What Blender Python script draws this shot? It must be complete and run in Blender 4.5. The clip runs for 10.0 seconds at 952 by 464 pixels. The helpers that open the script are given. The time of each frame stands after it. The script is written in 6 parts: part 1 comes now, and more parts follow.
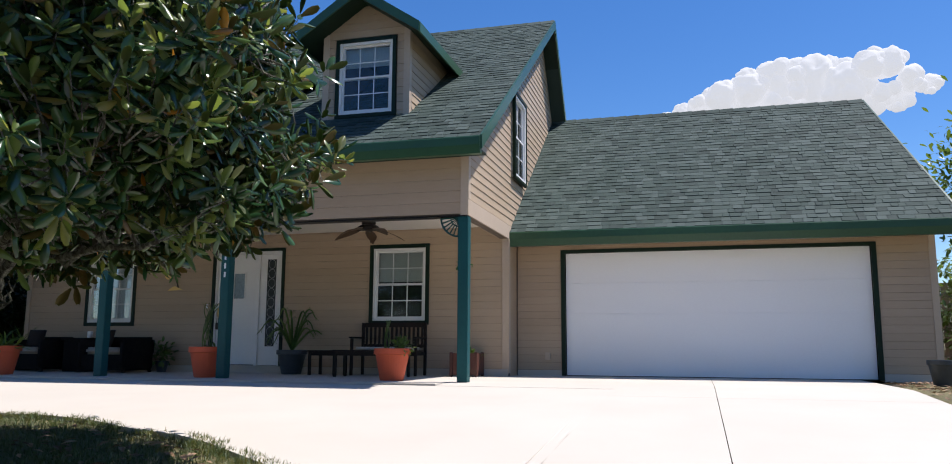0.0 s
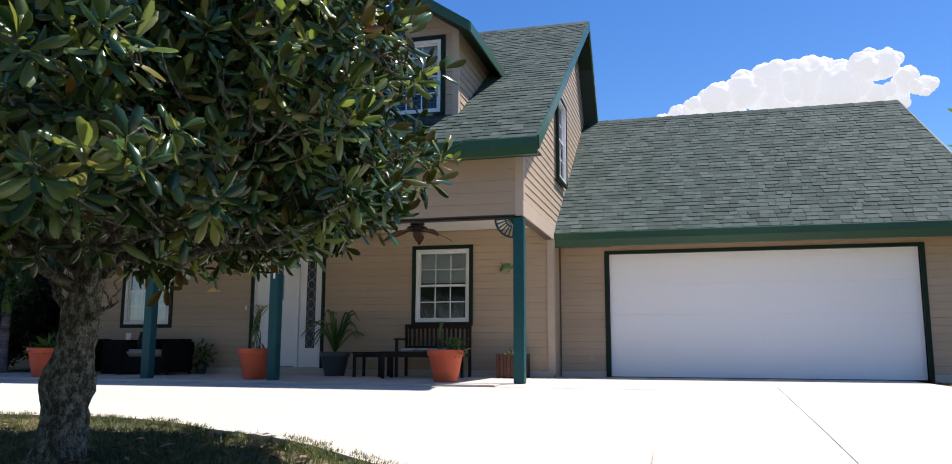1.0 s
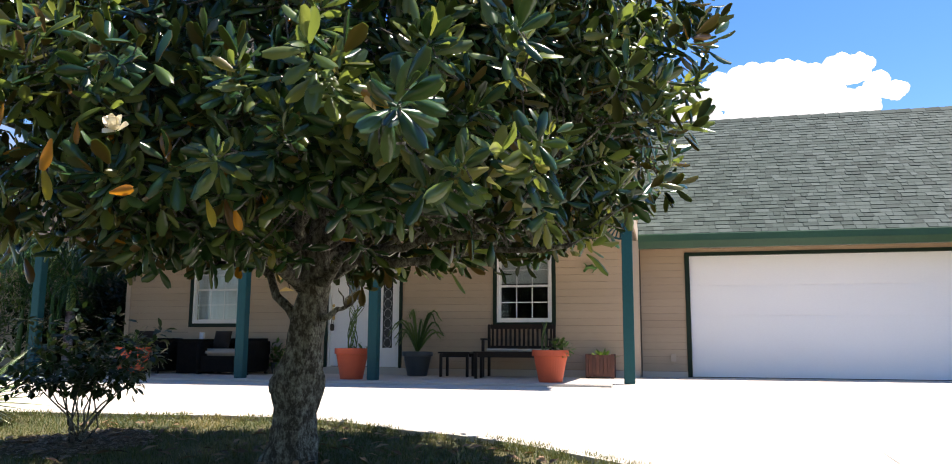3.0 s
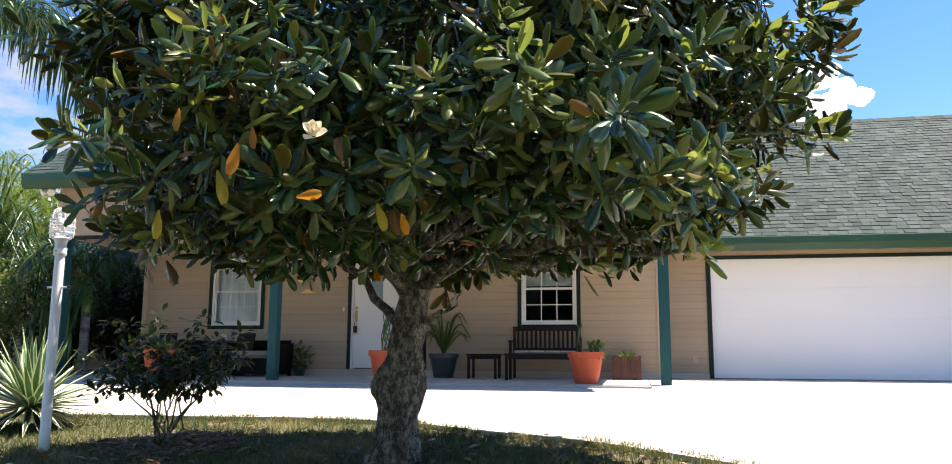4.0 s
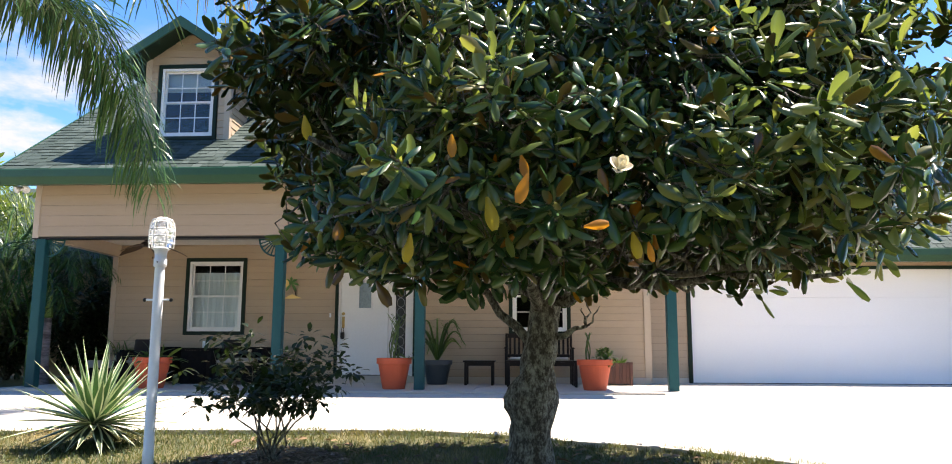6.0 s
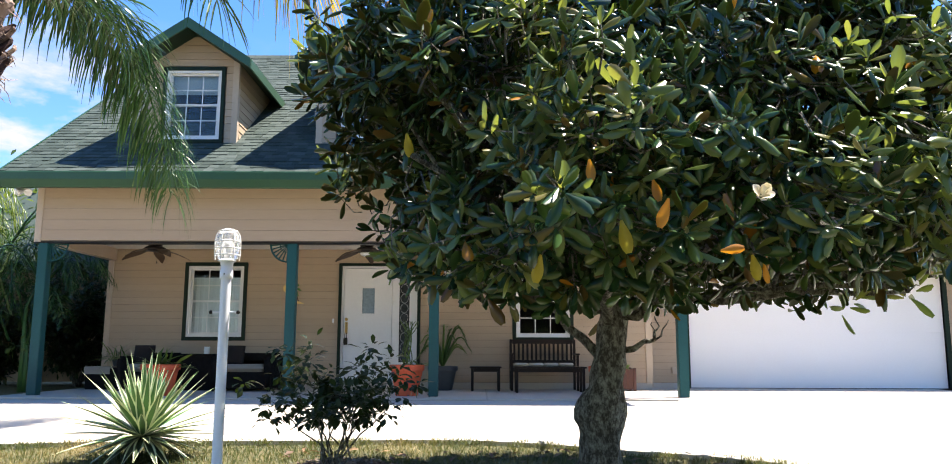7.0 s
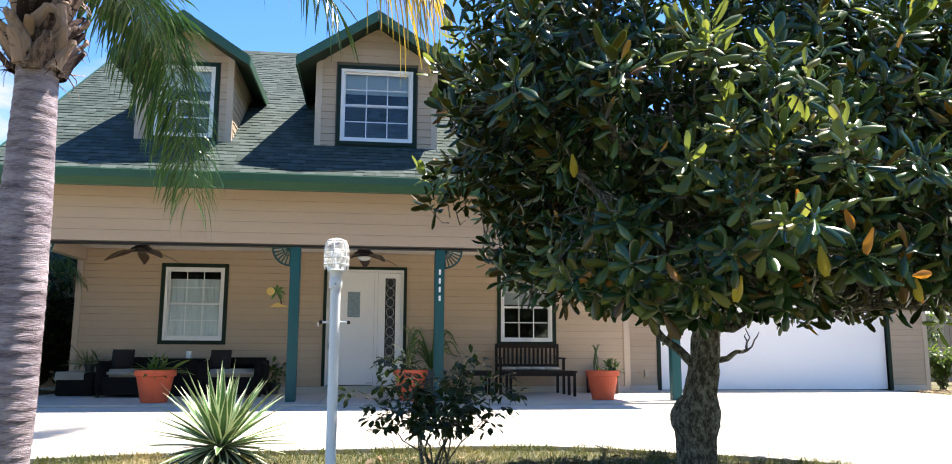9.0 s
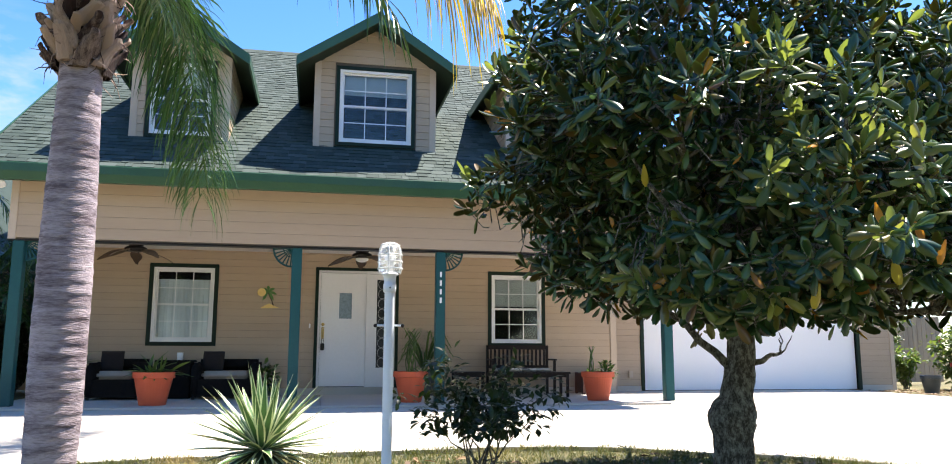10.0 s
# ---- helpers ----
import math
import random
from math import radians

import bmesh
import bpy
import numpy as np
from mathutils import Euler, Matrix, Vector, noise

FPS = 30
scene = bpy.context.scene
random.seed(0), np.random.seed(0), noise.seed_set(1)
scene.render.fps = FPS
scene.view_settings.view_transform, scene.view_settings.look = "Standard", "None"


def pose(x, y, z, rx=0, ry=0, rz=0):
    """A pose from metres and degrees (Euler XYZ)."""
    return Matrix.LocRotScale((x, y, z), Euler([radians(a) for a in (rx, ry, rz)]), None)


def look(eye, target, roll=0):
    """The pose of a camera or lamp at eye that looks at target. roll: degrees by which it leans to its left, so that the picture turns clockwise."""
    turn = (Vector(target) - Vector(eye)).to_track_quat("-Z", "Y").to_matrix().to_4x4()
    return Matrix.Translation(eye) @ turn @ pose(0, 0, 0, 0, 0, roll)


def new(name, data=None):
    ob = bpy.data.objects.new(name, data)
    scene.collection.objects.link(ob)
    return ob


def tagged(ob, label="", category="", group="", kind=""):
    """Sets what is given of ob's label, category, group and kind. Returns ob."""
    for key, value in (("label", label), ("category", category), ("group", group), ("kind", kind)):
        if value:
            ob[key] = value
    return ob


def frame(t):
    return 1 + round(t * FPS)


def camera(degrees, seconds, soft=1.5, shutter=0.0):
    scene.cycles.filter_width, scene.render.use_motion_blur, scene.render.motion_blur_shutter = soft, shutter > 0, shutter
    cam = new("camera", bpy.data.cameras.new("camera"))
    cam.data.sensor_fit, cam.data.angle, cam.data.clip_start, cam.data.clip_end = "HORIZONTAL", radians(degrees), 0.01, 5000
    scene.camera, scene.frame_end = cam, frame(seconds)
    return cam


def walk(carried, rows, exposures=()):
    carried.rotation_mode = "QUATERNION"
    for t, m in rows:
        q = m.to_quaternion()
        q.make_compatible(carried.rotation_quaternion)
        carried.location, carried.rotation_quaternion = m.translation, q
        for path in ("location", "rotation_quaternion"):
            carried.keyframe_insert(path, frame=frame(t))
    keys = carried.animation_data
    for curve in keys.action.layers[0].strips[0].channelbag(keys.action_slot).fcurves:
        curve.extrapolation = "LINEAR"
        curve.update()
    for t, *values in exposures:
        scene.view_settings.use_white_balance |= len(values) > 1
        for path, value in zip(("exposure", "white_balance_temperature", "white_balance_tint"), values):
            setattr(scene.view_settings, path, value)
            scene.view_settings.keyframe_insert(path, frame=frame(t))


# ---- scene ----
cam = camera(62.1, 10.0, soft=1.0)
PATH = [
    (0, (0.729, 0.269, 0.473), (0.2, 2.176, 0.763), 0.3),
    (0.5, (0.336, 0.185, 0.466), (-0.187, 2.094, 0.759), 0.2),
    (1, (-0.091, 0.091, 0.465), (-0.61, 2.0, 0.759), 0.2),
    (1.5, (-0.555, -0.009, 0.467), (-1.069, 1.901, 0.761), 0.2),
    (2, (-0.989, -0.134, 0.458), (-1.499, 1.777, 0.753), 0.1),
    (2.5, (-1.441, -0.274, 0.475), (-1.928, 1.643, 0.767), 0.2),
    (4, (-2.813, -0.751, 0.463), (-3.204, 1.187, 0.761), 0.3),
    (4.5, (-3.276, -0.878, 0.46), (-3.602, 1.073, 0.76), 0.2),
    (5, (-3.726, -0.974, 0.459), (-3.967, 0.988, 0.76), 0.2),
    (5.5, (-4.171, -1.062, 0.5), (-4.348, 0.907, 0.801), 0.2),
    (6, (-4.628, -1.137, 0.574), (-4.747, 0.837, 0.873), 0.2),
    (7.5, (-5.98, -1.303, 0.704), (-5.925, 0.673, 1.005), 0.2),
    (8, (-6.421, -1.33, 0.735), (-6.299, 0.644, 1.034), 0.2),
    (8.5, (-6.844, -1.349, 0.735), (-6.653, 0.62, 1.035), 0.2),
    (9, (-7.267, -1.343, 0.745), (-7.007, 0.617, 1.045), 0.2),
    (9.5, (-7.699, -1.334, 0.752), (-7.373, 0.616, 1.053), 0.2),
    (10, (-8.128, -1.323, 0.765), (-7.735, 0.615, 1.066), 0.2),
]
walk(cam, [(t, look(eye, target, roll)) for t, eye, target, roll in PATH], [(0, 0.50, 6330, 15), (1, 0.70, 6430, 16), (2.5, 1.11, 6790, 17), (4.5, 1.51, 7220, 17), (7, 1.69, 7080, 15), (10, 1.7, 6950, 14)])

# ---------------------------------------------------------------- world and sun
SUN_DIR = Vector((0.41, 0.19, 1.0)).normalized()      # towards the sun
world = bpy.data.worlds.new("sky")
scene.world = world
world.use_nodes = True
wn = world.node_tree
sky = wn.nodes.new("ShaderNodeTexSky")
sky.sky_type = "NISHITA"
sky.sun_disc = False
sky.sun_elevation = math.asin(SUN_DIR.z)
sky.sun_rotation = math.atan2(SUN_DIR.x, SUN_DIR.y)
sky.altitude, sky.air_density, sky.dust_density, sky.ozone_density = 300, 1.0, 0.35, 4.0
wn.nodes["Background"].inputs["Strength"].default_value = 0.066
deep = wn.nodes.new("ShaderNodeHueSaturation")
deep.inputs["Hue"].default_value, deep.inputs["Saturation"].default_value, deep.inputs["Value"].default_value = 0.506, 1.28, 1.58
wn.links.new(sky.outputs["Color"], deep.inputs["Color"])
wn.links.new(deep.outputs["Color"], wn.nodes["Background"].inputs["Color"])
sun = new("sun", bpy.data.lights.new("sun", "SUN"))
sun.data.energy, sun.data.angle, sun.data.color = 5.0, radians(0.6), (1.0, 0.965, 0.91)
sun.matrix_basis = look(SUN_DIR * 30, (0, 0, 0))

# ---------------------------------------------------------------- materials


def blank(name):
    m = bpy.data.materials.new(name)
    m.use_nodes = True
    t = m.node_tree
    return m, t, t.nodes["Principled BSDF"]


def math_node(t, op, a, b, clamp=False):
    n = t.nodes.new("ShaderNodeMath")
    n.operation, n.use_clamp = op, clamp
    for i, v in enumerate((a, b)):
        if isinstance(v, (int, float)):
            n.inputs[i].default_value = v
        else:
            t.links.new(v, n.inputs[i])
    return n.outputs[0]


def noise_node(t, scale, detail=4.0, rough=0.6, stretch=None):
    g = t.nodes.new("ShaderNodeNewGeometry")
    n = t.nodes.new("ShaderNodeTexNoise")
    n.inputs["Scale"].default_value, n.inputs["Detail"].default_value, n.inputs["Roughness"].default_value = scale, detail, rough
    if stretch:
        mp = t.nodes.new("ShaderNodeMapping")
        mp.inputs["Scale"].default_value = stretch
        t.links.new(g.outputs["Position"], mp.inputs["Vector"])
        t.links.new(mp.outputs["Vector"], n.inputs["Vector"])
    else:
        t.links.new(g.outputs["Position"], n.inputs["Vector"])
    return n.outputs["Fac"]


def piece_random(t):
    """One random number for a piece, whether it is an object or an island."""
    o = t.nodes.new("ShaderNodeObjectInfo")
    g = t.nodes.new("ShaderNodeNewGeometry")
    s = math_node(t, "ADD", o.outputs["Random"], g.outputs["Random Per Island"])
    return math_node(t, "FRACT", s, 0.0)


def ramp_node(t, fac, stops):
    r = t.nodes.new("ShaderNodeValToRGB")
    el = r.color_ramp.elements
    while len(el) < len(stops):
        el.new(0.5)
    for e, (p, c) in zip(el, stops):
        e.position, e.color = p, (*c, 1)
    t.links.new(fac, r.inputs["Fac"])
    return r.outputs["Color"]


def mix_color(t, fac, a, b, blend="MIX"):
    n = t.nodes.new("ShaderNodeMix")
    n.data_type, n.blend_type = "RGBA", blend
    if isinstance(fac, (int, float)):
        n.inputs[0].default_value = fac
    else:
        t.links.new(fac, n.inputs[0])
    for i, v in ((6, a), (7, b)):
        if isinstance(v, tuple):
            n.inputs[i].default_value = (*v, 1)
        else:
            t.links.new(v, n.inputs[i])
    return n.outputs[2]


def add_bump(t, bsdf, fac, strength, distance=0.01):
    b = t.nodes.new("ShaderNodeBump")
    b.inputs["Strength"].default_value, b.inputs["Distance"].default_value = strength, distance
    t.links.new(fac, b.inputs["Height"])
    t.links.new(b.outputs["Normal"], bsdf.inputs["Normal"])


def surface(name, a, b=None, rough=0.6, broad=1.2, fine=40.0, bump=0.15, piece=0.0, metal=0.0, stretch=None, spec=0.5, depth=0.01):
    """Two colours mixed by broad stains and fine grain, with fine relief; piece: how far single pieces differ."""
    m, t, p = blank(name)
    b = b or tuple(c * 0.78 for c in a)
    n1, n2 = noise_node(t, broad, 3.0, stretch=stretch), noise_node(t, fine, 5.0, stretch=stretch)
    f = math_node(t, "ADD", math_node(t, "MULTIPLY", n1, 0.6), math_node(t, "MULTIPLY", n2, 0.4))
    if piece:
        f = math_node(t, "ADD", f, math_node(t, "MULTIPLY", math_node(t, "SUBTRACT", piece_random(t), 0.5), piece))
    t.links.new(ramp_node(t, f, [(0.3, b), (0.7, a)]), p.inputs["Base Color"])
    p.inputs["Roughness"].default_value, p.inputs["Metallic"].default_value = rough, metal
    p.inputs["Specular IOR Level"].default_value = spec
    if bump:
        add_bump(t, p, n2, bump, depth)
    return m


def leaf_material(name, stops, rough=0.3, thin=0.25, light=(0.35, 0.5, 0.06), spec=0.5, patch=0.0):
    """Leaves: a colour for each, gloss on top, and some light through them."""
    m, t, p = blank(name)
    pick = piece_random(t)
    if patch:
        w = math_node(t, "MULTIPLY", math_node(t, "SUBTRACT", noise_node(t, 0.9, 3.0), 0.5), 2.6 * patch)
        pick = math_node(t, "ADD", math_node(t, "ADD", math_node(t, "MULTIPLY", pick, 0.5), 0.2), w, True)
    col = ramp_node(t, pick, stops)
    grain = noise_node(t, 30.0, 3.0)
    col = mix_color(t, math_node(t, "MULTIPLY", grain, 0.3), col, (0.02, 0.03, 0.01), "MIX")
    t.links.new(col, p.inputs["Base Color"])
    p.inputs["Roughness"].default_value, p.inputs["Specular IOR Level"].default_value = rough, spec
    tr = t.nodes.new("ShaderNodeBsdfTranslucent")
    t.links.new(mix_color(t, 0.5, col, light), tr.inputs["Color"])
    mx = t.nodes.new("ShaderNodeMixShader")
    mx.inputs[0].default_value = thin
    t.links.new(p.outputs[0], mx.inputs[1])
    t.links.new(tr.outputs[0], mx.inputs[2])
    t.links.new(mx.outputs[0], t.nodes["Material Output"].inputs["Surface"])
    return m


def pane_material(name, tint=(0.9, 0.95, 0.97)):
    m, t, p = blank(name)
    tr, gl, fr, mx = (t.nodes.new("ShaderNode" + n) for n in ("BsdfTransparent", "BsdfGlossy", "Fresnel", "MixShader"))
    tr.inputs["Color"].default_value = (*tint, 1)
    gl.inputs["Roughness"].default_value = 0.03
    fr.inputs["IOR"].default_value = 1.5
    t.links.new(fr.outputs[0], mx.inputs[0])
    t.links.new(tr.outputs[0], mx.inputs[1])
    t.links.new(gl.outputs[0], mx.inputs[2])
    t.links.new(mx.outputs[0], t.nodes["Material Output"].inputs["Surface"])
    return m


M_SIDING = surface("siding", (0.452, 0.344, 0.236), (0.384, 0.288, 0.194), 0.55, 0.7, 18, 0.12, 0.14, stretch=(0.3, 1, 2))
M_TRIM_TAN = surface("tan_trim", (0.50, 0.40, 0.30), (0.44, 0.35, 0.26), 0.5, 1.0, 20, 0.06)
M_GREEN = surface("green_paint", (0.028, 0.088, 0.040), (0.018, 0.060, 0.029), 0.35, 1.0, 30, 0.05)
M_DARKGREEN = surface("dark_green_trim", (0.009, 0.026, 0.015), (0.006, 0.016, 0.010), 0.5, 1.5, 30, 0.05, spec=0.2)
M_TEAL = surface("teal_paint", (0.010, 0.080, 0.084), (0.007, 0.058, 0.062), 0.5, 1.2, 30, 0.08, spec=0.25)
M_WHITE = surface("white_paint", (0.80, 0.80, 0.79), (0.72, 0.72, 0.71), 0.4, 1.0, 25, 0.04)
M_GARAGE = surface("garage_door_paint", (0.88, 0.88, 0.88), (0.82, 0.82, 0.83), 0.42, 0.8, 60, 0.12, stretch=(0.4, 1, 1))
M_CEIL = surface("ceiling_paint", (0.74, 0.70, 0.63), (0.68, 0.64, 0.57), 0.6, 1.0, 20, 0.05)
M_CONCRETE = surface("concrete", (0.525, 0.48, 0.412), (0.455, 0.414, 0.35), 0.85, 0.5, 90, 0.25, 0.05, depth=0.004)
M_JOINT = surface("joint_sand", (0.16, 0.15, 0.13), None, 0.9, 2, 60, 0.2)
M_FELT = surface("roof_felt", (0.05, 0.065, 0.058), None, 0.9, 2, 60, 0.2)
M_BACKING = surface("siding_backing", (0.15, 0.115, 0.085), None, 0.9, 2, 60, 0.1)
M_TERRA = surface("terracotta", (0.62, 0.105, 0.035), (0.50, 0.08, 0.03), 0.65, 3.0, 60, 0.1)
M_SOIL = surface("soil", (0.07, 0.045, 0.03), (0.03, 0.02, 0.015), 0.95, 8, 60, 0.8, depth=0.03)
M_BARK = surface("bark", (0.33, 0.34, 0.275), (0.050, 0.043, 0.030), 0.95, 24, 80, 1.0, stretch=(1, 1, 0.6), depth=0.04)
_r = [n for n in M_BARK.node_tree.nodes if n.type == "VALTORGB"][0].color_ramp.elements
_r[0].position, _r[1].position = 0.44, 0.64
M_DARKWOOD = surface("dark_wood", (0.022, 0.013, 0.010), (0.009, 0.006, 0.005), 0.5, 3, 60, 0.15, 0.2, spec=0.2)
M_REDWOOD = surface("red_wood", (0.12, 0.038, 0.022), (0.06, 0.02, 0.014), 0.55, 3, 50, 0.2, 0.3)
M_WICKER = surface("dark_wicker", (0.015, 0.011, 0.009), (0.005, 0.004, 0.0035), 0.8, 12, 90, 0.9, spec=0.15)
M_CUSHION = surface("beige_cushion", (0.36, 0.32, 0.265), (0.28, 0.245, 0.2), 0.9, 3, 120, 0.3)
M_BENCHPAD = surface("pale_striped_pad", (0.62, 0.58, 0.50), (0.50, 0.46, 0.39), 0.9, 6, 120, 0.3)
M_PILLOW = surface("brown_pillow", (0.020, 0.012, 0.009), (0.009, 0.006, 0.005), 0.9, 6, 100, 0.3)
M_BLACK = surface("dark_metal", (0.022, 0.018, 0.016), None, 0.4, 3, 50, 0.05, metal=0.6)
M_BRASS = surface("brass", (0.62, 0.42, 0.16), None, 0.3, 6, 60, 0.05, metal=1.0)
M_FANBLADE = surface("fan_blade_wood", (0.095, 0.055, 0.028), (0.048, 0.028, 0.014), 0.5, 3, 40, 0.1)
M_LAMPPOST = surface("white_pole_paint", (0.80, 0.83, 0.86), (0.70, 0.74, 0.78), 0.4, 2, 30, 0.05)
M_CURTAIN = surface("curtain", (0.80, 0.79, 0.78), (0.70, 0.69, 0.68), 0.9, 3, 40, 0.2)
M_BLIND = surface("roller_blind", (0.66, 0.64, 0.58), None, 0.8, 1, 60, 0.1)
# near-black, so the gloom inside the rooms is put into their colour
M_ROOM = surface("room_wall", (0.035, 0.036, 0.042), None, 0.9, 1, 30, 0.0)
M_PANE = pane_material("window_glass")
M_CREAM = surface("cream_petal", (0.88, 0.84, 0.68), (0.78, 0.68, 0.46), 0.6, 20, 80, 0.1)


def shingle_material():
    m, t, p = blank("green_shingle")
    col = ramp_node(t, piece_random(t), [(0.0, (0.008, 0.019, 0.014)), (0.3, (0.017, 0.036, 0.027)), (0.55, (0.034, 0.056, 0.044)),
                                         (0.8, (0.070, 0.094, 0.083)), (1.0, (0.022, 0.045, 0.036))])
    g = noise_node(t, 160.0, 2.0)
    w = noise_node(t, 0.6, 3.0)
    col = mix_color(t, math_node(t, "MULTIPLY", g, 0.55), col, (0.03, 0.045, 0.04))
    col = mix_color(t, math_node(t, "MULTIPLY", w, 0.35), col, (0.088, 0.117, 0.107))
    t.links.new(col, p.inputs["Base Color"])
    p.inputs["Roughness"].default_value, p.inputs["Specular IOR Level"].default_value = 0.85, 0.25
    add_bump(t, p, g, 0.4, 0.004)
    return m


M_SHINGLE = shingle_material()
M_LEAF = leaf_material("magnolia_leaf", [(0.0, (0.013, 0.045, 0.016)), (0.45, (0.022, 0.066, 0.022)), (0.72, (0.048, 0.112, 0.032)), (0.88, (0.12, 0.18, 0.042)),
                                         (0.96, (0.12, 0.10, 0.024)), (0.985, (0.10, 0.05, 0.016)), (0.996, (0.42, 0.18, 0.012)), (1.0, (0.60, 0.26, 0.015))], 0.22, 0.15, (0.20, 0.40, 0.06), 0.55)
M_LEAFUNDER = leaf_material("magnolia_leaf_felt", [(0.0, (0.028, 0.052, 0.018)), (0.6, (0.060, 0.075, 0.023)), (0.84, (0.12, 0.085, 0.026)), (1.0, (0.20, 0.11, 0.03))], 0.55, 0.3, (0.22, 0.36, 0.05), 0.25)
M_OLDLEAF = leaf_material("withered_leaf", [(0.0, (0.55, 0.22, 0.015)), (1.0, (0.70, 0.32, 0.02))], 0.45, 0.35, (0.8, 0.35, 0.02))
M_YELLOWLEAF = leaf_material("yellowing_leaf", [(0.0, (0.42, 0.36, 0.03)), (1.0, (0.55, 0.40, 0.03))], 0.4, 0.4, (0.7, 0.6, 0.05))
# young leaves, and a lighter green that carries sunlight on outer sprays
M_YOUNGLITLEAF = leaf_material("young_magnolia_leaf", [(0.0, (0.06, 0.115, 0.034)), (0.5, (0.112, 0.165, 0.040)), (0.85, (0.185, 0.21, 0.048)), (1.0, (0.24, 0.18, 0.045))], 0.3, 0.36, (0.42, 0.52, 0.07), 0.6)
M_SHRUB = leaf_material("shrub_leaf", [(0.0, (0.006, 0.016, 0.006)), (0.6, (0.013, 0.030, 0.010)), (0.9, (0.03, 0.05, 0.015)), (1.0, (0.05, 0.04, 0.015))], 0.45, 0.12, (0.2, 0.35, 0.05), spec=0.25)
M_BUSHY = leaf_material("hedge_leaf", [(0.0, (0.025, 0.06, 0.015)), (0.6, (0.06, 0.12, 0.025)), (1.0, (0.13, 0.18, 0.04))], 0.4, 0.3)
M_PALMLEAF = leaf_material("palm_leaflet", [(0.0, (0.014, 0.055, 0.016)), (0.5, (0.035, 0.105, 0.026)), (0.85, (0.075, 0.165, 0.04)), (1.0, (0.17, 0.24, 0.09))], 0.26, 0.10, (0.12, 0.30, 0.05), 0.65)
M_DRYFROND = leaf_material("dry_palm_leaflet", [(0.0, (0.22, 0.16, 0.15)), (0.6, (0.36, 0.26, 0.22)), (1.0, (0.48, 0.36, 0.26))], 0.5, 0.3, (0.6, 0.42, 0.28))
M_GOLDFROND = leaf_material("golden_palm_leaflet", [(0.0, (0.50, 0.34, 0.04)), (1.0, (0.72, 0.52, 0.05))], 0.5, 0.35, (0.8, 0.6, 0.05))
M_POTLEAF = leaf_material("pot_plant_leaf", [(0.0, (0.022, 0.065, 0.015)), (0.6, (0.055, 0.12, 0.024)), (1.0, (0.13, 0.20, 0.042))], 0.4, 0.3)
M_GRASS = leaf_material("grass_blade", [(0.0, (0.022, 0.052, 0.010)), (0.46, (0.055, 0.092, 0.020)), (0.72, (0.19, 0.165, 0.056)), (1.0, (0.43, 0.33, 0.15))], 0.55, 0.25, (0.42, 0.40, 0.10), patch=0.9)
M_LITTER = leaf_material("dry_leaf", [(0.0, (0.10, 0.055, 0.03)), (0.5, (0.22, 0.12, 0.06)), (1.0, (0.40, 0.26, 0.14))], 0.7, 0.1, (0.4, 0.25, 0.1))
M_MULCH = leaf_material("mulch_chip", [(0.0, (0.09, 0.055, 0.035)), (0.5, (0.24, 0.165, 0.11)), (1.0, (0.46, 0.36, 0.27))], 0.8, 0.0)
M_LAWN = surface("lawn_soil", (0.20, 0.165, 0.075), (0.06, 0.065, 0.024), 0.95, 1.3, 50, 0.6, depth=0.03)
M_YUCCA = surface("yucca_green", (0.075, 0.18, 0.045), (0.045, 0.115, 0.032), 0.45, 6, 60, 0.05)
M_YUCCALOW = surface("old_yucca_green", (0.026, 0.052, 0.018), (0.012, 0.026, 0.010), 0.5, 6, 60, 0.05)
M_YUCCAEDGE = surface("yucca_pale_margin", (0.70, 0.73, 0.48), (0.55, 0.60, 0.36), 0.5, 6, 60, 0.05)
M_PALMTRUNK = surface("palm_trunk", (0.43, 0.37, 0.40), (0.13, 0.10, 0.115), 0.95, 3.0, 26, 0.7, stretch=(0.7, 0.7, 4.5), depth=0.02, spec=0.2)
_r = [n for n in M_PALMTRUNK.node_tree.nodes if n.type == "VALTORGB"][0].color_ramp.elements
_r[0].position, _r[1].position = 0.38, 0.6
M_BOOT = surface("palm_boot_fibre", (0.52, 0.37, 0.29), (0.035, 0.011, 0.006), 0.9, 9, 60, 1.0, 1.0, stretch=(3, 3, 0.5), depth=0.03)

# ---------------------------------------------------------------- building blocks


def part(name, bm, material, parent=None, label="", smooth=False):
    """Links a bmesh as one mesh object under a thing or a part."""
    me = bpy.data.meshes.new(name)
    bm.to_mesh(me)
    bm.free()
    return mesh_part(name, me, material, parent, label, smooth)


def mesh_part(name, me, material, parent=None, label="", smooth=False):
    for m in material if isinstance(material, (list, tuple)) else [material]:
        if m.name not in me.materials:
            me.materials.append(m)
    if smooth:
        me.polygons.foreach_set("use_smooth", [True] * len(me.polygons))
    ob = new(name, me)
    ob.parent = parent
    if label:
        ob["label"] = label
    return ob


def thing(name, label, category, group="", kind=""):
    return tagged(new(name), label, category, group, kind)


def box(bm, x0, x1, y0, y1, z0, z1, bevel=0.0):
    g = bmesh.ops.create_cube(bm, size=1.0)
    bmesh.ops.scale(bm, vec=(x1 - x0, y1 - y0, z1 - z0), verts=g["verts"])
    bmesh.ops.translate(bm, vec=((x0 + x1) / 2, (y0 + y1) / 2, (z0 + z1) / 2), verts=g["verts"])
    if bevel:
        es = list({e for v in g["verts"] for e in v.link_edges})
        bmesh.ops.bevel(bm, geom=es, offset=bevel, segments=2, affect="EDGES")
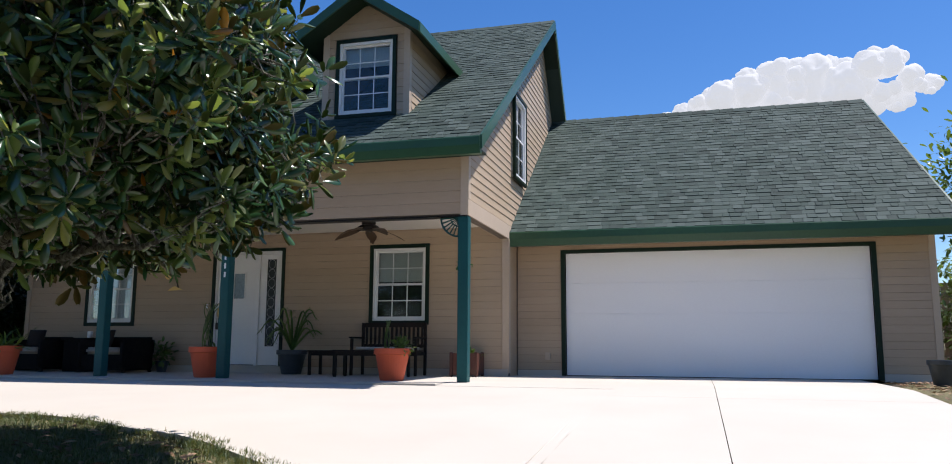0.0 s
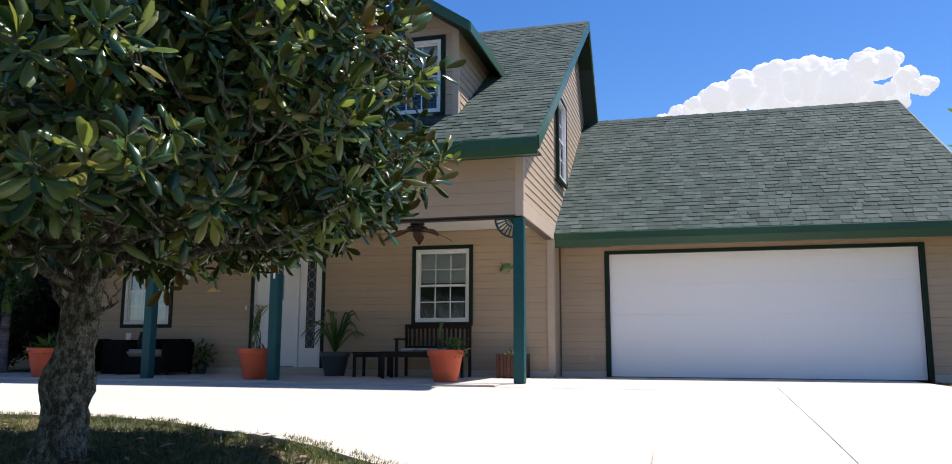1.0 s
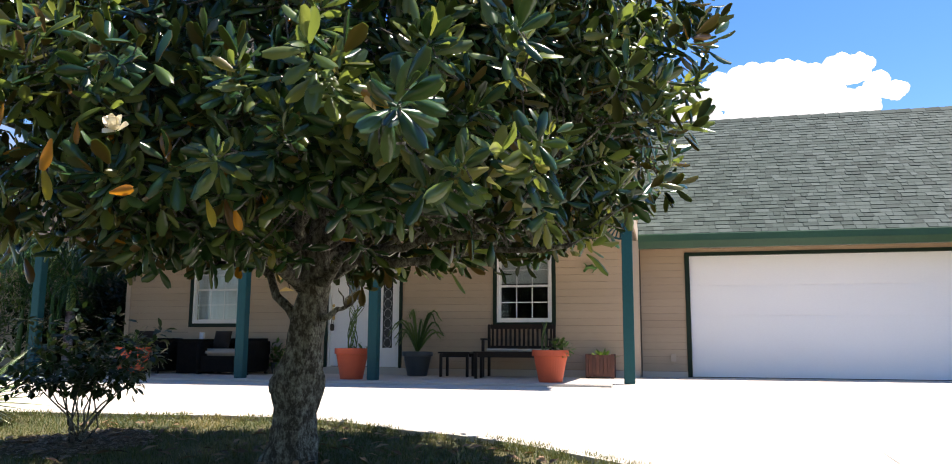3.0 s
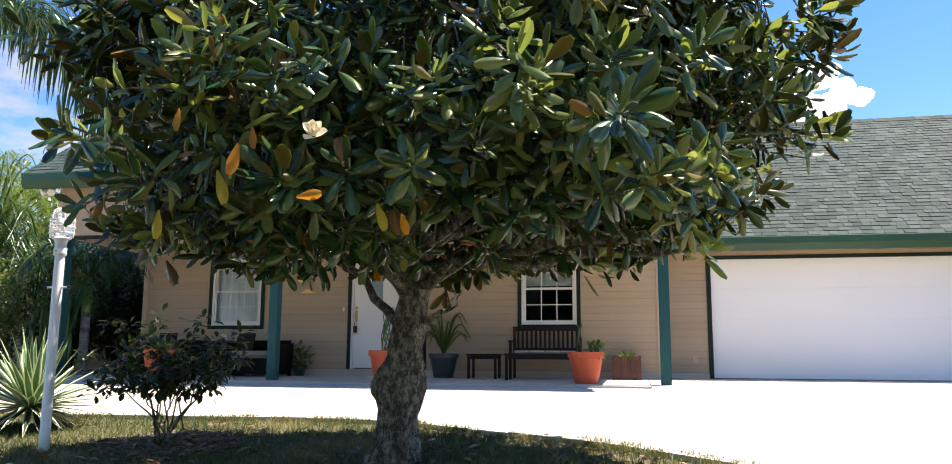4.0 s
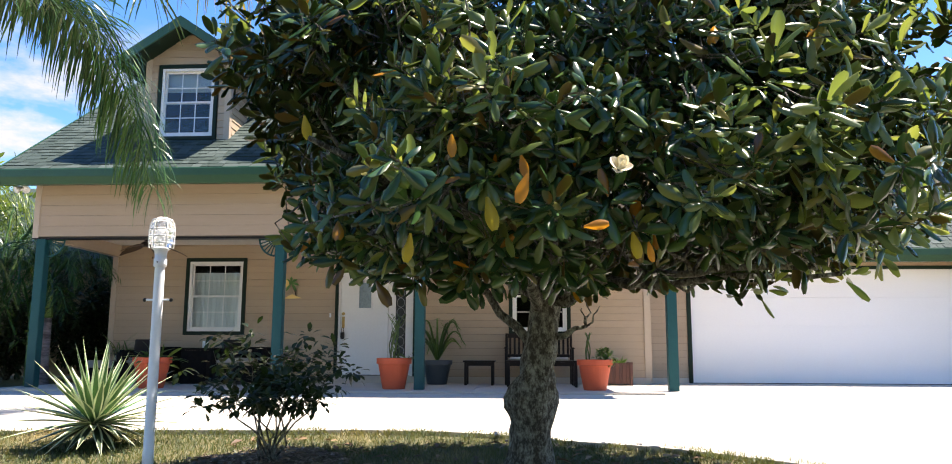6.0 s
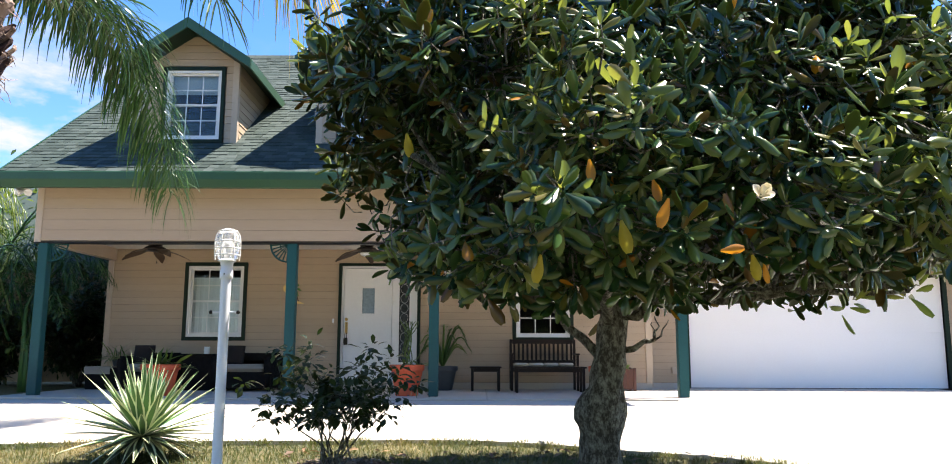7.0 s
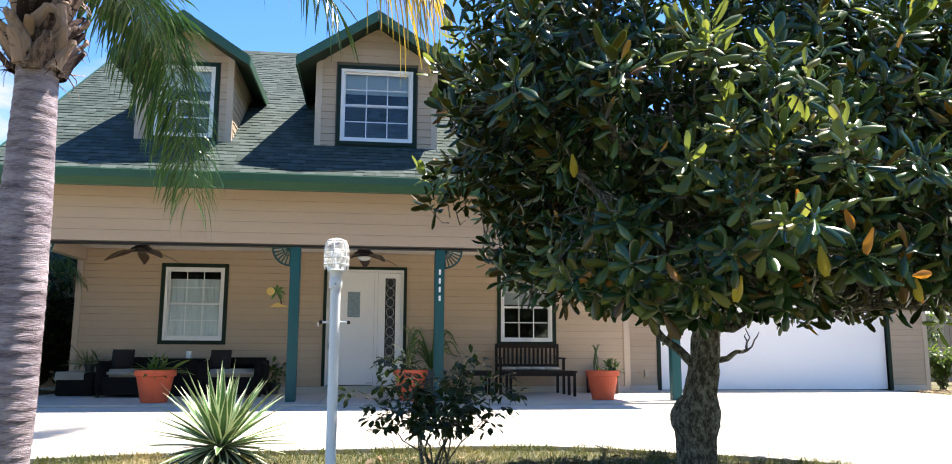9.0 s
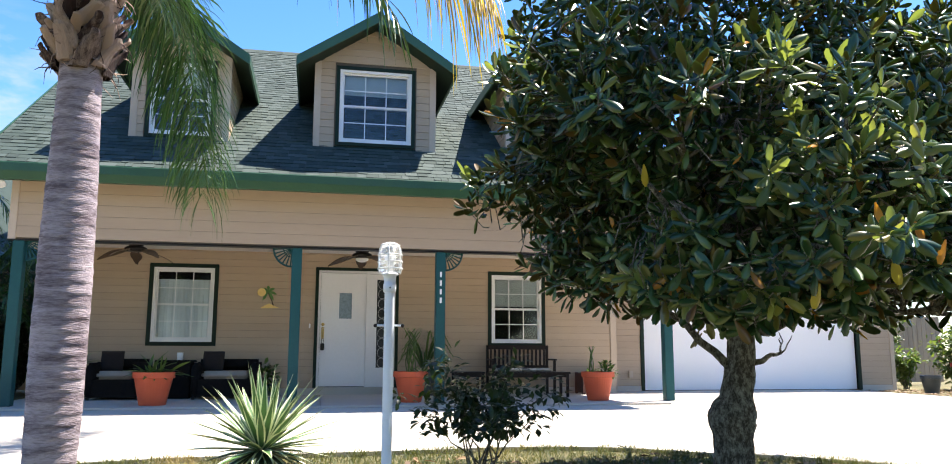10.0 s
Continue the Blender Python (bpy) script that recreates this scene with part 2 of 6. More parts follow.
    return bm


def one_box(*a, bevel=0.0):
    return box(bmesh.new(), *a, bevel=bevel)


def hexa(bm, low, high):
    """A solid between two quads of four corners each."""
    v = [bm.verts.new(p) for p in (*low, *high)]
    for f in ((3, 2, 1, 0), (4, 5, 6, 7), (0, 1, 5, 4), (1, 2, 6, 5), (2, 3, 7, 6), (3, 0, 4, 7)):
        bm.faces.new([v[i] for i in f])
    return bm


def extrude_poly(bm, pts, shift):
    """A flat polygon of 3D points, made thick by a shift."""
    a = [bm.verts.new(p) for p in pts]
    b = [bm.verts.new(Vector(p) + Vector(shift)) for p in pts]
    n = len(pts)
    bm.faces.new(a[::-1])
    bm.faces.new(b)
    for i in range(n):
        bm.faces.new((a[i], a[(i + 1) % n], b[(i + 1) % n], b[i]))
    bmesh.ops.recalc_face_normals(bm, faces=bm.faces)
    return bm


def lathe(bm, profile, n=24, centre=(0, 0, 0)):
    """A turned solid from (radius, height) pairs."""
    rings = []
    for r, z in profile:
        rings.append([bm.verts.new((centre[0] + r * math.cos(6.28319 * i / n), centre[1] + r * math.sin(6.28319 * i / n), centre[2] + z)) for i in range(n)])
    for a, b in zip(rings, rings[1:]):
        for i in range(n):
            bm.faces.new((a[i], a[(i + 1) % n], b[(i + 1) % n], b[i]))
    for r, flip in ((rings[0], True), (rings[-1], False)):
        bm.faces.new(r[::-1] if flip else r)
    return bm


def tube(bm, pts, radii, n=8):
    """A round tapered tube along points."""
    pts = [Vector(p) for p in pts]
    rings, side = [], None
    for i, p in enumerate(pts):
        d = (pts[min(i + 1, len(pts) - 1)] - pts[max(i - 1, 0)]).normalized()
        ref = side if side else (Vector((0, 0, 1)) if abs(d.z) < 0.9 else Vector((1, 0, 0)))
        s = (ref - d * ref.dot(d)).normalized()
        side = s
        q = d.cross(s)
        rings.append([bm.verts.new(p + (s * math.cos(6.28319 * k / n) + q * math.sin(6.28319 * k / n)) * radii[i]) for k in range(n)])
    for a, b in zip(rings, rings[1:]):
        for k in range(n):
            bm.faces.new((a[k], a[(k + 1) % n], b[(k + 1) % n], b[k]))
    bm.faces.new(rings[0][::-1])
    bm.faces.new(rings[-1])
    return bm


def quick_mesh(name, verts, faces):
    me = bpy.data.meshes.new(name)
    me.from_pydata(verts.tolist() if hasattr(verts, "tolist") else verts, [], faces.tolist() if hasattr(faces, "tolist") else faces)
    return me


def leaf_shape(length, width, droop=0.2, fold=0.25, n=4):
    """A leaf along +x with a folded midrib: points and quads."""
    v, f = [], []
    for i in range(n + 1):
        s = i / n
        w = width * 0.5 * max(0.05, math.sin(math.pi * (0.05 + 0.90 * s ** 1.25)))
        z = -droop * length * s * s
        v += [(s * length, -w, z + fold * w), (s * length, 0, z), (s * length, w, z + fold * w)]
        if i:
            a = 3 * i
            f += [(a - 3, a, a + 1, a - 2), (a - 2, a + 1, a + 2, a - 1)]
    return np.array(v), np.array(f)


def curled_leaf(length, width, droop=0.2, curl=0.5, n=4):
    """A leathery leaf along +x, widest past its middle, its edges rolled downwards: points and quads."""
    v, f = [], []
    for i in range(n + 1):
        s = i / n
        w = width * 0.5 * max(0.07, math.sin(math.pi * min(0.9, 0.04 + 0.88 * s ** 1.4)) ** 0.75)
        z = -droop * length * s * s
        v += [(s * length, k * w, z - curl * w * k * k) for k in (-1, -0.55, 0, 0.55, 1)]
        if i:
            a = 5 * i
            f += [(a - 5 + k, a + k, a + k + 1, a - 4 + k) for k in range(4)]
    return np.array(v), np.array(f)


def scatter(shape, places, frames, sizes):
    """Copies of one small shape, joined: places n x 3, frames n x 3 x 3 (rows are the axes), sizes n."""
    v, f = shape
    out = np.einsum("nij,ki->nkj", frames, v) * sizes[:, None, None] + places[:, None, :]
    faces = (f[None] + (np.arange(len(places)) * len(v))[:, None, None]).reshape(-1, f.shape[1])
    return out.reshape(-1, 3), faces


def frames_along(d, rng, roll=None, up_bias=True):
    """Axes for leaves that point along d (n x 3), their faces turned upwards."""
    d = d / np.linalg.norm(d, axis=1, keepdims=True)
    up = np.tile((0.0, 0.0, 1.0), (len(d), 1)) + rng.normal(0, 0.25, d.shape)
    s = np.cross(up, d)
    s /= np.linalg.norm(s, axis=1, keepdims=True) + 1e-9
    u = np.cross(d, s)
    return np.stack([d, s, u], axis=1)


def ground_z(y):
    if y >= 10.9:
        return 0.0
    if y >= 6.8:
        return -0.0512 * (10.9 - y)
    if y >= 5.0:
        return -0.21 - 0.06 * (6.8 - y)
    return max(-0.318 - 0.11 * (5.0 - y), -1.02)


# ---------------------------------------------------------------- ground, lawn and concrete
def grid_sheet(xs, ys, height):
    v = [(x, y, height(x, y)) for y in ys for x in xs]
    n = len(xs)
    f = [(j * n + i, j * n + i + 1, (j + 1) * n + i + 1, (j + 1) * n + i) for j in range(len(ys) - 1) for i in range(n - 1)]
    return quick_mesh("sheet", v, f)


xs = [-2500, -600, -150, -60, -30] + [-20 + 0.5 * i for i in range(61)] + [20, 40, 150, 600, 2500]
ys = [-2500, -600, -150, -50, -20, -10, -6] + [-4 + 0.4 * i for i in range(36)] + [11, 12, 14, 17, 22, 30, 60, 150, 600, 2500]
ground = mesh_part("ground", grid_sheet(xs, ys, lambda x, y: ground_z(y) - 0.045), M_LAWN)
tagged(ground, "patchy dry lawn ground sloping down from the house", "ground", kind="structure")


def lawn_edge(x):
    """Where the concrete's front edge runs, beside the lawn."""
    pts = [(-30, 3.0), (-14, 5.4), (-10.4, 6.5), (-9.4, 6.7), (-8.3, 6.77), (-7.0, 6.83), (-6.2, 6.9), (-5.5, 6.86), (-4.85, 6.7), (-4.2, 6.37), (-3.45, 6.1), (-3.0, 5.85), (-2.4, 5.4), (-1.85, 5.0), (-1.2, 4.2), (-0.7, 3.4), (-0.4, 2.2), (-0.29, -20.0)]
    for (a, b), (c, d) in zip(pts, pts[1:]):
        if x <= c:
            return b + (d - b) * (x - a) / (c - a)
    return -20.0


def concrete_slab(x0, x1, y_far, near, step=0.25):
    """Concrete from the house down to its front edge, as one thick sheet."""
    bm = bmesh.new()
    n = max(2, int((x1 - x0) / step))
    rows = []
    for i in range(n + 1):
        x = x0 + (x1 - x0) * i / n
        y0 = near(x)
        ts = [y0 + (y_far - y0) * k / 24 for k in range(25)]
        top = [bm.verts.new((x, y, ground_z(y))) for y in ts]
        low = bm.verts.new((x, y0, ground_z(y0) - 0.09))
        rows.append([low] + top)
    for a, b in zip(rows, rows[1:]):
        for k in range(25):
            bm.faces.new((a[k], b[k], b[k + 1], a[k + 1]))
    bmesh.ops.recalc_face_normals(bm, faces=bm.faces)
    return bm


driveway = thing("driveway", "sunlit pale concrete driveway with sawn joints", "driveway", kind="structure")
for a, b, step in ((-30, -1.2, 0.25), (-1.2, -0.292, 0.02)):
    part("slab", concrete_slab(a, b, 10.38, lawn_edge, step), M_CONCRETE, driveway)
for a, b in ((-0.292, 0.923), (0.93, 3.2)):
    for far, near in ((14.2, 9.635), (9.63, -20.0)):
        part("slab", concrete_slab(a, b, far, lambda x, n=near: n), M_CONCRETE, driveway)
part("slab", concrete_slab(-2.62, -0.292, 14.2, lambda x: 10.4), M_CONCRETE, driveway)
bm = bmesh.new()
box(bm, -30, -0.29, 10.375, 10.405, -0.08, -0.026)
box(bm, -0.3, 3.195, 9.622, 9.648, -0.13, -0.071)
part("joint", bm, M_JOINT, driveway)
porch = thing("porch_floor", "shaded concrete porch slab under the roof", "porch floor", kind="structure")
for a, b in ((-12.7, -10.36), (-10.35, -8.0), (-7.99, -5.4), (-5.39, -2.63)):
    part("slab", one_box(a, b, 10.395, 13.6, -0.12, 0.0, bevel=0.004), M_CONCRETE, porch)

# ---------------------------------------------------------------- the house
house = thing("house", "tan lap-sided house with green shingle roof, porch and dormers", "house")
YW, YB, YG = 13.44, 10.9, 14.10          # porch wall, band over the porch, garage wall
XL, XR, XG = -12.44, -2.35, 4.40         # left end, gable wall, garage's right end
CEIL = 2.56
EAVE_Y, EAVE_Z, SLOPE, RIDGE_Y = 10.5, 3.38, 0.684, 16.6
RIDGE_Z = EAVE_Z + SLOPE * (RIDGE_Y - EAVE_Y)
GE_Y, GE_Z, GSLOPE, GR_Y = 13.53, 2.47, 0.725, 17.95
GR_Z = GE_Z + GSLOPE * (GR_Y - GE_Y)
BACK_Y = 21.0


def roof_z(y):
    return EAVE_Z + SLOPE * (y - EAVE_Y)


def pierced_wall(bm, x0, x1, y0, y1, z0, z1, holes):
    """A wall along x with rectangular holes (x0, x1, z0, z1) through it."""
    cuts = sorted({x0, x1, *(h[0] for h in holes), *(h[1] for h in holes)})
    for a, b in zip(cuts, cuts[1:]):
        spans, z = [], z0
        for h in sorted((h for h in holes if h[0] <= a and h[1] >= b), key=lambda h: h[2]):
            if h[2] > z:
                spans.append((z, h[2]))
            z = h[3]
        if z < z1:
            spans.append((z, z1))
        for c, d in spans:
            box(bm, a, b, y0, y1, c, d)
    return bm


def lap_board(bm, a0, b0, a1, b1, z0, z1, place, proud=0.021):
    """One lap board from a to b (at its foot a0, b0, at its head a1, b1); place turns (along, out, up) into a point."""
    z0 += 0.003
    low = [place(a0, 0, z0), place(b0, 0, z0), place(b0, proud, z0), place(a0, proud, z0)]
    high = [place(a1, 0, z1), place(b1, 0, z1), place(b1, 0.010, z1), place(a1, 0.010, z1)]
    hexa(bm, low, high)
    bmesh.ops.recalc_face_normals(bm, faces=bm.faces)
    return bm


def clad(parent, place, z0, z1, course, spans, material=None, proud=0.021, holes=()):
    """Lap boards, each a piece: spans(z0, z1) gives (a0, b0, a1, b1) for each board in that course."""
    z = z0
    while z < z1 - 0.02:
        top = min(z + course, z1)
        for a0, b0, a1, b1 in spans(z, top):
            if max(b0 - a0, b1 - a1) > 0.03:
                part("board", lap_board(bmesh.new(), a0, b0, a1, b1, z, top, place, proud), material or M_SIDING, parent)
        for h in holes:          # cut boards over and under an opening
            for low, high in ((h[3], top), (z, h[2])):
                if z <= low < high <= top and high - low > 0.012 and high - low < course - 0.001:
                    part("board", lap_board(bmesh.new(), h[0], h[1], h[0], h[1], low - 0.004, high, place, proud), material or M_SIDING, parent)
        z += course


def flat_spans(x0, x1, holes, joint=None):
    def spans(z0, z1):
        cur = [(x0, x1)]
        for h in holes:
            if h[2] < z1 - 0.01 and h[3] > z0 + 0.01:
                cur = [p for a, b in cur for p in ((a, min(b, h[0])), (max(a, h[1]), b)) if p[1] - p[0] > 0.02]
        return [(a, b, a, b) for a, b in cur]
    return spans


W1 = (-10.93, -9.90, 0.93, 2.24)
W2 = (-4.83, -3.84, 0.94, 2.23)
DOOR = (-8.07, -6.66, 0.10, 2.25)
GDOOR = (-1.47, 3.47, 0.0, 2.135)


def grown(h, m, low=None):
    return (h[0] - m, h[1] + m, h[2] - (m if low is None else low), h[3] + m)


OPENINGS = [grown(W1, 0.07), grown(W2, 0.07), grown(DOOR, 0.06)]
wall = part("porch_wall", pierced_wall(bmesh.new(), XL, XR, YW + 0.012, YW + 0.14, 0.0, CEIL + 0.05, [W1, W2, DOOR]), M_BACKING, house)
clad(wall, lambda a, o, z: (a, YW + 0.012 - o, z), 0.12, CEIL, 0.127,
     flat_spans(XL + 0.1, XR - 0.1, OPENINGS), holes=OPENINGS)
part("footing", one_box(XL, XR, YW - 0.012, YW + 0.011, 0.0, 0.118), M_CONCRETE, house)
for x0, x1 in ((XL, XL + 0.1), (XR - 0.1, XR)):
    part("corner_board", one_box(x0, x1, YW - 0.024, YW + 0.012, 0.12, CEIL, bevel=0.003), M_TRIM_TAN, house)
part("corner_board", one_box(XR, XR + 0.022, YW - 0.024, YW + 0.09, 0.05, 2.34, bevel=0.003), M_TRIM_TAN, house)

# the band over the porch
wall = part("porch_beam", one_box(XL, XR, YB + 0.012, YB + 0.16, 2.34, 3.24), M_BACKING, house, "tan siding band above the porch posts")
clad(wall, lambda a, o, z: (a, YB + 0.012 - o, z), 2.36, 3.2, 0.168, flat_spans(XL + 0.1, XR - 0.1, []))
for x0, x1 in ((XL, XL + 0.1), (XR - 0.1, XR)):
    part("corner_board", one_box(x0, x1, YB - 0.014, YB + 0.012, 2.335, 3.22, bevel=0.003), M_TRIM_TAN, house)
part("drip_edge", one_box(XL, XR, YB - 0.018, YB + 0.165, 2.322, 2.338), M_BLACK, house)
part("porch_ceiling", one_box(XL, XR, YB + 0.165, YW + 0.01, CEIL, CEIL + 0.04), M_CEIL, house, "white porch ceiling")
part("side_beam", one_box(XL, XL + 0.14, YB + 0.165, YW, 2.34, CEIL), M_TRIM_TAN, house)
part("side_beam", one_box(XR - 0.14, XR, YB + 0.165, YW, 2.34, CEIL), M_TRIM_TAN, house)

# gable wall over the porch's end and the garage roof
gable = bmesh.new()
extrude_poly(gable, [(XR - 0.012, YB + 0.02, 2.34), (XR - 0.012, BACK_Y, 2.34), (XR - 0.012, 18.3, 5.2), (XR - 0.012, RIDGE_Y, RIDGE_Z - 0.16), (XR - 0.012, YB + 0.02, roof_z(YB) - 0.16)], (-0.12, 0, 0))
gable = part("gable_wall", gable, M_BACKING, house, "sunlit cream siding on the gable end")
GW = (13.72, 14.62, 3.52, 5.02)


def gable_spans(z0, z1):
    def ends(z):
        front = max(YB + 0.1, EAVE_Y + (z + 0.17 - EAVE_Z) / SLOPE)
        back = min(17.9, RIDGE_Y + (RIDGE_Z - 0.16 - z) / 1.3)
        if z > GE_Z:
            back = min(back, GE_Y + (z - GE_Z) / GSLOPE + 0.05)
        return front, max(front, back)
    a0, b0 = ends(z0)
    a1, b1 = ends(z1)
    if GW[2] - 0.05 < z1 and GW[3] + 0.05 > z0:
        l, r = GW[0] - 0.05, GW[1] + 0.05
        return [(min(a0, l), min(b0, l), min(a1, l), min(b1, l)), (r, max(b0, r), r, max(b1, r))]
    return [(a0, b0, a1, b1)]


clad(gable, lambda a, o, z: (XR - 0.012 + o, a, z), 2.58, RIDGE_Z - 0.2, 0.125, gable_spans)
part("gable_trim", one_box(XR - 0.012, XR + 0.014, YB, 14.08, 2.34, 2.578, bevel=0.003), M_TRIM_TAN, house)
part("corner_board", one_box(XR - 0.012, XR + 0.02, YB - 0.012, YB + 0.1, 2.58, 3.3), M_TRIM_TAN, house)

# other closing walls
bm = bmesh.new()
extrude_poly(bm, [(XL + 0.12, YW + 0.15, 0), (XL + 0.12, BACK_Y, 0), (XL + 0.12, BACK_Y, 3.1), (XL + 0.12, RIDGE_Y, RIDGE_Z - 0.16), (XL + 0.12, YB + 0.17, roof_z(YB) - 0.16), (XL + 0.12, YB + 0.17, 2.61), (XL + 0.12, YW + 0.15, 2.61)], (-0.12, 0, 0))
part("side_wall", bm, M_SIDING, house)
part("back_wall", one_box(XL + 0.13, XG, BACK_Y, BACK_Y + 0.12, 0, 3.1), M_SIDING, house)
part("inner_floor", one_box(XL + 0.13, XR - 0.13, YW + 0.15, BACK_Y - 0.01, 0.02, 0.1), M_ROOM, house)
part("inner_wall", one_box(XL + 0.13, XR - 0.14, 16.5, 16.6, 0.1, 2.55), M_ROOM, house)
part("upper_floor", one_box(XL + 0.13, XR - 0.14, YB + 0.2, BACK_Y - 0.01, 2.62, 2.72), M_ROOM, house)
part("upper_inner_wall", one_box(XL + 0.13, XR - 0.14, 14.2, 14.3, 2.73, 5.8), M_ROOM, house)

# garage walls
wall = part("garage_wall", pierced_wall(bmesh.new(), XR + 0.0, XG, YG + 0.012, YG + 0.14, 0.0, 2.5, [GDOOR]), M_BACKING, house)
clad(wall, lambda a, o, z: (a, YG + 0.012 - o, z), 0.1, 2.3, 0.127, flat_spans(XR + 0.03, XG - 0.1, [(GDOOR[0] - 0.08, GDOOR[1] + 0.08, -0.1, GDOOR[3] + 0.062)]), holes=[(GDOOR[0] - 0.08, GDOOR[1] + 0.08, -0.1, GDOOR[3] + 0.062)])
for a, b in ((XR + 0.025, GDOOR[0] - 0.076), (GDOOR[1] + 0.076, XG)):
    part("footing", one_box(a, b, YG - 0.012, YG + 0.011, -0.03, 0.098), M_CONCRETE, house)
part("corner_board", one_box(XG - 0.1, XG, YG - 0.016, YG + 0.012, 0.0, 2.4, bevel=0.003), M_TRIM_TAN, house)
part("return_wall", one_box(XR - 0.13, XR, YW + 0.15, YG + 0.01, 0.0, 2.6), M_SIDING, house)
bm = bmesh.new()
extrude_poly(bm, [(XG, YG + 0.145, 0), (XG, BACK_Y, 0), (XG, BACK_Y, 3.3), (XG - 0.2, GR_Y, GR_Z - 0.2), (XG, YG + 0.145, 2.6)], (-0.12, 0, 0))
part("garage_side_wall", bm, M_SIDING, house)

# garage door of four sections, in a dark green frame
gd = part("garage_door", one_box(GDOOR[0], GDOOR[1], YG + 0.09, YG + 0.11, 0.0, GDOOR[3]), M_GARAGE, house, "wide white sectional garage door, closed")
for k in range(4):
    z0 = 0.012 + k * 0.531
    bm = one_box(GDOOR[0] + 0.006, GDOOR[1] - 0.006, YG + 0.05, YG + 0.088, z0, z0 + 0.5295, bevel=0.002)
    part("section", bm, M_GARAGE, gd)
    for j in range(8):
        x = GDOOR[0] + 0.1 + j * 0.60
        part("panel", one_box(x, x + 0.52, YG + 0.0482, YG + 0.0498, z0 + 0.09, z0 + 0.44, bevel=0.0007), M_GARAGE, gd)
for b in ((GDOOR[0] - 0.075, GDOOR[0], 0.0, GDOOR[3] + 0.06), (GDOOR[1], GDOOR[1] + 0.075, 0.0, GDOOR[3] + 0.06), (GDOOR[0], GDOOR[1], GDOOR[3], GDOOR[3] + 0.06)):
    part("door_casing", one_box(b[0], b[1], YG - 0.03, YG + 0.09, b[2], b[3], bevel=0.003), M_DARKGREEN, gd)
part("door_seal", one_box(GDOOR[0], GDOOR[1], YG + 0.045, YG + 0.1, -0.002, 0.011), M_BLACK, gd)


# ---- windows
def window(x0, x1, y, z0, z1, cover, parent, casing=0.07, facing=None, lites=3):
    """A double-hung window with grilles in a dark green casing, facing -y; cover: what hangs inside."""
    turn = facing or (lambda x, yy, z: (x, yy, z))

    def bx(*b, bevel=0.0):
        bm = one_box(*b, bevel=bevel)
        for v in bm.verts:
            v.co = turn(*v.co)
        bmesh.ops.recalc_face_normals(bm, faces=bm.faces)
        return bm
    win = new("window")
    win.parent = parent
    win["label"] = "white double-hung grille window in dark green casing"
    c = casing
    for b in ((x0 - c, x0, z0 - c, z1 + c), (x1, x1 + c, z0 - c, z1 + c), (x0, x1, z1, z1 + c), (x0, x1, z0 - c, z0)):
        part("casing", bx(b[0], b[1], y - 0.028, y + 0.03, b[2], b[3], bevel=0.004), M_DARKGREEN, win)
    f = 0.045
    for b in ((x0, x0 + f, z0, z1), (x1 - f, x1, z0, z1), (x0 + f, x1 - f, z1 - f, z1), (x0 + f, x1 - f, z0, z0 + f)):
        part("window_frame", bx(b[0], b[1], y - 0.012, y + 0.09, b[2], b[3], bevel=0.003), M_WHITE, win)
    zm = (z0 + z1) / 2
    for lo, hi, d in ((z0 + f, zm + 0.02, 0.03), (zm - 0.02, z1 - f, 0.055)):
        s = 0.03
        bm = bmesh.new()
        for b in ((x0 + f, x0 + f + s, lo, hi), (x1 - f - s, x1 - f, lo, hi), (x0 + f + s, x1 - f - s, hi - s, hi), (x0 + f + s, x1 - f - s, lo, lo + s)):
            box(bm, b[0], b[1], y + d - 0.012, y + d + 0.012, b[2], b[3])
        for v in bm.verts:
            v.co = turn(*v.co)
        part("sash", bm, M_WHITE, win)
        gx0, gx1, gz0, gz1 = x0 + f + s, x1 - f - s, lo + s, hi - s
        w, h = (gx1 - gx0) / lites, (gz1 - gz0) / 2
        for i in range(1, lites):
            part("glazing_bar", bx(gx0 + i * w - 0.008, gx0 + i * w + 0.008, y + d - 0.006, y + d + 0.006, gz0, gz1), M_WHITE, win)
        for i in range(lites):
            part("glazing_bar", bx(gx0 + i * w + 0.009, gx0 + (i + 1) * w - 0.009, y + d - 0.006, y + d + 0.006, gz0 + h - 0.008, gz0 + h + 0.008), M_WHITE, win)
            for j in range(2):
                p = part("pane", bx(gx0 + i * w + 0.009, gx0 + (i + 1) * w - 0.009, y + d - 0.002, y + d + 0.002, gz0 + j * h + 0.009, gz0 + (j + 1) * h - 0.009), M_PANE, win)
                p.visible_shadow = False
    if cover == "curtain":
        bm = bmesh.new()
        n = 60
        cols = []
        for i in range(n + 1):
            x = x0 + 0.02 + (x1 - x0 - 0.04) * i / n
            yy = y + 0.16 + 0.004 * math.sin(i * 0.9) + 0.002 * math.sin(i * 2.3)
            cols.append([bm.verts.new(turn(x, yy, z)) for z in (z0 + 0.02, z1 - 0.2)])
        for a, b in zip(cols, cols[1:]):
            bm.faces.new((a[0], b[0], b[1], a[1]))
        part("curtain", bm, M_CURTAIN, win, "thin white curtain")
    elif cover:
        part("blind", bx(x0 + 0.03, x1 - 0.03, y + 0.13, y + 0.136, z1 - cover * (z1 - z0), z1 - 0.03), M_BLIND, win, "half-drawn white blind")
    return win


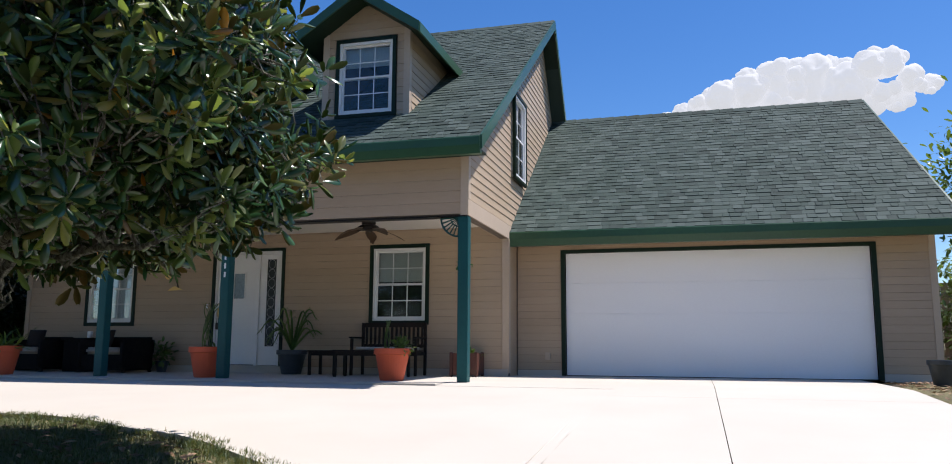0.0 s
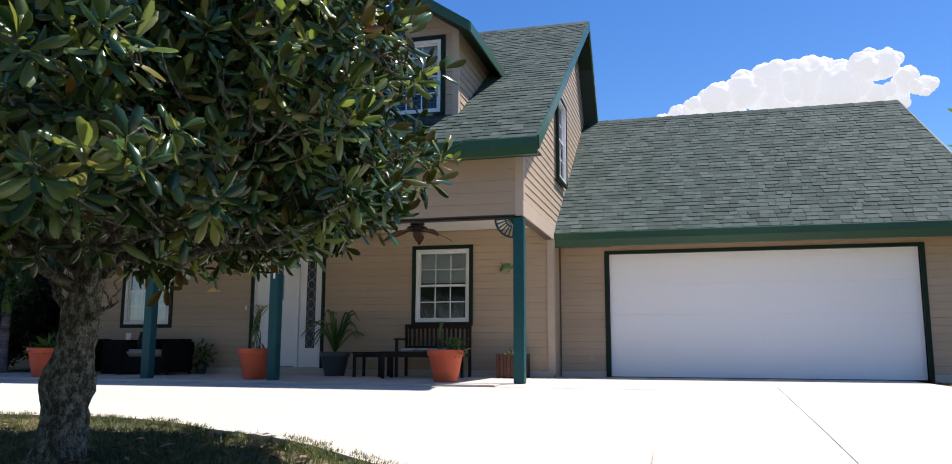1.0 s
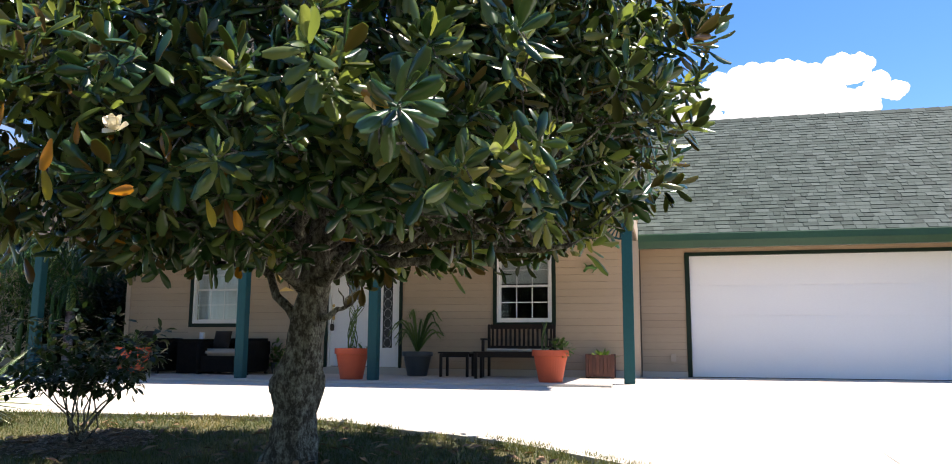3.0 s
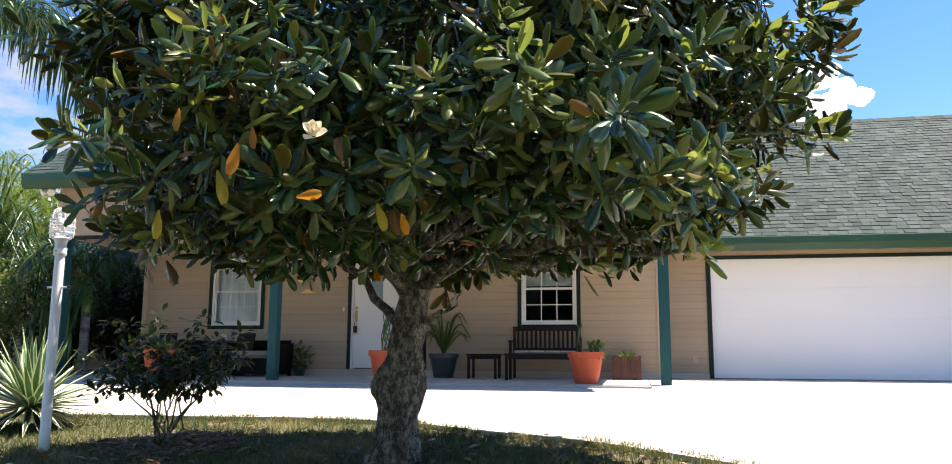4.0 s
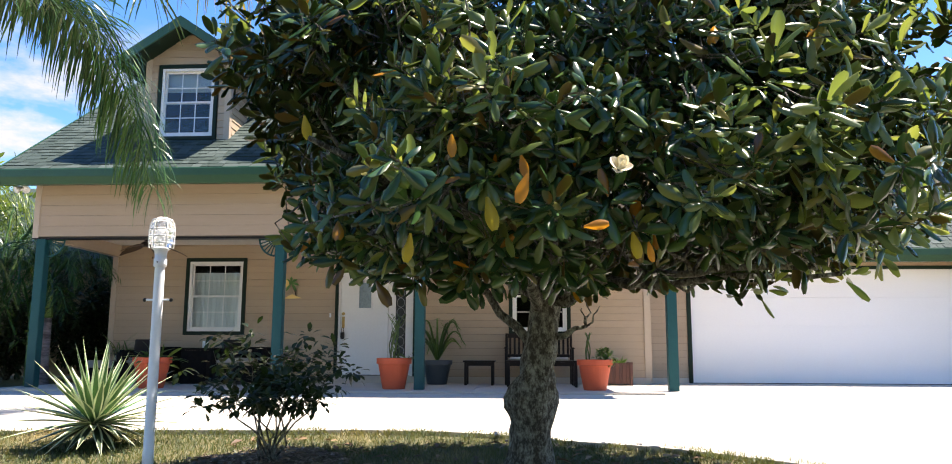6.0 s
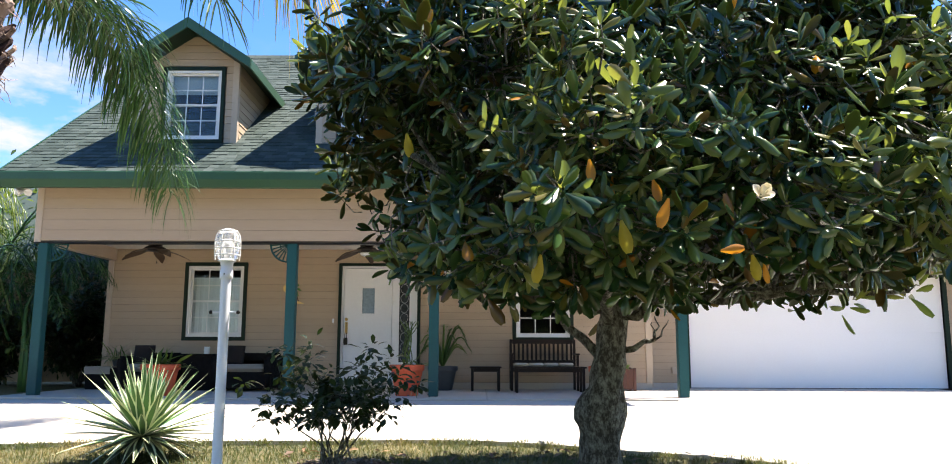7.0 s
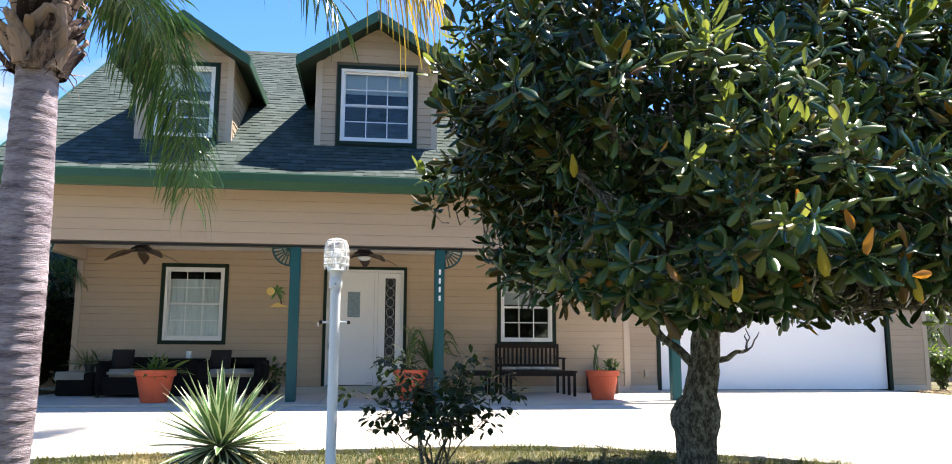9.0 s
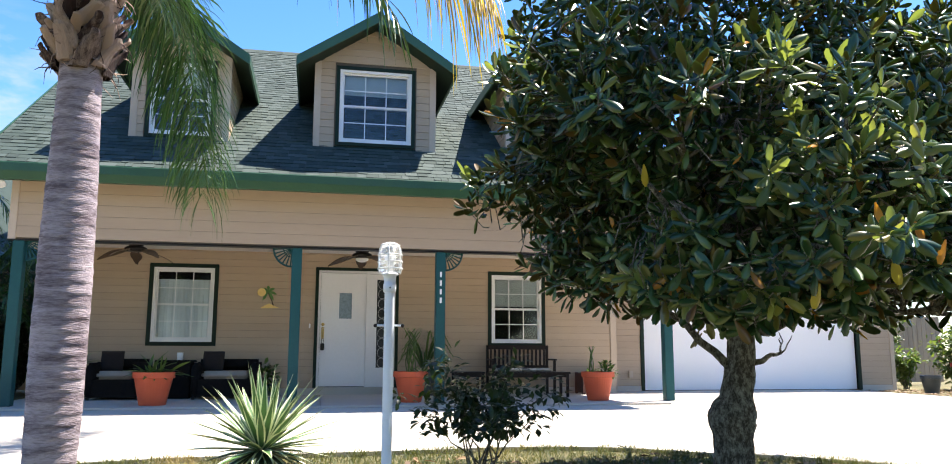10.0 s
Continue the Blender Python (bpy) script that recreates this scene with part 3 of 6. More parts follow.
window(*W1[:2], YW, *W1[2:], "curtain", house)
window(*W2[:2], YW, *W2[2:], 0.46, house)
gable_window = window(GW[0], GW[1], 0, GW[2], GW[3], None, house, 0.05, facing=lambda a, o, z: (XR + 0.06 - o, a, z), lites=2)
# no real blind: a dark sheet painted as the unlit room behind the glass
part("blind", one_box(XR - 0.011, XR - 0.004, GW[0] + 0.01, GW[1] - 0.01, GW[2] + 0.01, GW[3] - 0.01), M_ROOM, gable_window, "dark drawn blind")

# ---- front door with its sidelight
fd = new("front_door")
fd.parent = house
fd["label"] = "white front door with narrow glass and leaded sidelight"
for b in ((DOOR[0] - 0.055, DOOR[0], 0.12, DOOR[3] + 0.05), (DOOR[1], DOOR[1] + 0.055, 0.12, DOOR[3] + 0.05), (DOOR[0], DOOR[1], DOOR[3], DOOR[3] + 0.05)):
    part("door_casing", one_box(b[0], b[1], YW - 0.03, YW + 0.05, b[2], b[3], bevel=0.004), M_DARKGREEN, fd)
XM = -7.17
part("door_leaf", pierced_wall(bmesh.new(), DOOR[0] + 0.045, XM - 0.03, YW + 0.045, YW + 0.09, 0.145, 2.205, [(-7.69, -7.46, 1.37, 1.84)]), M_WHITE, fd)
for b in ((DOOR[0], DOOR[0] + 0.042, 0.13, DOOR[3]), (XM - 0.027, XM + 0.035, 0.13, DOOR[3]), (DOOR[1] - 0.05, DOOR[1], 0.13, DOOR[3]), (DOOR[0] + 0.042, XM - 0.027, 2.21, DOOR[3]), (XM + 0.035, DOOR[1] - 0.05, 2.2, DOOR[3])):
    part("door_frame", one_box(b[0], b[1], YW + 0.01, YW + 0.12, b[2], b[3], bevel=0.003), M_WHITE, fd)
part("threshold", one_box(DOOR[0], DOOR[1], YW - 0.03, YW + 0.13, 0.1, 0.13, bevel=0.004), M_CONCRETE, fd)
part("sidelight_panel", pierced_wall(bmesh.new(), XM + 0.038, DOOR[1] - 0.053, YW + 0.05, YW + 0.085, 0.135, 2.195, [(-7.0, -6.81, 0.48, 2.1)]), M_WHITE, fd)
bm = bmesh.new()
for b in ((-7.715, -7.69, 1.345, 1.865), (-7.46, -7.435, 1.345, 1.865), (-7.69, -7.46, 1.84, 1.865), (-7.69, -7.46, 1.345, 1.37)):
    box(bm, b[0], b[1], YW + 0.033, YW + 0.044, b[2], b[3])
part("glass_frame", bm, M_WHITE, fd)
M_LEADED = surface("leaded_glass", (0.05, 0.06, 0.065), (0.006, 0.008, 0.010), 0.2, 14, 60, 0.5, spec=0.3)
part("door_glass", one_box(-7.69, -7.46, YW + 0.06, YW + 0.066, 1.37, 1.84), surface("door_glass", (0.30, 0.40, 0.46), (0.12, 0.17, 0.21), 0.15, 20, 60, 0.4), fd, "bluish textured glass")
part("sidelight_glass", one_box(-7.0, -6.81, YW + 0.06, YW + 0.066, 0.48, 2.1), M_LEADED, fd, "dark leaded glass")
bm = bmesh.new()
for k in range(9):
    z = 0.48 + 0.18 * (k + 0.5)
    for a in range(12):
        t0, t1 = 6.283 * a / 12, 6.283 * (a + 1) / 12
        tube(bm, [(-6.905 + 0.07 * math.cos(t0), YW + 0.057, z + 0.085 * math.sin(t0)), (-6.905 + 0.07 * math.cos(t1), YW + 0.057, z + 0.085 * math.sin(t1))], [0.004, 0.004], 4)
part("lead_cames", bm, surface("lead_came", (0.45, 0.46, 0.47), None, 0.5, 6, 60, 0.1, metal=0.5), fd)
bm = bmesh.new()
lathe(bm, [(0.028, 0), (0.03, 0.01), (0.02, 0.02)], 16)
bmesh.ops.rotate(bm, verts=bm.verts, matrix=Euler((radians(90), 0, 0)).to_matrix())
bmesh.ops.translate(bm, verts=bm.verts, vec=(-7.975, YW + 0.045, 1.26))
part("deadbolt", bm, M_BRASS, fd)
bm = bmesh.new()
tube(bm, [(-7.975, YW + 0.04, 1.18), (-7.975, YW - 0.01, 1.17), (-7.975, YW - 0.015, 1.1), (-7.975, YW + 0.0, 1.03), (-7.975, YW + 0.04, 1.02)], [0.012, 0.012, 0.013, 0.012, 0.012], 8)
box(bm, -8.0, -7.95, YW + 0.035, YW + 0.045, 1.0, 1.21, bevel=0.004)
part("door_handle", bm, M_BRASS, fd)
bm = one_box(-8.01, -7.94, YW - 0.03, YW + 0.01, 0.79, 0.92, bevel=0.01)
tube(bm, [(-7.99, YW - 0.01, 0.91), (-7.99, YW - 0.01, 1.0), (-7.96, YW - 0.01, 1.0), (-7.96, YW - 0.01, 0.91)], [0.006] * 4, 6)
part("lock_box", bm, M_BLACK, fd, "black key safe hanging from the handle")


# ---------------------------------------------------------------- roofs
def shingle_shape(w, course=0.145, thick=0.013):
    """One shingle tab lying up a slope: x along the eave, y up the slope, z out."""
    l = course * 1.35
    v = [(0.004, 0, 0), (w - 0.004, 0, 0), (w - 0.004, 0, thick), (0.004, 0, thick), (0.004, l, 0.002), (w - 0.004, l, 0.002)]
    f = [(0, 1, 2, 3), (3, 2, 5, 4), (1, 5, 2), (0, 3, 4)]
    return v, f


TABS = (0.11, 0.15, 0.19, 0.24)
TAB_MESH = []
for w in TABS:
    for thick in (0.009, 0.016):
        TAB_MESH.append(quick_mesh("shingle", *shingle_shape(w, thick=thick)))
        TAB_MESH[-1].materials.append(M_SHINGLE)


def shingles(deck, frame_m, length, x_range, singly, seed):
    """Covers a slope with tabs in courses; frame_m turns (along, up the slope, out) into the world; singly(x, v): a piece of its own."""
    rng = random.Random(seed)
    verts, faces = [], []
    course, v = 0.145, -0.03
    while v < length:
        x0, x1 = x_range(max(0.0, v))
        x = x0 - rng.random() * 0.25
        while x < x1:
            k = rng.randrange(4)
            a, b = max(x, x0), min(x + TABS[k], x1)
            tall = rng.random() < 0.5
            if b - a > 0.03:
                if singly(a, v) and b - a > TABS[k] - 0.001:
                    ob = new("shingle", TAB_MESH[2 * k + tall])
                    ob.parent = deck
                    ob.matrix_basis = frame_m @ Matrix.Translation((a, v, 0.0015))
                else:
                    pv, pf = shingle_shape(b - a, thick=0.016 if tall else 0.009)
                    n = len(verts)
                    verts += [tuple(frame_m @ Vector((a + p[0], v + p[1], p[2] + 0.0015))) for p in pv]
                    faces += [tuple(n + i for i in q) for q in pf]
            x += TABS[k]
        v += course
    ob = mesh_part("shingles", quick_mesh("shingles", verts, faces), M_SHINGLE, deck)
    ob["kind"] = "stuff"


def slope_frame(y0, z0, slope):
    """x along the eave, y up the slope, z out of the roof."""
    a = math.atan(slope)
    return Matrix.Translation((0, y0, z0)) @ Matrix.Rotation(a, 4, "X")


ROOF_X0, ROOF_X1 = -12.83, -2.05
bm = bmesh.new()
T = 0.10
extrude_poly(bm, [(ROOF_X0, EAVE_Y, EAVE_Z), (ROOF_X0, RIDGE_Y, RIDGE_Z), (ROOF_X0, RIDGE_Y, RIDGE_Z - T * 1.2), (ROOF_X0, EAVE_Y, EAVE_Z - T)], (ROOF_X1 - ROOF_X0, 0, 0))
main_roof = part("main_roof", bm, M_FELT, house, "weathered green architectural shingle roof")
SL = math.hypot(RIDGE_Y - EAVE_Y, RIDGE_Z - EAVE_Z)
bm = bmesh.new()
extrude_poly(bm, [(ROOF_X0, RIDGE_Y, RIDGE_Z), (ROOF_X0, 18.5, RIDGE_Z - 1.3 * 1.9), (ROOF_X0, BACK_Y + 0.5, 2.9), (ROOF_X0, BACK_Y + 0.5, 2.78), (ROOF_X0, 18.4, RIDGE_Z - 1.3 * 1.9 - 0.12), (ROOF_X0, RIDGE_Y, RIDGE_Z - 0.12)], (ROOF_X1 - ROOF_X0, 0, 0))
part("back_roof", bm, M_SHINGLE, house)
def ridge_caps(roof, x0, x1, y, z):
    me = bpy.data.meshes.new("ridge_cap")
    bm = hexa(bmesh.new(), [(0, -0.14, -0.08), (0.28, -0.14, -0.08), (0.28, 0.12, -0.1), (0, 0.12, -0.1)], [(0, -0.03, 0.02), (0.28, -0.03, 0.032), (0.28, 0.03, 0.032), (0, 0.03, 0.02)])
    bm.to_mesh(me)
    bm.free()
    n = int((x1 - x0) / 0.284)
    for k in range(n):
        mesh_part("ridge_cap", me, M_SHINGLE, roof).location = (x0 + (x1 - x0) * k / n, y, z)


ridge_caps(main_roof, ROOF_X0, ROOF_X1, RIDGE_Y, RIDGE_Z)

# fascia with a gutter, rakes and soffits
def gutter(x0, x1, y, z, name="gutter"):
    bm = bmesh.new()
    extrude_poly(bm, [(x0, y + 0.06, z - 0.26), (x0, y - 0.03, z - 0.26), (x0, y - 0.055, z - 0.14), (x0, y - 0.055, z - 0.03), (x0, y - 0.045, z - 0.012), (x0, y - 0.03, z - 0.03), (x0, y + 0.06, z - 0.03)], (x1 - x0, 0, 0))
    part(name, bm, M_GREEN, house, "green painted fascia gutter")


gutter(ROOF_X0, ROOF_X1, EAVE_Y, EAVE_Z)
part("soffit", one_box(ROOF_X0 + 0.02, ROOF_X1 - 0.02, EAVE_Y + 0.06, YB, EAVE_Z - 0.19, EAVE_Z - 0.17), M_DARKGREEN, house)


def rake(x0, x1, ya, za, yb, zb, drop, material, name="rake_board"):
    bm = bmesh.new()
    extrude_poly(bm, [(x0, ya, za), (x0, yb, zb), (x0, yb, zb - drop), (x0, ya, za - drop)], (x1 - x0, 0, 0))
    part(name, bm, material, house)


for x in (ROOF_X0 - 0.03, ROOF_X1):
    rake(x, x + 0.03, EAVE_Y - 0.03, EAVE_Z + 0.0, RIDGE_Y, RIDGE_Z + 0.02, 0.2, M_GREEN)
    rake(x, x + 0.03, RIDGE_Y, RIDGE_Z + 0.02, 18.45, RIDGE_Z - 1.3 * 1.85, 0.24, M_GREEN)
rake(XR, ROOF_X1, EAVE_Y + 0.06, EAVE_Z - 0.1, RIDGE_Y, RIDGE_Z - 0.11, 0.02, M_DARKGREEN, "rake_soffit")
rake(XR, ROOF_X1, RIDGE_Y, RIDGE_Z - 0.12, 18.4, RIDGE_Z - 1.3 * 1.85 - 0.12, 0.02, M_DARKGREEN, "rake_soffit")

# garage roof
GX0, GXE, GXR = XR - 0.01, 4.66, 4.26
bm = bmesh.new()
hexa(bm, [(GX0, GE_Y, GE_Z - 0.1), (GXE, GE_Y, GE_Z - 0.1), (GXR, GR_Y, GR_Z - 0.11), (GX0, GR_Y, GR_Z - 0.11)], [(GX0, GE_Y, GE_Z), (GXE, GE_Y, GE_Z), (GXR, GR_Y, GR_Z), (GX0, GR_Y, GR_Z)])
garage_roof = part("garage_roof", bm, M_FELT, house, "green shingle roof over the garage")
bm = bmesh.new()
hexa(bm, [(GX0, GR_Y, GR_Z - 0.11), (GXR, GR_Y, GR_Z - 0.11), (GXE, BACK_Y + 1.2, GE_Z + 0.1), (GX0, BACK_Y + 1.2, GE_Z + 0.1)], [(GX0, GR_Y, GR_Z), (GXR, GR_Y, GR_Z), (GXE, BACK_Y + 1.2, GE_Z + 0.2), (GX0, BACK_Y + 1.2, GE_Z + 0.2)])
part("garage_back_roof", bm, M_SHINGLE, house)
GSL = math.hypot(GR_Y - GE_Y, GR_Z - GE_Z)
ridge_caps(garage_roof, GX0, GXR, GR_Y, GR_Z)
gutter(XR + 0.0, GXE, GE_Y, GE_Z)
part("soffit", one_box(XR + 0.01, GXE - 0.03, GE_Y + 0.06, YG + 0.01, GE_Z - 0.19, GE_Z - 0.17), M_TRIM_TAN, house)
bm = bmesh.new()
hexa(bm, [(GXE, GE_Y, GE_Z - 0.2), (GXE + 0.03, GE_Y, GE_Z - 0.2), (GXR + 0.03, GR_Y, GR_Z - 0.2), (GXR, GR_Y, GR_Z - 0.2)], [(GXE, GE_Y, GE_Z + 0.015), (GXE + 0.03, GE_Y, GE_Z + 0.015), (GXR + 0.03, GR_Y, GR_Z + 0.02), (GXR, GR_Y, GR_Z + 0.02)])
part("rake_board", bm, M_GREEN, house)


# ---- dormers
def dormer(cx, half, reach, tip_z, slope, win_half, win_z0, win_z1, strips):
    y = 11.55
    front, peak = y - 0.44, tip_z + slope * reach
    wall_top = peak - slope * half - 0.1

    def back(z):
        return EAVE_Y + (z - EAVE_Z) / SLOPE
    zb = roof_z(y) - 0.06
    bm = bmesh.new()
    pierced_wall(bm, cx - half, cx + half, y + 0.012, y + 0.1, zb, wall_top, [(cx - win_half, cx + win_half, win_z0, win_z1)])
    extrude_poly(bm, [(cx - half, y + 0.012, wall_top), (cx + half, y + 0.012, wall_top), (cx, y + 0.012, peak - 0.1)], (0, 0.088, 0))
    wall = part("dormer_wall", bm, M_BACKING, house)
    hole = (cx - win_half - 0.08, cx + win_half + 0.08, 0, win_z1 + 0.07)

    def spans(z0, z1):
        out = []
        for a, b, c, d in flat_spans(cx - half + 0.09, cx + half - 0.09, [hole])(z0, z1):
            if z1 > wall_top:
                l0, l1 = (peak - 0.1 - z0) / slope, (peak - 0.1 - z1) / slope
                a, b = max(a, cx - l0), min(b, cx + l0)
                c, d = max(c, cx - l1), min(d, cx + l1)
            out.append((a, b, c, d))
        return out
    clad(wall, lambda a, o, z: (a, y + 0.012 - o, z), zb + 0.02, peak - 0.14, 0.125, spans)
    for x in (cx - half, cx + half - 0.09):
        part("corner_board", one_box(x, x + 0.09, y - 0.014, y + 0.012, zb, wall_top + 0.03), M_TRIM_TAN, wall)
    part("dormer_apron", one_box(cx - win_half - 0.07, cx + win_half + 0.07, y - 0.02, y + 0.012, zb, win_z0 - 0.071), M_DARKGREEN, wall)
    for s in (-1, 1):
        x = cx + s * half
        bm = bmesh.new()
        extrude_poly(bm, [(x, y + 0.012, zb), (x, y + 0.012, wall_top + 0.05), (x, back(wall_top) + 0.1, wall_top + 0.05)], (-s * 0.1, 0, 0))
        side = part("dormer_side_wall", bm, M_BACKING, house)
        clad(side, lambda a, o, z, x=x, s=s: (x + s * o, a, z), zb + 0.04, wall_top + 0.03, 0.125,
             lambda z0, z1: [(y + 0.09, max(y + 0.09, back(z0)), y + 0.09, max(y + 0.09, back(z1)))])
        part("corner_board", one_box(min(x, x + s * 0.014), max(x, x + s * 0.014), y - 0.014, y + 0.09, zb, wall_top + 0.03), M_TRIM_TAN, side)
        # roof half
        tx = cx + s * reach
        yt, yp = back(tip_z) + 0.15, back(peak) + 0.15
        bm = bmesh.new()
        hexa(bm, [(tx, front, tip_z - 0.09), (tx, yt, tip_z - 0.09), (cx, yp, peak - 0.09), (cx, front, peak - 0.09)], [(tx, front, tip_z), (tx, yt, tip_z), (cx, yp, peak), (cx, front, peak)])
        bmesh.ops.recalc_face_normals(bm, faces=bm.faces)
        roof = part("dormer_roof", bm, M_SHINGLE, house)
        bm = bmesh.new()
        hexa(bm, [(tx + s * 0.02, front - 0.03, tip_z - 0.15), (tx + s * 0.02, front, tip_z - 0.15), (cx, front, peak - 0.16), (cx, front - 0.03, peak - 0.16)],
             [(tx + s * 0.02, front - 0.03, tip_z + 0.01), (tx + s * 0.02, front, tip_z + 0.01), (cx, front, peak + 0.02), (cx, front - 0.03, peak + 0.02)])
        bmesh.ops.recalc_face_normals(bm, faces=bm.faces)
        part("rake_board", bm, M_GREEN, roof)
        part("fascia", one_box(min(tx, tx + s * 0.03), max(tx, tx + s * 0.03), front, yt, tip_z - 0.15, tip_z + 0.005), M_GREEN, roof)
        bm = bmesh.new()
        hexa(bm, [(tx, front, tip_z - 0.115), (tx, yt, tip_z - 0.115), (cx, yp, peak - 0.115), (cx, front, peak - 0.115)], [(tx, front, tip_z - 0.095), (tx, yt, tip_z - 0.095), (cx, yp, peak - 0.095), (cx, front, peak - 0.095)])
        bmesh.ops.recalc_face_normals(bm, faces=bm.faces)
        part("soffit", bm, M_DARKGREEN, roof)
    window(cx - win_half, cx + win_half, y, win_z0, win_z1, 0.32, house, 0.06)


dormer(-7.24, 1.0, 1.28, 5.45, 0.655, 0.6, 4.19, 5.44, True)
dormer(-10.33, 0.74, 1.04, 5.40, 0.675, 0.46, 4.16, 5.36, False)
dormer(-4.25, 0.74, 1.04, 5.40, 0.675, 0.46, 4.16, 5.36, False)


# ---- porch posts with fan brackets
def post(x, side, digits=False):
    p = part("porch_post", one_box(x - 0.075, x + 0.075, YB - 0.01, YB + 0.14, 0.0, 2.322, bevel=0.008), M_TEAL, house, "square teal porch post")
    for k in range(7):
        a = radians(4 + 82 * k / 6)
        bm = tube(bmesh.new(), [(x + side * (0.075 + 0.03 * math.cos(a)), YB + 0.065, 2.322 - 0.03 * math.sin(a)), (x + side * (0.075 + 0.27 * math.cos(a)), YB + 0.065, 2.322 - 0.27 * math.sin(a))], [0.007, 0.011], 6)
        part("bracket_spindle", bm, M_TEAL, p)
    for r, w in ((0.275, 0.014), (0.13, 0.008), (0.03, 0.02)):
        bm = tube(bmesh.new(), [(x + side * (0.075 + r * math.cos(radians(90 * k / 12))), YB + 0.065, 2.32 - r * math.sin(radians(90 * k / 12))) for k in range(13)], [w] * 13, 6)
        part("bracket_rim", bm, M_TEAL, p, "quarter-round bracket rim")
    if digits:
        for k in range(4):
            z = 1.97 - k * 0.135
            part("number_bar", one_box(x - 0.016, x + 0.016, YB - 0.016, YB - 0.0105, z - 0.042, z + 0.042, bevel=0.002), M_WHITE, p, "white plate bar")


post(-2.41, -1)
post(-6.21, 1, True)
post(-8.42, -1)
post(-12.29, 1)
part("doorbell", one_box(-8.225, -8.195, YW - 0.035, YW - 0.008, 1.19, 1.27, bevel=0.005), M_WHITE, house)
part("socket_box", one_box(-1.83, -1.74, YG - 0.07, YG - 0.01, 0.27, 0.4, bevel=0.008), M_TRIM_TAN, house)


# ---------------------------------------------------------------- the magnolia
rng = np.random.default_rng(7)
TREE = np.array((-4.55, 5.05, -0.32))


def bent(a, b, n, wobble, rnd, sag=0.0):
    a, b = np.array(a, float), np.array(b, float)
    out = []
    for i in range(n + 1):
        s = i / n
        p = a + (b - a) * s
        p[2] += sag * math.sin(math.pi * s)
        if 0 < i < n:
            p += rnd.normal(0, wobble, 3)
        out.append(p)
    return out


magnolia = thing("magnolia_tree", "magnolia tree with glossy green leaves and a lichened trunk", "tree")
bm = bmesh.new()
tz = [-0.1, 0.0, 0.12, 0.24, 0.36, 0.47, 0.55, 0.63, 0.72, 0.84, 0.96, 1.12, 1.25, 1.4, 1.65, 1.9]
tr = [0.235, 0.2, 0.17, 0.156, 0.158, 0.172, 0.178, 0.160, 0.142, 0.134, 0.128, 0.12, 0.108, 0.092, 0.072, 0.056]
tx = [-0.06, -0.045, -0.035, -0.025, -0.02, -0.015, -0.015, -0.005, 0.01, 0.04, 0.06, 0.08, 0.1, 0.11, 0.12, 0.13]
n = 28
rings = []
for z, r, x in zip(tz, tr, tx):
    ring = []
    for k in range(n):
        a = 6.28319 * k / n
        q = noise.noise(Vector((2.2 * math.cos(a), 2.2 * math.sin(a), z * 5.0)))
        rr = r * (1 + 0.16 * q + (0.10 * math.cos(3 * a + 1) if z < 0.1 else 0) + ((0.24 * max(0, math.cos(a - 2.8)) ** 3 + 0.08 * max(0, math.cos(a - 5.9))) if 0.42 < z < 0.66 else 0))
        ring.append(bm.verts.new((TREE[0] + x + rr * math.cos(a), TREE[1] + rr * math.sin(a), TREE[2] + z)))
    rings.append(ring)
for a, b in zip(rings, rings[1:]):
    for k in range(n):
        bm.faces.new((a[k], a[(k + 1) % n], b[(k + 1) % n], b[k]))
bm.faces.new(rings[-1])
bmesh.ops.subdivide_edges(bm, edges=bm.edges[:], cuts=1, use_grid_fill=True)
for v in bm.verts:
    v.co += (v.co - Vector((TREE[0], TREE[1], v.co.z))).normalized() * (0.022 * noise.noise(v.co * 8) + 0.013 * noise.noise(v.co * 21))
part("trunk", bm, M_BARK, magnolia, "grey lichen-flecked trunk with a swollen burl", smooth=True)

CENTRE = np.array((-4.35, 4.75))
CROWN_Z = [0.93, 1.05, 1.2, 1.4, 1.6, 1.9, 2.2, 2.5, 2.9, 3.4, 3.9, 4.4, 4.75]
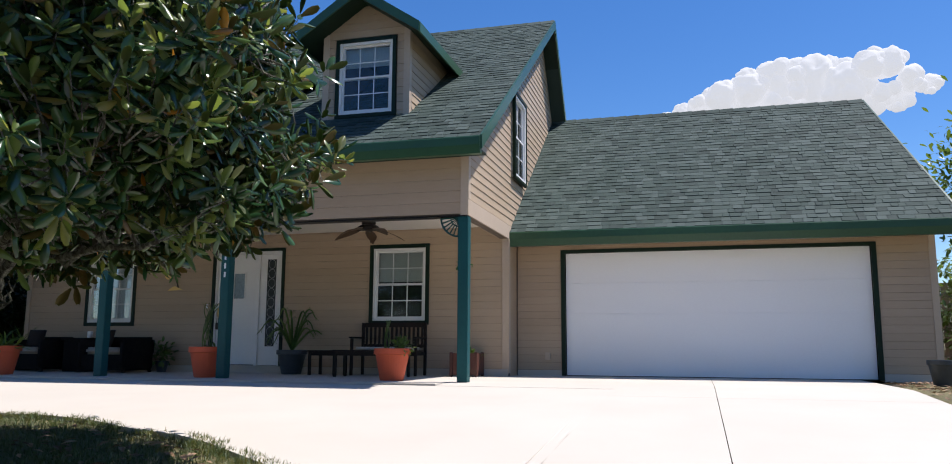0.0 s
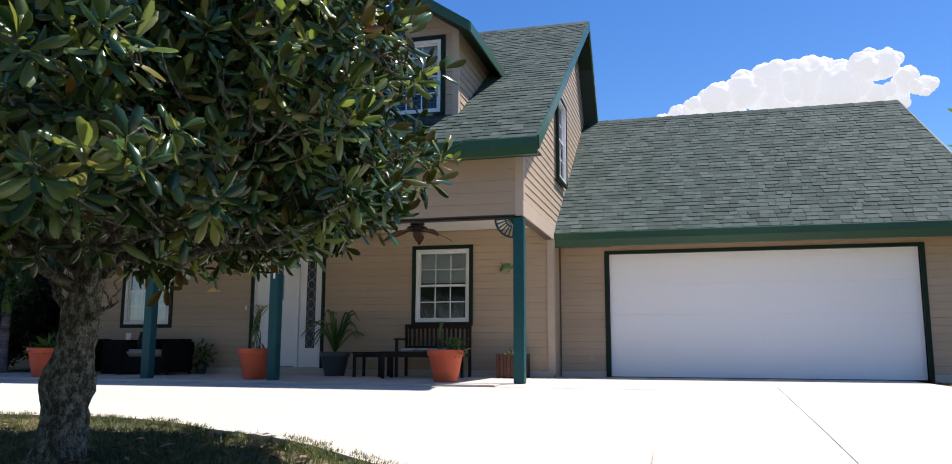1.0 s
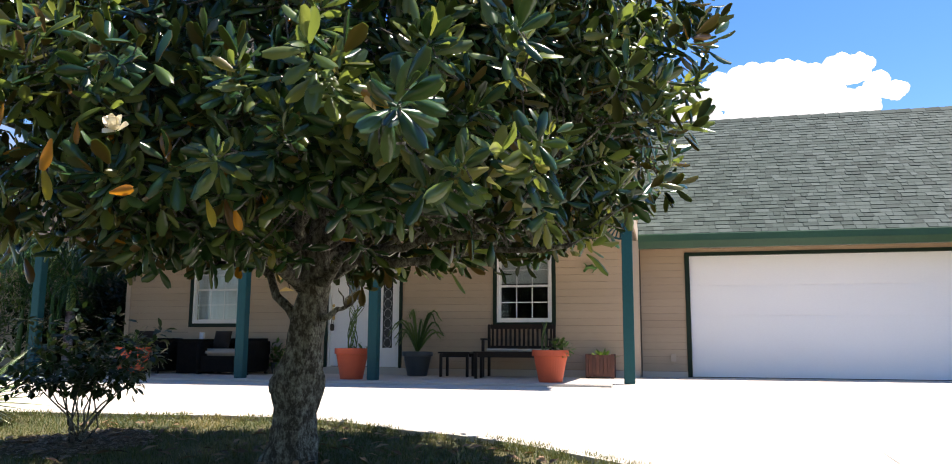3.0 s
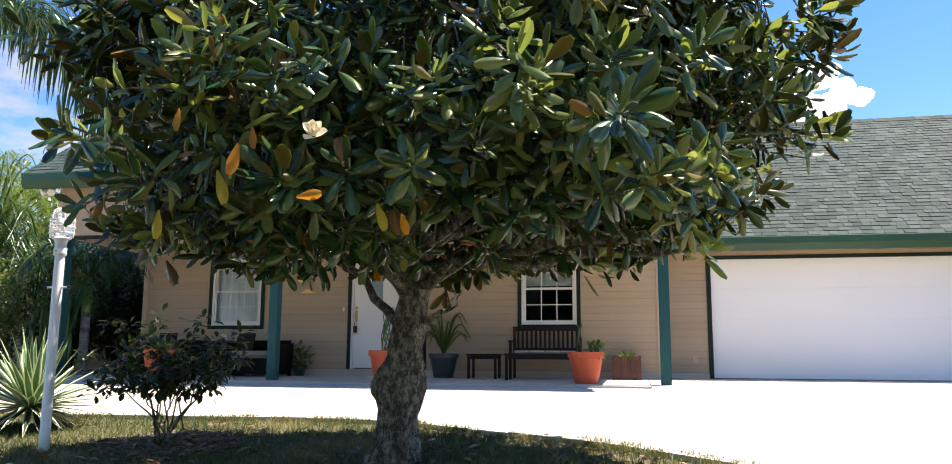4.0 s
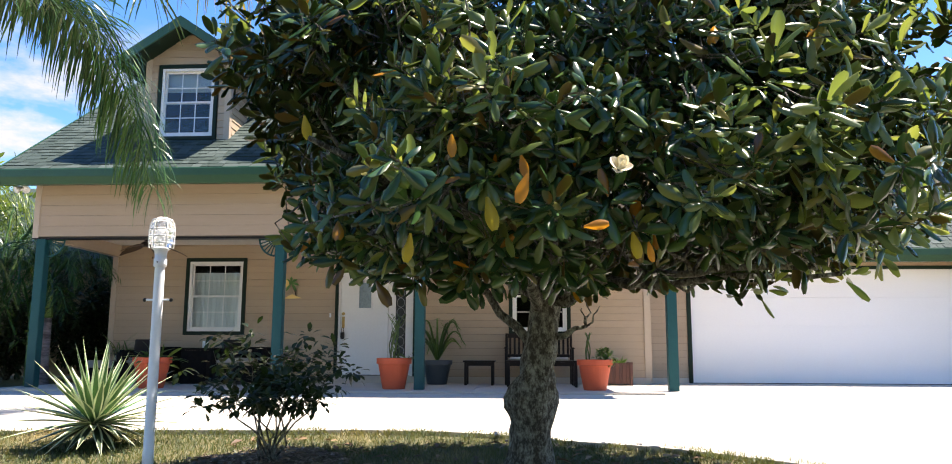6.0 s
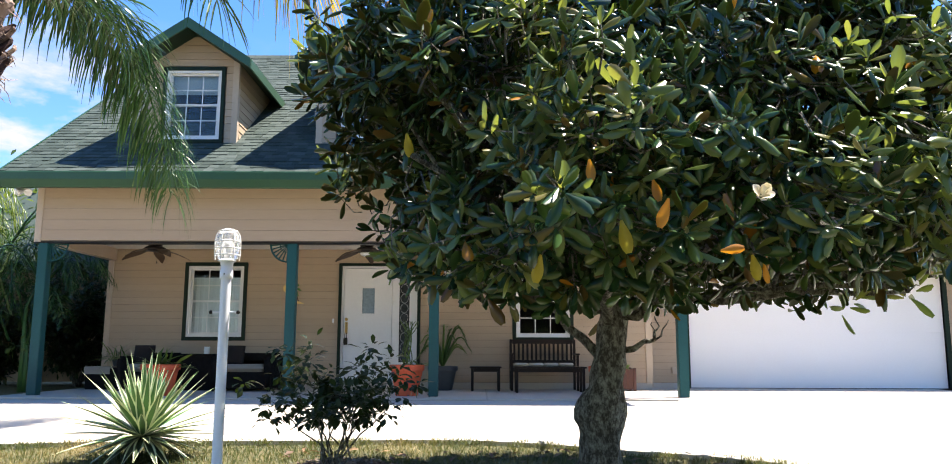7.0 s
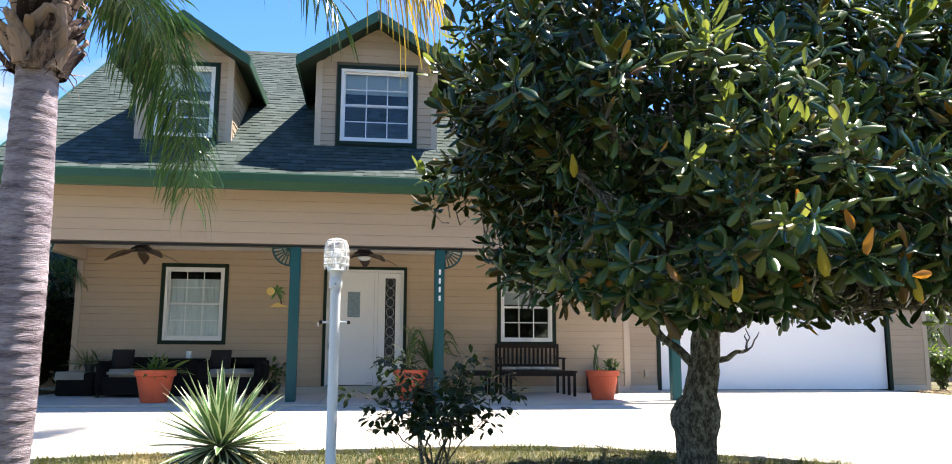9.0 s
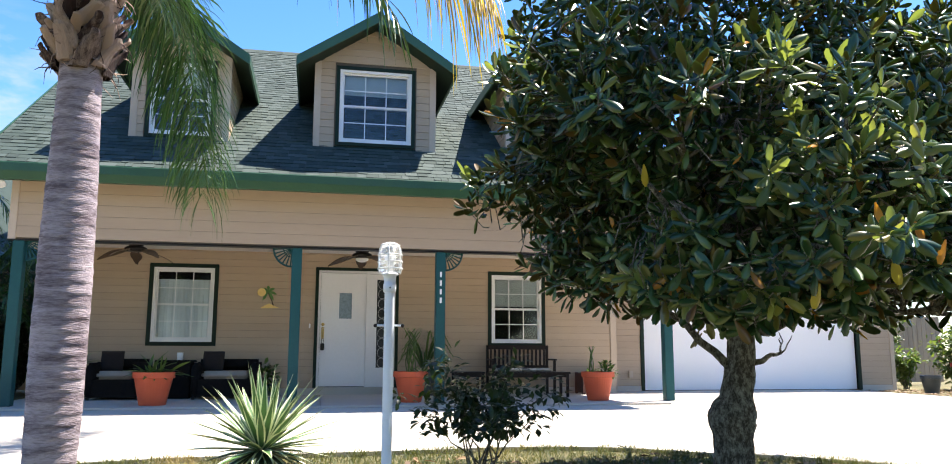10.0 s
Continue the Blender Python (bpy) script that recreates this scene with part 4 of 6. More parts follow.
# the crown's reach at those heights, by the compass turn from its middle
CROWN_R = {-165: [0.7, 1.2, 1.7, 1.8, 1.78, 1.88, 2.15, 2.4, 2.45, 2.35, 2.1, 1.3, 0.2],
           -145: [0.8, 1.35, 2.05, 2.08, 2.0, 2.05, 2.28, 2.55, 2.52, 2.25, 2.1, 1.3, 0.2],
           -120: [0.8, 1.3, 2.1, 2.45, 2.45, 2.32, 2.16, 2.02, 1.82, 1.5, 1.25, 0.9, 0.2],
           -90: [0.8, 1.3, 1.95, 2.2, 2.2, 2.05, 1.85, 1.7, 1.5, 1.3, 1.1, 0.8, 0.2],
           -60: [0.8, 1.4, 2.1, 2.35, 2.4, 2.25, 2.05, 1.9, 1.7, 1.5, 1.3, 0.9, 0.2],
           -25: [0.9, 1.5, 2.3, 2.6, 2.7, 2.75, 2.85, 2.85, 2.62, 2.2, 1.7, 1.0, 0.2],
           15: [0.9, 1.4, 2.1, 2.4, 2.5, 2.6, 2.65, 2.5, 2.45, 2.1, 1.7, 1.1, 0.2],
           95: [0.6, 1.0, 1.6, 1.85, 2.0, 2.05, 2.1, 2.1, 2.05, 1.95, 1.7, 1.1, 0.2],
           172: [0.6, 1.0, 1.5, 1.95, 2.05, 2.1, 2.55, 2.5, 2.35, 2.4, 2.1, 1.2, 0.2]}
TURNS = sorted(CROWN_R)
TURN_RING = [TURNS[-1] - 360] + TURNS + [TURNS[0] + 360]


def crown_depth(p):
    """How far out a point lies in the crown: 1 on its uneven outline."""
    z = p[2] + 0.10 * noise.noise(Vector((p[0] * 1.4, p[1] * 1.4, 5)))
    if z < CROWN_Z[0] or z > CROWN_Z[-1]:
        return 9.0
    reach = [float(np.interp(z, CROWN_Z, CROWN_R[a])) for a in TURNS]
    turn = math.degrees(math.atan2(p[1] - CENTRE[1], p[0] - CENTRE[0]))
    r = float(np.interp(turn, TURN_RING, [reach[-1]] + reach + [reach[0]]))
    lump = 0.96 + 0.15 * noise.noise(Vector((p[0] * 1.3, p[1] * 1.3, z * 1.3))) + 0.09 * noise.noise(Vector((p[0] * 2.8, p[1] * 2.8, z * 2.8)))
    return math.hypot(p[0] - CENTRE[0], p[1] - CENTRE[1]) / (r * lump)


# limbs, each a part; their points carry the twigs
limb_pts = []
rnd = np.random.default_rng(11)
BOUGHS = [((0.04, 0, 1.4), (-1.22, -1.6, 2.55), 0.05), ((0.0, 0, 0.93), (-1.1, 0.42, 1.68), 0.034), ((0.08, 0, 0.96), (0.40, -0.1, 1.09), 0.03), ((0.04, 0, 1.3), (2.1, -0.65, 1.43), 0.036), ((0.05, 0, 1.3), (1.7, -1.3, 1.40), 0.034),
         ((0.03, 0, 1.2), (-0.5, -2.0, 1.75), 0.045), ((0.03, 0, 1.35), (-1.4, -1.5, 2.2), 0.045), ((0.06, 0, 1.5), (2.2, 0.9, 2.1), 0.045), ((0.06, 0, 1.4), (0.4, 2.2, 2.0), 0.045),
         ((0.04, 0, 1.5), (-1.3, 1.5, 2.2), 0.045), ((0.08, 0, 1.85), (0.6, -0.6, 3.5), 0.05), ((0.08, 0, 1.85), (-0.8, -0.4, 3.6), 0.05), ((0.08, 0, 1.9), (0.3, 0.6, 4.4), 0.06),
         ((0.08, 0, 1.8), (1.5, 0.8, 3.6), 0.045), ((0.08, 0, 1.8), (-1.1, 1.0, 3.6), 0.045), ((0.05, 0, 1.5), (2.3, -0.5, 2.5), 0.04), ((0.05, 0, 1.5), (0.6, -1.5, 2.3), 0.04), ((0.06, 0, 1.3), (-1.7, 0.8, 2.0), 0.036)]
for i, (a, b, r) in enumerate(BOUGHS):
    pts = bent(TREE + a, TREE + b, 8, 0.016 * float(np.linalg.norm(np.subtract(b, a))), rnd, 0.0 if b[2] < 1.2 else 0.03 if b[2] < 1.5 else 0.12 if b[2] < 3 else 0.0)
    bm = bmesh.new()
    tube(bm, pts, [r * (1 - 0.75 * k / 8) + 0.006 for k in range(9)], 9)
    bmesh.ops.recalc_face_normals(bm, faces=bm.faces)
    part("limb", bm, M_BARK, magnolia, smooth=True)
    limb_pts += pts[2:]
    if b[2] > 1.2:
        for k in (4, 5, 6, 7):
            for _ in range(2):
                d = rnd.normal(0, 1, 3)
                d[2] = abs(d[2]) * 0.4
                d += (pts[k] - TREE) * 0.4
                e = pts[k] + d / np.linalg.norm(d) * rnd.uniform(0.5, 0.9)
                if crown_depth(e) < 0.95:
                    sub = bent(pts[k], e, 5, 0.04, rnd, 0.03)
                    bm = bmesh.new()
                    tube(bm, sub, [0.016 - 0.002 * q for q in range(6)], 6)
                    part("branch", bm, M_BARK, magnolia, smooth=True)
                    limb_pts += sub[2:]
limb_pts = np.array(limb_pts)

for e in ((0.50, -0.12, 1.24), (0.40, -0.08, 1.27), (0.36, -0.16, 1.22)):
    bm = bmesh.new()
    tube(bm, bent(TREE + (0.395, -0.1, 1.085), TREE + e, 4, 0.012, rnd), [0.009, 0.008, 0.006, 0.005, 0.003], 6)
    part("twig", bm, M_BARK, magnolia, smooth=True)

# twig ends: one rosette each, kept apart so that dark hollows stay between them
FLOWER = np.array((-4.19, 2.50, 1.40))


def fill(tips, count, low, high, gap, hollow, attempts, street_side=False, thin=0.3, drive_side=False):
    placed = np.array(tips) if tips else np.empty((0, 3))
    for _ in range(attempts):
        p = np.array((rng.uniform(-7.4, -1.3), rng.uniform(1.7, 7.4), rng.uniform(0.99, 4.75)))
        f = crown_depth(p)
        if not low < f < high or street_side and not (p[1] < 3.1 and 1.25 < p[2] < 2.6 and abs(p[0] + 4.2) < 1.9 or p[0] > -3.3 and p[1] < 4.6 and 1.5 < p[2] < 2.8 and f < 1.02):
            continue
        if drive_side and (p[0] < -3.2 or not 1.7 < p[2] < 3.6):
            continue
        if p[1] < 2.9 and abs(p[0] - 0.41 * (p[2] - 1.4) - FLOWER[0]) < 0.2 and p[2] > 1.42:
            continue
        if noise.noise(Vector((p[0] * 1.7, p[1] * 1.7, p[2] * 1.7 + 9))) < hollow + thin * (0.4 if p[0] > -3.3 else 1.0) * max(0.0, min(1.0, p[2] - 2.6)):
            continue
        if len(placed) and ((placed - p) ** 2).sum(1).min() < gap * gap:
            continue
        # bare wood shows along the low limbs and at the pale fork towards the palm
        if p[2] < 1.32 and math.hypot(p[0] + 5.0, p[1] - 5.15) < 0.72 or p[2] < 1.22 and math.hypot(p[0] + 4.1, p[1] - 4.95) < 0.45:
            continue
        if p[2] < 1.16 and p[0] > -4.0 and rng.random() < 0.7:
            continue
        if p[1] < 3.75 and math.hypot(p[0] + 5.72, p[2] - 1.85) < 0.2:
            continue
        if np.linalg.norm((p - FLOWER)[[0, 2]]) < 0.22 and p[1] < FLOWER[1] + 0.12:
            continue
        placed = np.concatenate([placed, p[None]])
        if len(placed) - len(tips) >= count:
            break
    return list(placed)


# sprays that stand out into the sun, then the darker mass behind them
tips = []
roots = fill([], 105, 0.94, 1.12, 0.32, -0.2, 40000, True)
for p in fill(roots, 400, 0.84, 0.965, 0.26, -0.25, 40000):
    tips.append(p)
    for _ in range(rng.integers(2, 4) if p[2] < 2.8 else rng.integers(1, 3)):
        q = p + rng.normal(0, 1, 3) * (0.11, 0.11, 0.06)
        if np.linalg.norm((q - FLOWER)[[0, 2]]) > 0.2:
            tips.append(q)
spray_tips = len(tips)
tips = fill(tips, 1650, 0.5, 0.87, 0.125, -0.22, 50000, thin=0.06)
tips = fill(tips, 300, 0.66, 0.93, 0.11, -0.3, 30000, thin=0.0, drive_side=True)
tips = fill(tips, 420, 0.0, 0.62, 0.22, -0.05, 10000)
tips = np.array(tips)
bm_v, bm_f = [], []
for p in tips:
    q = limb_pts[np.argmin(((limb_pts - p) ** 2).sum(1))]
    if np.linalg.norm(q - p) > 0.28:
        q = p + (q - p) * 0.28 / np.linalg.norm(q - p)
    d = (p - q)
    s = np.cross(d, (0.3, 0.2, 1.0))
    s /= np.linalg.norm(s) + 1e-9
    u = np.cross(d, s)
    u /= np.linalg.norm(u) + 1e-9
    n0 = len(bm_v)
    mid = (p + q) / 2 + rng.normal(0, 0.05, 3)
    for c, r in ((q, 0.008), (mid, 0.006), (p, 0.004)):
        bm_v += [tuple(c + r * s), tuple(c - 0.5 * r * s + 0.87 * r * u), tuple(c - 0.5 * r * s - 0.87 * r * u)]
    for k in range(2):
        for j in range(3):
            a, b = n0 + 3 * k + j, n0 + 3 * k + (j + 1) % 3
            bm_f.append((a, b, b + 3, a + 3))
ob = mesh_part("twig_growth", quick_mesh("twigs", bm_v, bm_f), M_BARK, magnolia)
ob["kind"] = "stuff"


def two_sided(length, width, droop, curl):
    """A leathery leaf with a felted underside: points, faces, and which faces lie beneath."""
    v, f = curled_leaf(length, width, droop, curl)
    low = v.reshape(5, 5, 3)[:, ::2].reshape(-1, 3) - (0.004, 0, 0.012)
    g = [(25 + 3 * i + k, 25 + 3 * i + k + 1, 28 + 3 * i + k + 1, 28 + 3 * i + k) for i in range(4) for k in range(2)]
    return np.concatenate([v, low]), np.concatenate([f, np.array(g)]), np.array([0] * len(f) + [1] * len(g))


def rosette(rnd, count):
    """Leaves round one twig end, which points along +z: points, faces and undersides."""
    shapes = [two_sided(1.0, 0.41, 0.10, 0.5), two_sided(1.0, 0.44, 0.28, 0.65), two_sided(1.0, 0.39, -0.10, 0.45), two_sided(1.0, 0.42, 0.45, 0.8)]
    vs, fs, us, n0 = [], [], [], 0
    for k in range(count):
        a = k * 2.39996 + rnd.normal(0, 0.2)
        tilt = radians(min(115, 22 + 80 * k / count + rnd.normal(0, 12)))
        d = np.array([[math.cos(a) * math.sin(tilt), math.sin(a) * math.sin(tilt), math.cos(tilt)]])
        v, f, u = shapes[rnd.integers(4)]
        v, f = scatter((v, f), np.array([d[0] * 0.015 + (0, 0, -0.014 * k)]), frames_along(d, rnd), np.array([rnd.uniform(0.08, 0.135)]))
        vs.append(v)
        fs.append(f + n0)
        us.append(u)
        n0 += len(v)
    return np.concatenate(vs), np.concatenate(fs), np.concatenate(us)


ROSETTES = [rosette(rng, c) for c in (8, 9, 9, 10, 10, 11, 12, 9)]
ROSETTE_MESH = []
for material in (M_LEAF, M_YOUNGLITLEAF):
    for v, f, u in ROSETTES:
        if material == M_YOUNGLITLEAF:
            f, u = f[u == 0], u[u == 0]
        me = quick_mesh("leaf_spray", v, f)
        me.materials.append(material)
        me.materials.append(M_LEAFUNDER)
        me.polygons.foreach_set("use_smooth", [True] * len(me.polygons))
        me.polygons.foreach_set("material_index", u.tolist())
        ROSETTE_MESH.append(me)


def tip_frame(p, lift):
    out = np.array((p[0] - CENTRE[0], p[1] - CENTRE[1], (p[2] - 2.3) * 0.7))
    out = out / (np.linalg.norm(out) + 1e-6) + np.array((0, 0, lift)) + rng.normal(0, 0.34, 3)
    if p[2] < 1.45:
        out[2] -= 0.42
    w = out / np.linalg.norm(out)
    s = np.cross(w, rng.normal(0, 1, 3))
    s /= np.linalg.norm(s)
    return np.stack([s, np.cross(w, s), w])


near = sorted(range(len(tips)), key=lambda i: tips[i][1] + 0.6 * abs(tips[i][2] - 2.2))[:290]
near_set = set(near)
grown_v, grown_f, grown_u, grown_n = ([], []), ([], []), ([], []), [0, 0]
for i, p in enumerate(tips):
    k, fr, size = rng.integers(len(ROSETTES)), tip_frame(p, 0.85 if i < spray_tips else 0.5), rng.uniform(0.95, 1.4) if i < spray_tips else rng.uniform(0.9, 1.25)
    # more light leaves on the sunny sides: young growth plus sunlight put into colour
    young = int(i < spray_tips and rng.random() < (0.38 if p[0] > -3.4 and p[1] < 4.9 else 0.28 if p[1] < 3.5 and p[0] > -5.5 else 0.02) + 0.45 * noise.noise(Vector((p[0] * 1.2, p[1] * 1.2, p[2] * 1.2))) - (0.08 if p[2] < 1.6 else 0.0))
    if i in near_set:
        ob = new("leaf_spray", ROSETTE_MESH[k + 8 * young])
        ob.parent = magnolia
        ob.matrix_basis = Matrix.Translation(p) @ Matrix(fr.T.tolist()).to_4x4() @ Matrix.Scale(size, 4)
    else:
        v, f, u = ROSETTES[k]
        if young:
            f, u = f[u == 0], u[u == 0]
        v, f = scatter((v, f), p[None], fr[None], np.array([size]))
        grown_u[young].append(u)
        grown_v[young].append(v)
        grown_f[young].append(f + grown_n[young])
        grown_n[young] += len(v)
for young, name, material, label in ((0, "crown", M_LEAF, "dense crown of dark leathery leaves"), (1, "young_growth", M_YOUNGLITLEAF, "light green young leaves")):
    ob = mesh_part(name, quick_mesh(name, np.concatenate(grown_v[young]), np.concatenate(grown_f[young])), [material, M_LEAFUNDER], magnolia, label, smooth=True)
    ob.data.polygons.foreach_set("material_index", np.concatenate(grown_u[young]).tolist())
    ob["kind"] = "stuff"


def old_leaf(at, towards, length, material, roll=0.0):
    """One withered leaf that hangs in the crown."""
    v, f = curled_leaf(length, length * 0.42, 0.15, 0.5, 6)
    ob = mesh_part("old_leaf", quick_mesh("old_leaf", v, f), material, magnolia, "single orange-yellow withered leaf", smooth=True)
    d = Vector(towards).normalized()
    side = Vector((0, 1, 0)).cross(d).normalized()
    ob.matrix_basis = Matrix.Translation(Vector(at) - d * length / 2) @ Matrix((d, side, d.cross(side))).transposed().to_4x4() @ Matrix.Rotation(roll, 4, "X")


for at, towards, length, material, roll in (
        ((-4.28, 2.60, 1.17), (1, -0.1, 0.1), 0.12, M_OLDLEAF, 3.3), ((-4.625, 2.52, 1.34), (-0.3, -0.1, -1), 0.15, M_OLDLEAF, 3.0), ((-3.95, 3.05, 1.10), (0.3, 0, -1), 0.11, M_OLDLEAF, 2.8),
        ((-4.79, 2.70, 1.25), (0.2, -0.1, -1), 0.17, M_YELLOWLEAF, 3.3), ((-5.22, 2.85, 1.10), (-0.2, 0, -1), 0.15, M_YELLOWLEAF, 3.2), ((-5.97, 3.55, 1.95), (0.2, 0, -1), 0.15, M_YELLOWLEAF, 2.9),
        ((-4.62, 2.72, 1.49), (0.3, 0, -1), 0.12, M_OLDLEAF, 0.3), ((-4.97, 2.62, 1.57), (0.1, 0, -1), 0.12, M_OLDLEAF, 0.2), ((-4.05, 2.95, 1.12), (0.2, 0, -1), 0.14, M_YELLOWLEAF, 3.4)):
    old_leaf(at, towards, length, material, roll)


# ---------------------------------------------------------------- the house's set-back left wing
wing = part("wing_wall", one_box(-18.0, XL - 0.01, 16.0, 16.12, 0.0, 2.5), M_SIDING, house)
clad(wing, lambda a, o, z: (a, 16.0 - o, z), 0.1, 2.4, 0.19, flat_spans(-17.9, XL - 0.02, []))
bm = bmesh.new()
hexa(bm, [(-18.3, 15.4, 2.45), (XL - 0.02, 15.4, 2.45), (XL - 0.02, 19.0, 4.75), (-18.3, 19.0, 4.75)], [(-18.3, 15.4, 2.55), (XL - 0.02, 15.4, 2.55), (XL - 0.02, 19.0, 4.87), (-18.3, 19.0, 4.87)])
part("wing_roof", bm, M_SHINGLE, house)
gutter(-18.3, XL - 0.02, 15.4, 2.56)


# ---------------------------------------------------------------- palm tree
def frond(pts, leaflets, length, rnd, hang, wide=0.042):
    """A feather frond: its rib as a tube bmesh, and its leaflets' points and faces."""
    bm = bmesh.new()
    n = len(pts)
    tube(bm, pts, [0.022 * (1 - 0.85 * k / (n - 1)) + 0.003 for k in range(n)], 6)
    P = np.array(pts, float)
    s = np.linspace(0.12, 0.995, leaflets)
    pos = np.stack([np.interp(s * (n - 1), np.arange(n), P[:, k]) for k in range(3)], 1)
    d = np.gradient(pos, axis=0)
    d /= np.linalg.norm(d, axis=1, keepdims=True)
    vs, fs, n0 = [], [], 0
    shape = leaf_shape(1.0, wide, 0.0, 0.25, 5)
    for side in (-1, 1):
        for k in range(leaflets):
            out = np.cross(d[k], (0, 0, 1.0)) * side
            out /= np.linalg.norm(out) + 1e-9
            w = d[k] * rnd.uniform(0.3, 0.7) + out * rnd.uniform(0.5, 1.0) + np.array((0, 0, rnd.uniform(-0.3, 0.5)))
            w /= np.linalg.norm(w)
            size = length * (0.55 + 0.45 * math.sin(math.pi * min(1.0, 0.15 + s[k] * 0.8))) * rnd.uniform(0.8, 1.1)
            v = shape[0].copy()
            # bend every leaflet down under its own weight
            fr = frames_along(w[None], rnd)[0]
            q = v @ fr * size
            t = np.clip(v[:, 0], 0, 1)
            sway = hang * rnd.uniform(0.5, 1.05)
            q[:, :2] *= (1 - sway * 0.55 * t[:, None])
            q[:, 2] -= sway * size * 0.85 * t ** 1.6
            vs.append(q + pos[k])
            fs.append(shape[1] + n0)
            n0 += len(q)
    return bm, np.concatenate(vs), np.concatenate(fs)


def arch(start, heading, rise, reach, fall, n=12, bias=1.0):
    """Points of an arching rib from start: out by reach along heading, up by rise, then down by fall at its tip."""
    out = []
    for k in range(n + 1):
        s = k / n
        z = rise * math.sin(math.pi * min(1, s * 1.15) * 0.62) - fall * s ** (2.2 * bias)
        out.append((start[0] + heading[0] * reach * s ** 0.9, start[1] + heading[1] * reach * s ** 0.9, start[2] + z))
    return out


PALM = Vector((-10.08, 5.45, -0.28))
palm = thing("palm_tree", "tall feather palm with ringed grey trunk and drooping fronds", "palm tree")
bm = bmesh.new()
prof = []
for k in range(320):
    s = k / 319
    prof.append((0.172 + 0.038 * math.sin(math.pi * min(1, 0.12 + s * 0.95)) - 0.006 * s, s * 3.4))
lathe(bm, prof, 44)
for v in bm.verts:
    a = math.atan2(v.co.y, v.co.x)
    round_a = Vector((math.cos(a), math.sin(a), 0))
    # leaf-scar rings: each steps out over the one below, at uneven heights
    phase = v.co.z / 0.092 + 0.3 * noise.noise(round_a * 1.2 + Vector((0, 0, v.co.z * 1.3))) + 0.08 * noise.noise(round_a * 5 + Vector((0, 0, v.co.z * 6)))
    ledge = (1 - phase % 1.0) * (0.5 + 0.5 * noise.noise(round_a * 2 + Vector((0, 0, math.floor(phase) * 3.7))))
    k = 1 + 0.042 * ledge + 0.025 * noise.noise(Vector((v.co.x * 5, v.co.y * 5, v.co.z * 3))) + 0.012 * noise.noise(Vector((v.co.x * 9, v.co.y * 9, v.co.z * 34))) - 0.02
    v.co.x, v.co.y = v.co.x * k, v.co.y * k
    v.co += PALM
part("trunk", bm, M_PALMTRUNK, palm, "grey palm trunk with leaf-scar rings", smooth=True)
rnd = np.random.default_rng(21)
TOP = PALM + Vector((0.0, 0, 3.4))
for k in range(84):
    a, z = k * 2.4, -0.04 + 0.0104 * k
    r = 0.2 - 0.0004 * k
    o = Vector((math.cos(a), math.sin(a), 0))
    t = Vector((-math.sin(a), math.cos(a), 0))
    h, wide = rnd.uniform(0.12, 0.30), rnd.uniform(0.8, 1.5)
    lean = t * rnd.uniform(-0.09, 0.09)
    bm = bmesh.new()
    b0 = TOP + o * r + Vector((0, 0, z - 0.08))
    b1 = b0 + o * rnd.uniform(0.03, 0.07) + lean + Vector((0, 0, h * 0.5))
    b2 = b1 + o * rnd.uniform(0.02, 0.08) + lean + Vector((0, 0, h * 0.35))
    b3 = b2 + o * rnd.uniform(-0.01, 0.03) + Vector((0, 0, h * 0.15))
    rings = []
    for c, w, d in ((b0, 0.075, 0.026), (b1, 0.062 * wide, 0.028), (b2, 0.046 * wide, 0.022), (b3, 0.03 * wide, 0.012)):
        rings.append([bm.verts.new(c + t * sx * w + o * sy * d) for sx, sy in ((-1, -0.9), (-0.8, 0.2), (-0.3, 1), (0.3, 1), (0.8, 0.2), (1, -0.9), (0, -1))])
    for p, q in zip(rings, rings[1:]):
        for j in range(7):
            bm.faces.new((p[j], p[(j + 1) % 7], q[(j + 1) % 7], q[j]))
    bm.faces.new(rings[-1])
    bmesh.ops.recalc_face_normals(bm, faces=bm.faces)
    part("leaf_base", bm, M_BOOT, palm, "shaggy brown leaf base", smooth=False)
bm = bmesh.new()
for k in range(140):
    a = rnd.uniform(0, 6.283)
    o = Vector((math.cos(a), math.sin(a), 0))
    p = TOP + o * rnd.uniform(0.17, 0.27) + Vector((0, 0, rnd.uniform(-0.1, 0.75)))
    q = p + o * rnd.uniform(0.02, 0.14) + Vector((rnd.normal(0, 0.05), rnd.normal(0, 0.05), rnd.uniform(-0.2, 0.05)))
    tube(bm, [p, (p + q) / 2 + o * 0.03, q], [0.006, 0.004, 0.002], 3)
ob = part("fibre", bm, M_BOOT, palm)
ob["kind"] = "stuff"
HEART = TOP + Vector((0.02, 0, 0.8))
ribs = [arch(HEART, (0.16, 1.0), 1.1, 3.5, 2.2, 16), arch(HEART, (0.20, 0.98), 1.2, 3.3, 1.95, 16), arch(HEART, (0.95, -0.26), 1.25, 3.4, 1.42, 14), arch(HEART, (0.13, 1.0), 1.05, 3.55, 2.2, 16)]
for k in range(9):
    a = radians(150 + 24 * k)
    ribs.append(arch(HEART, (math.cos(a), math.sin(a)), 1.5, 2.6, 1.9, 12))
for k, rib in enumerate(ribs):
    dry = k == 2
    bm, v, f = frond(rib, 150 if k < 4 and not dry else 110 if dry else 70, 0.95 if dry else 0.8, rnd, 0.98 if k < 4 else 0.75, 0.02 if dry else 0.042)
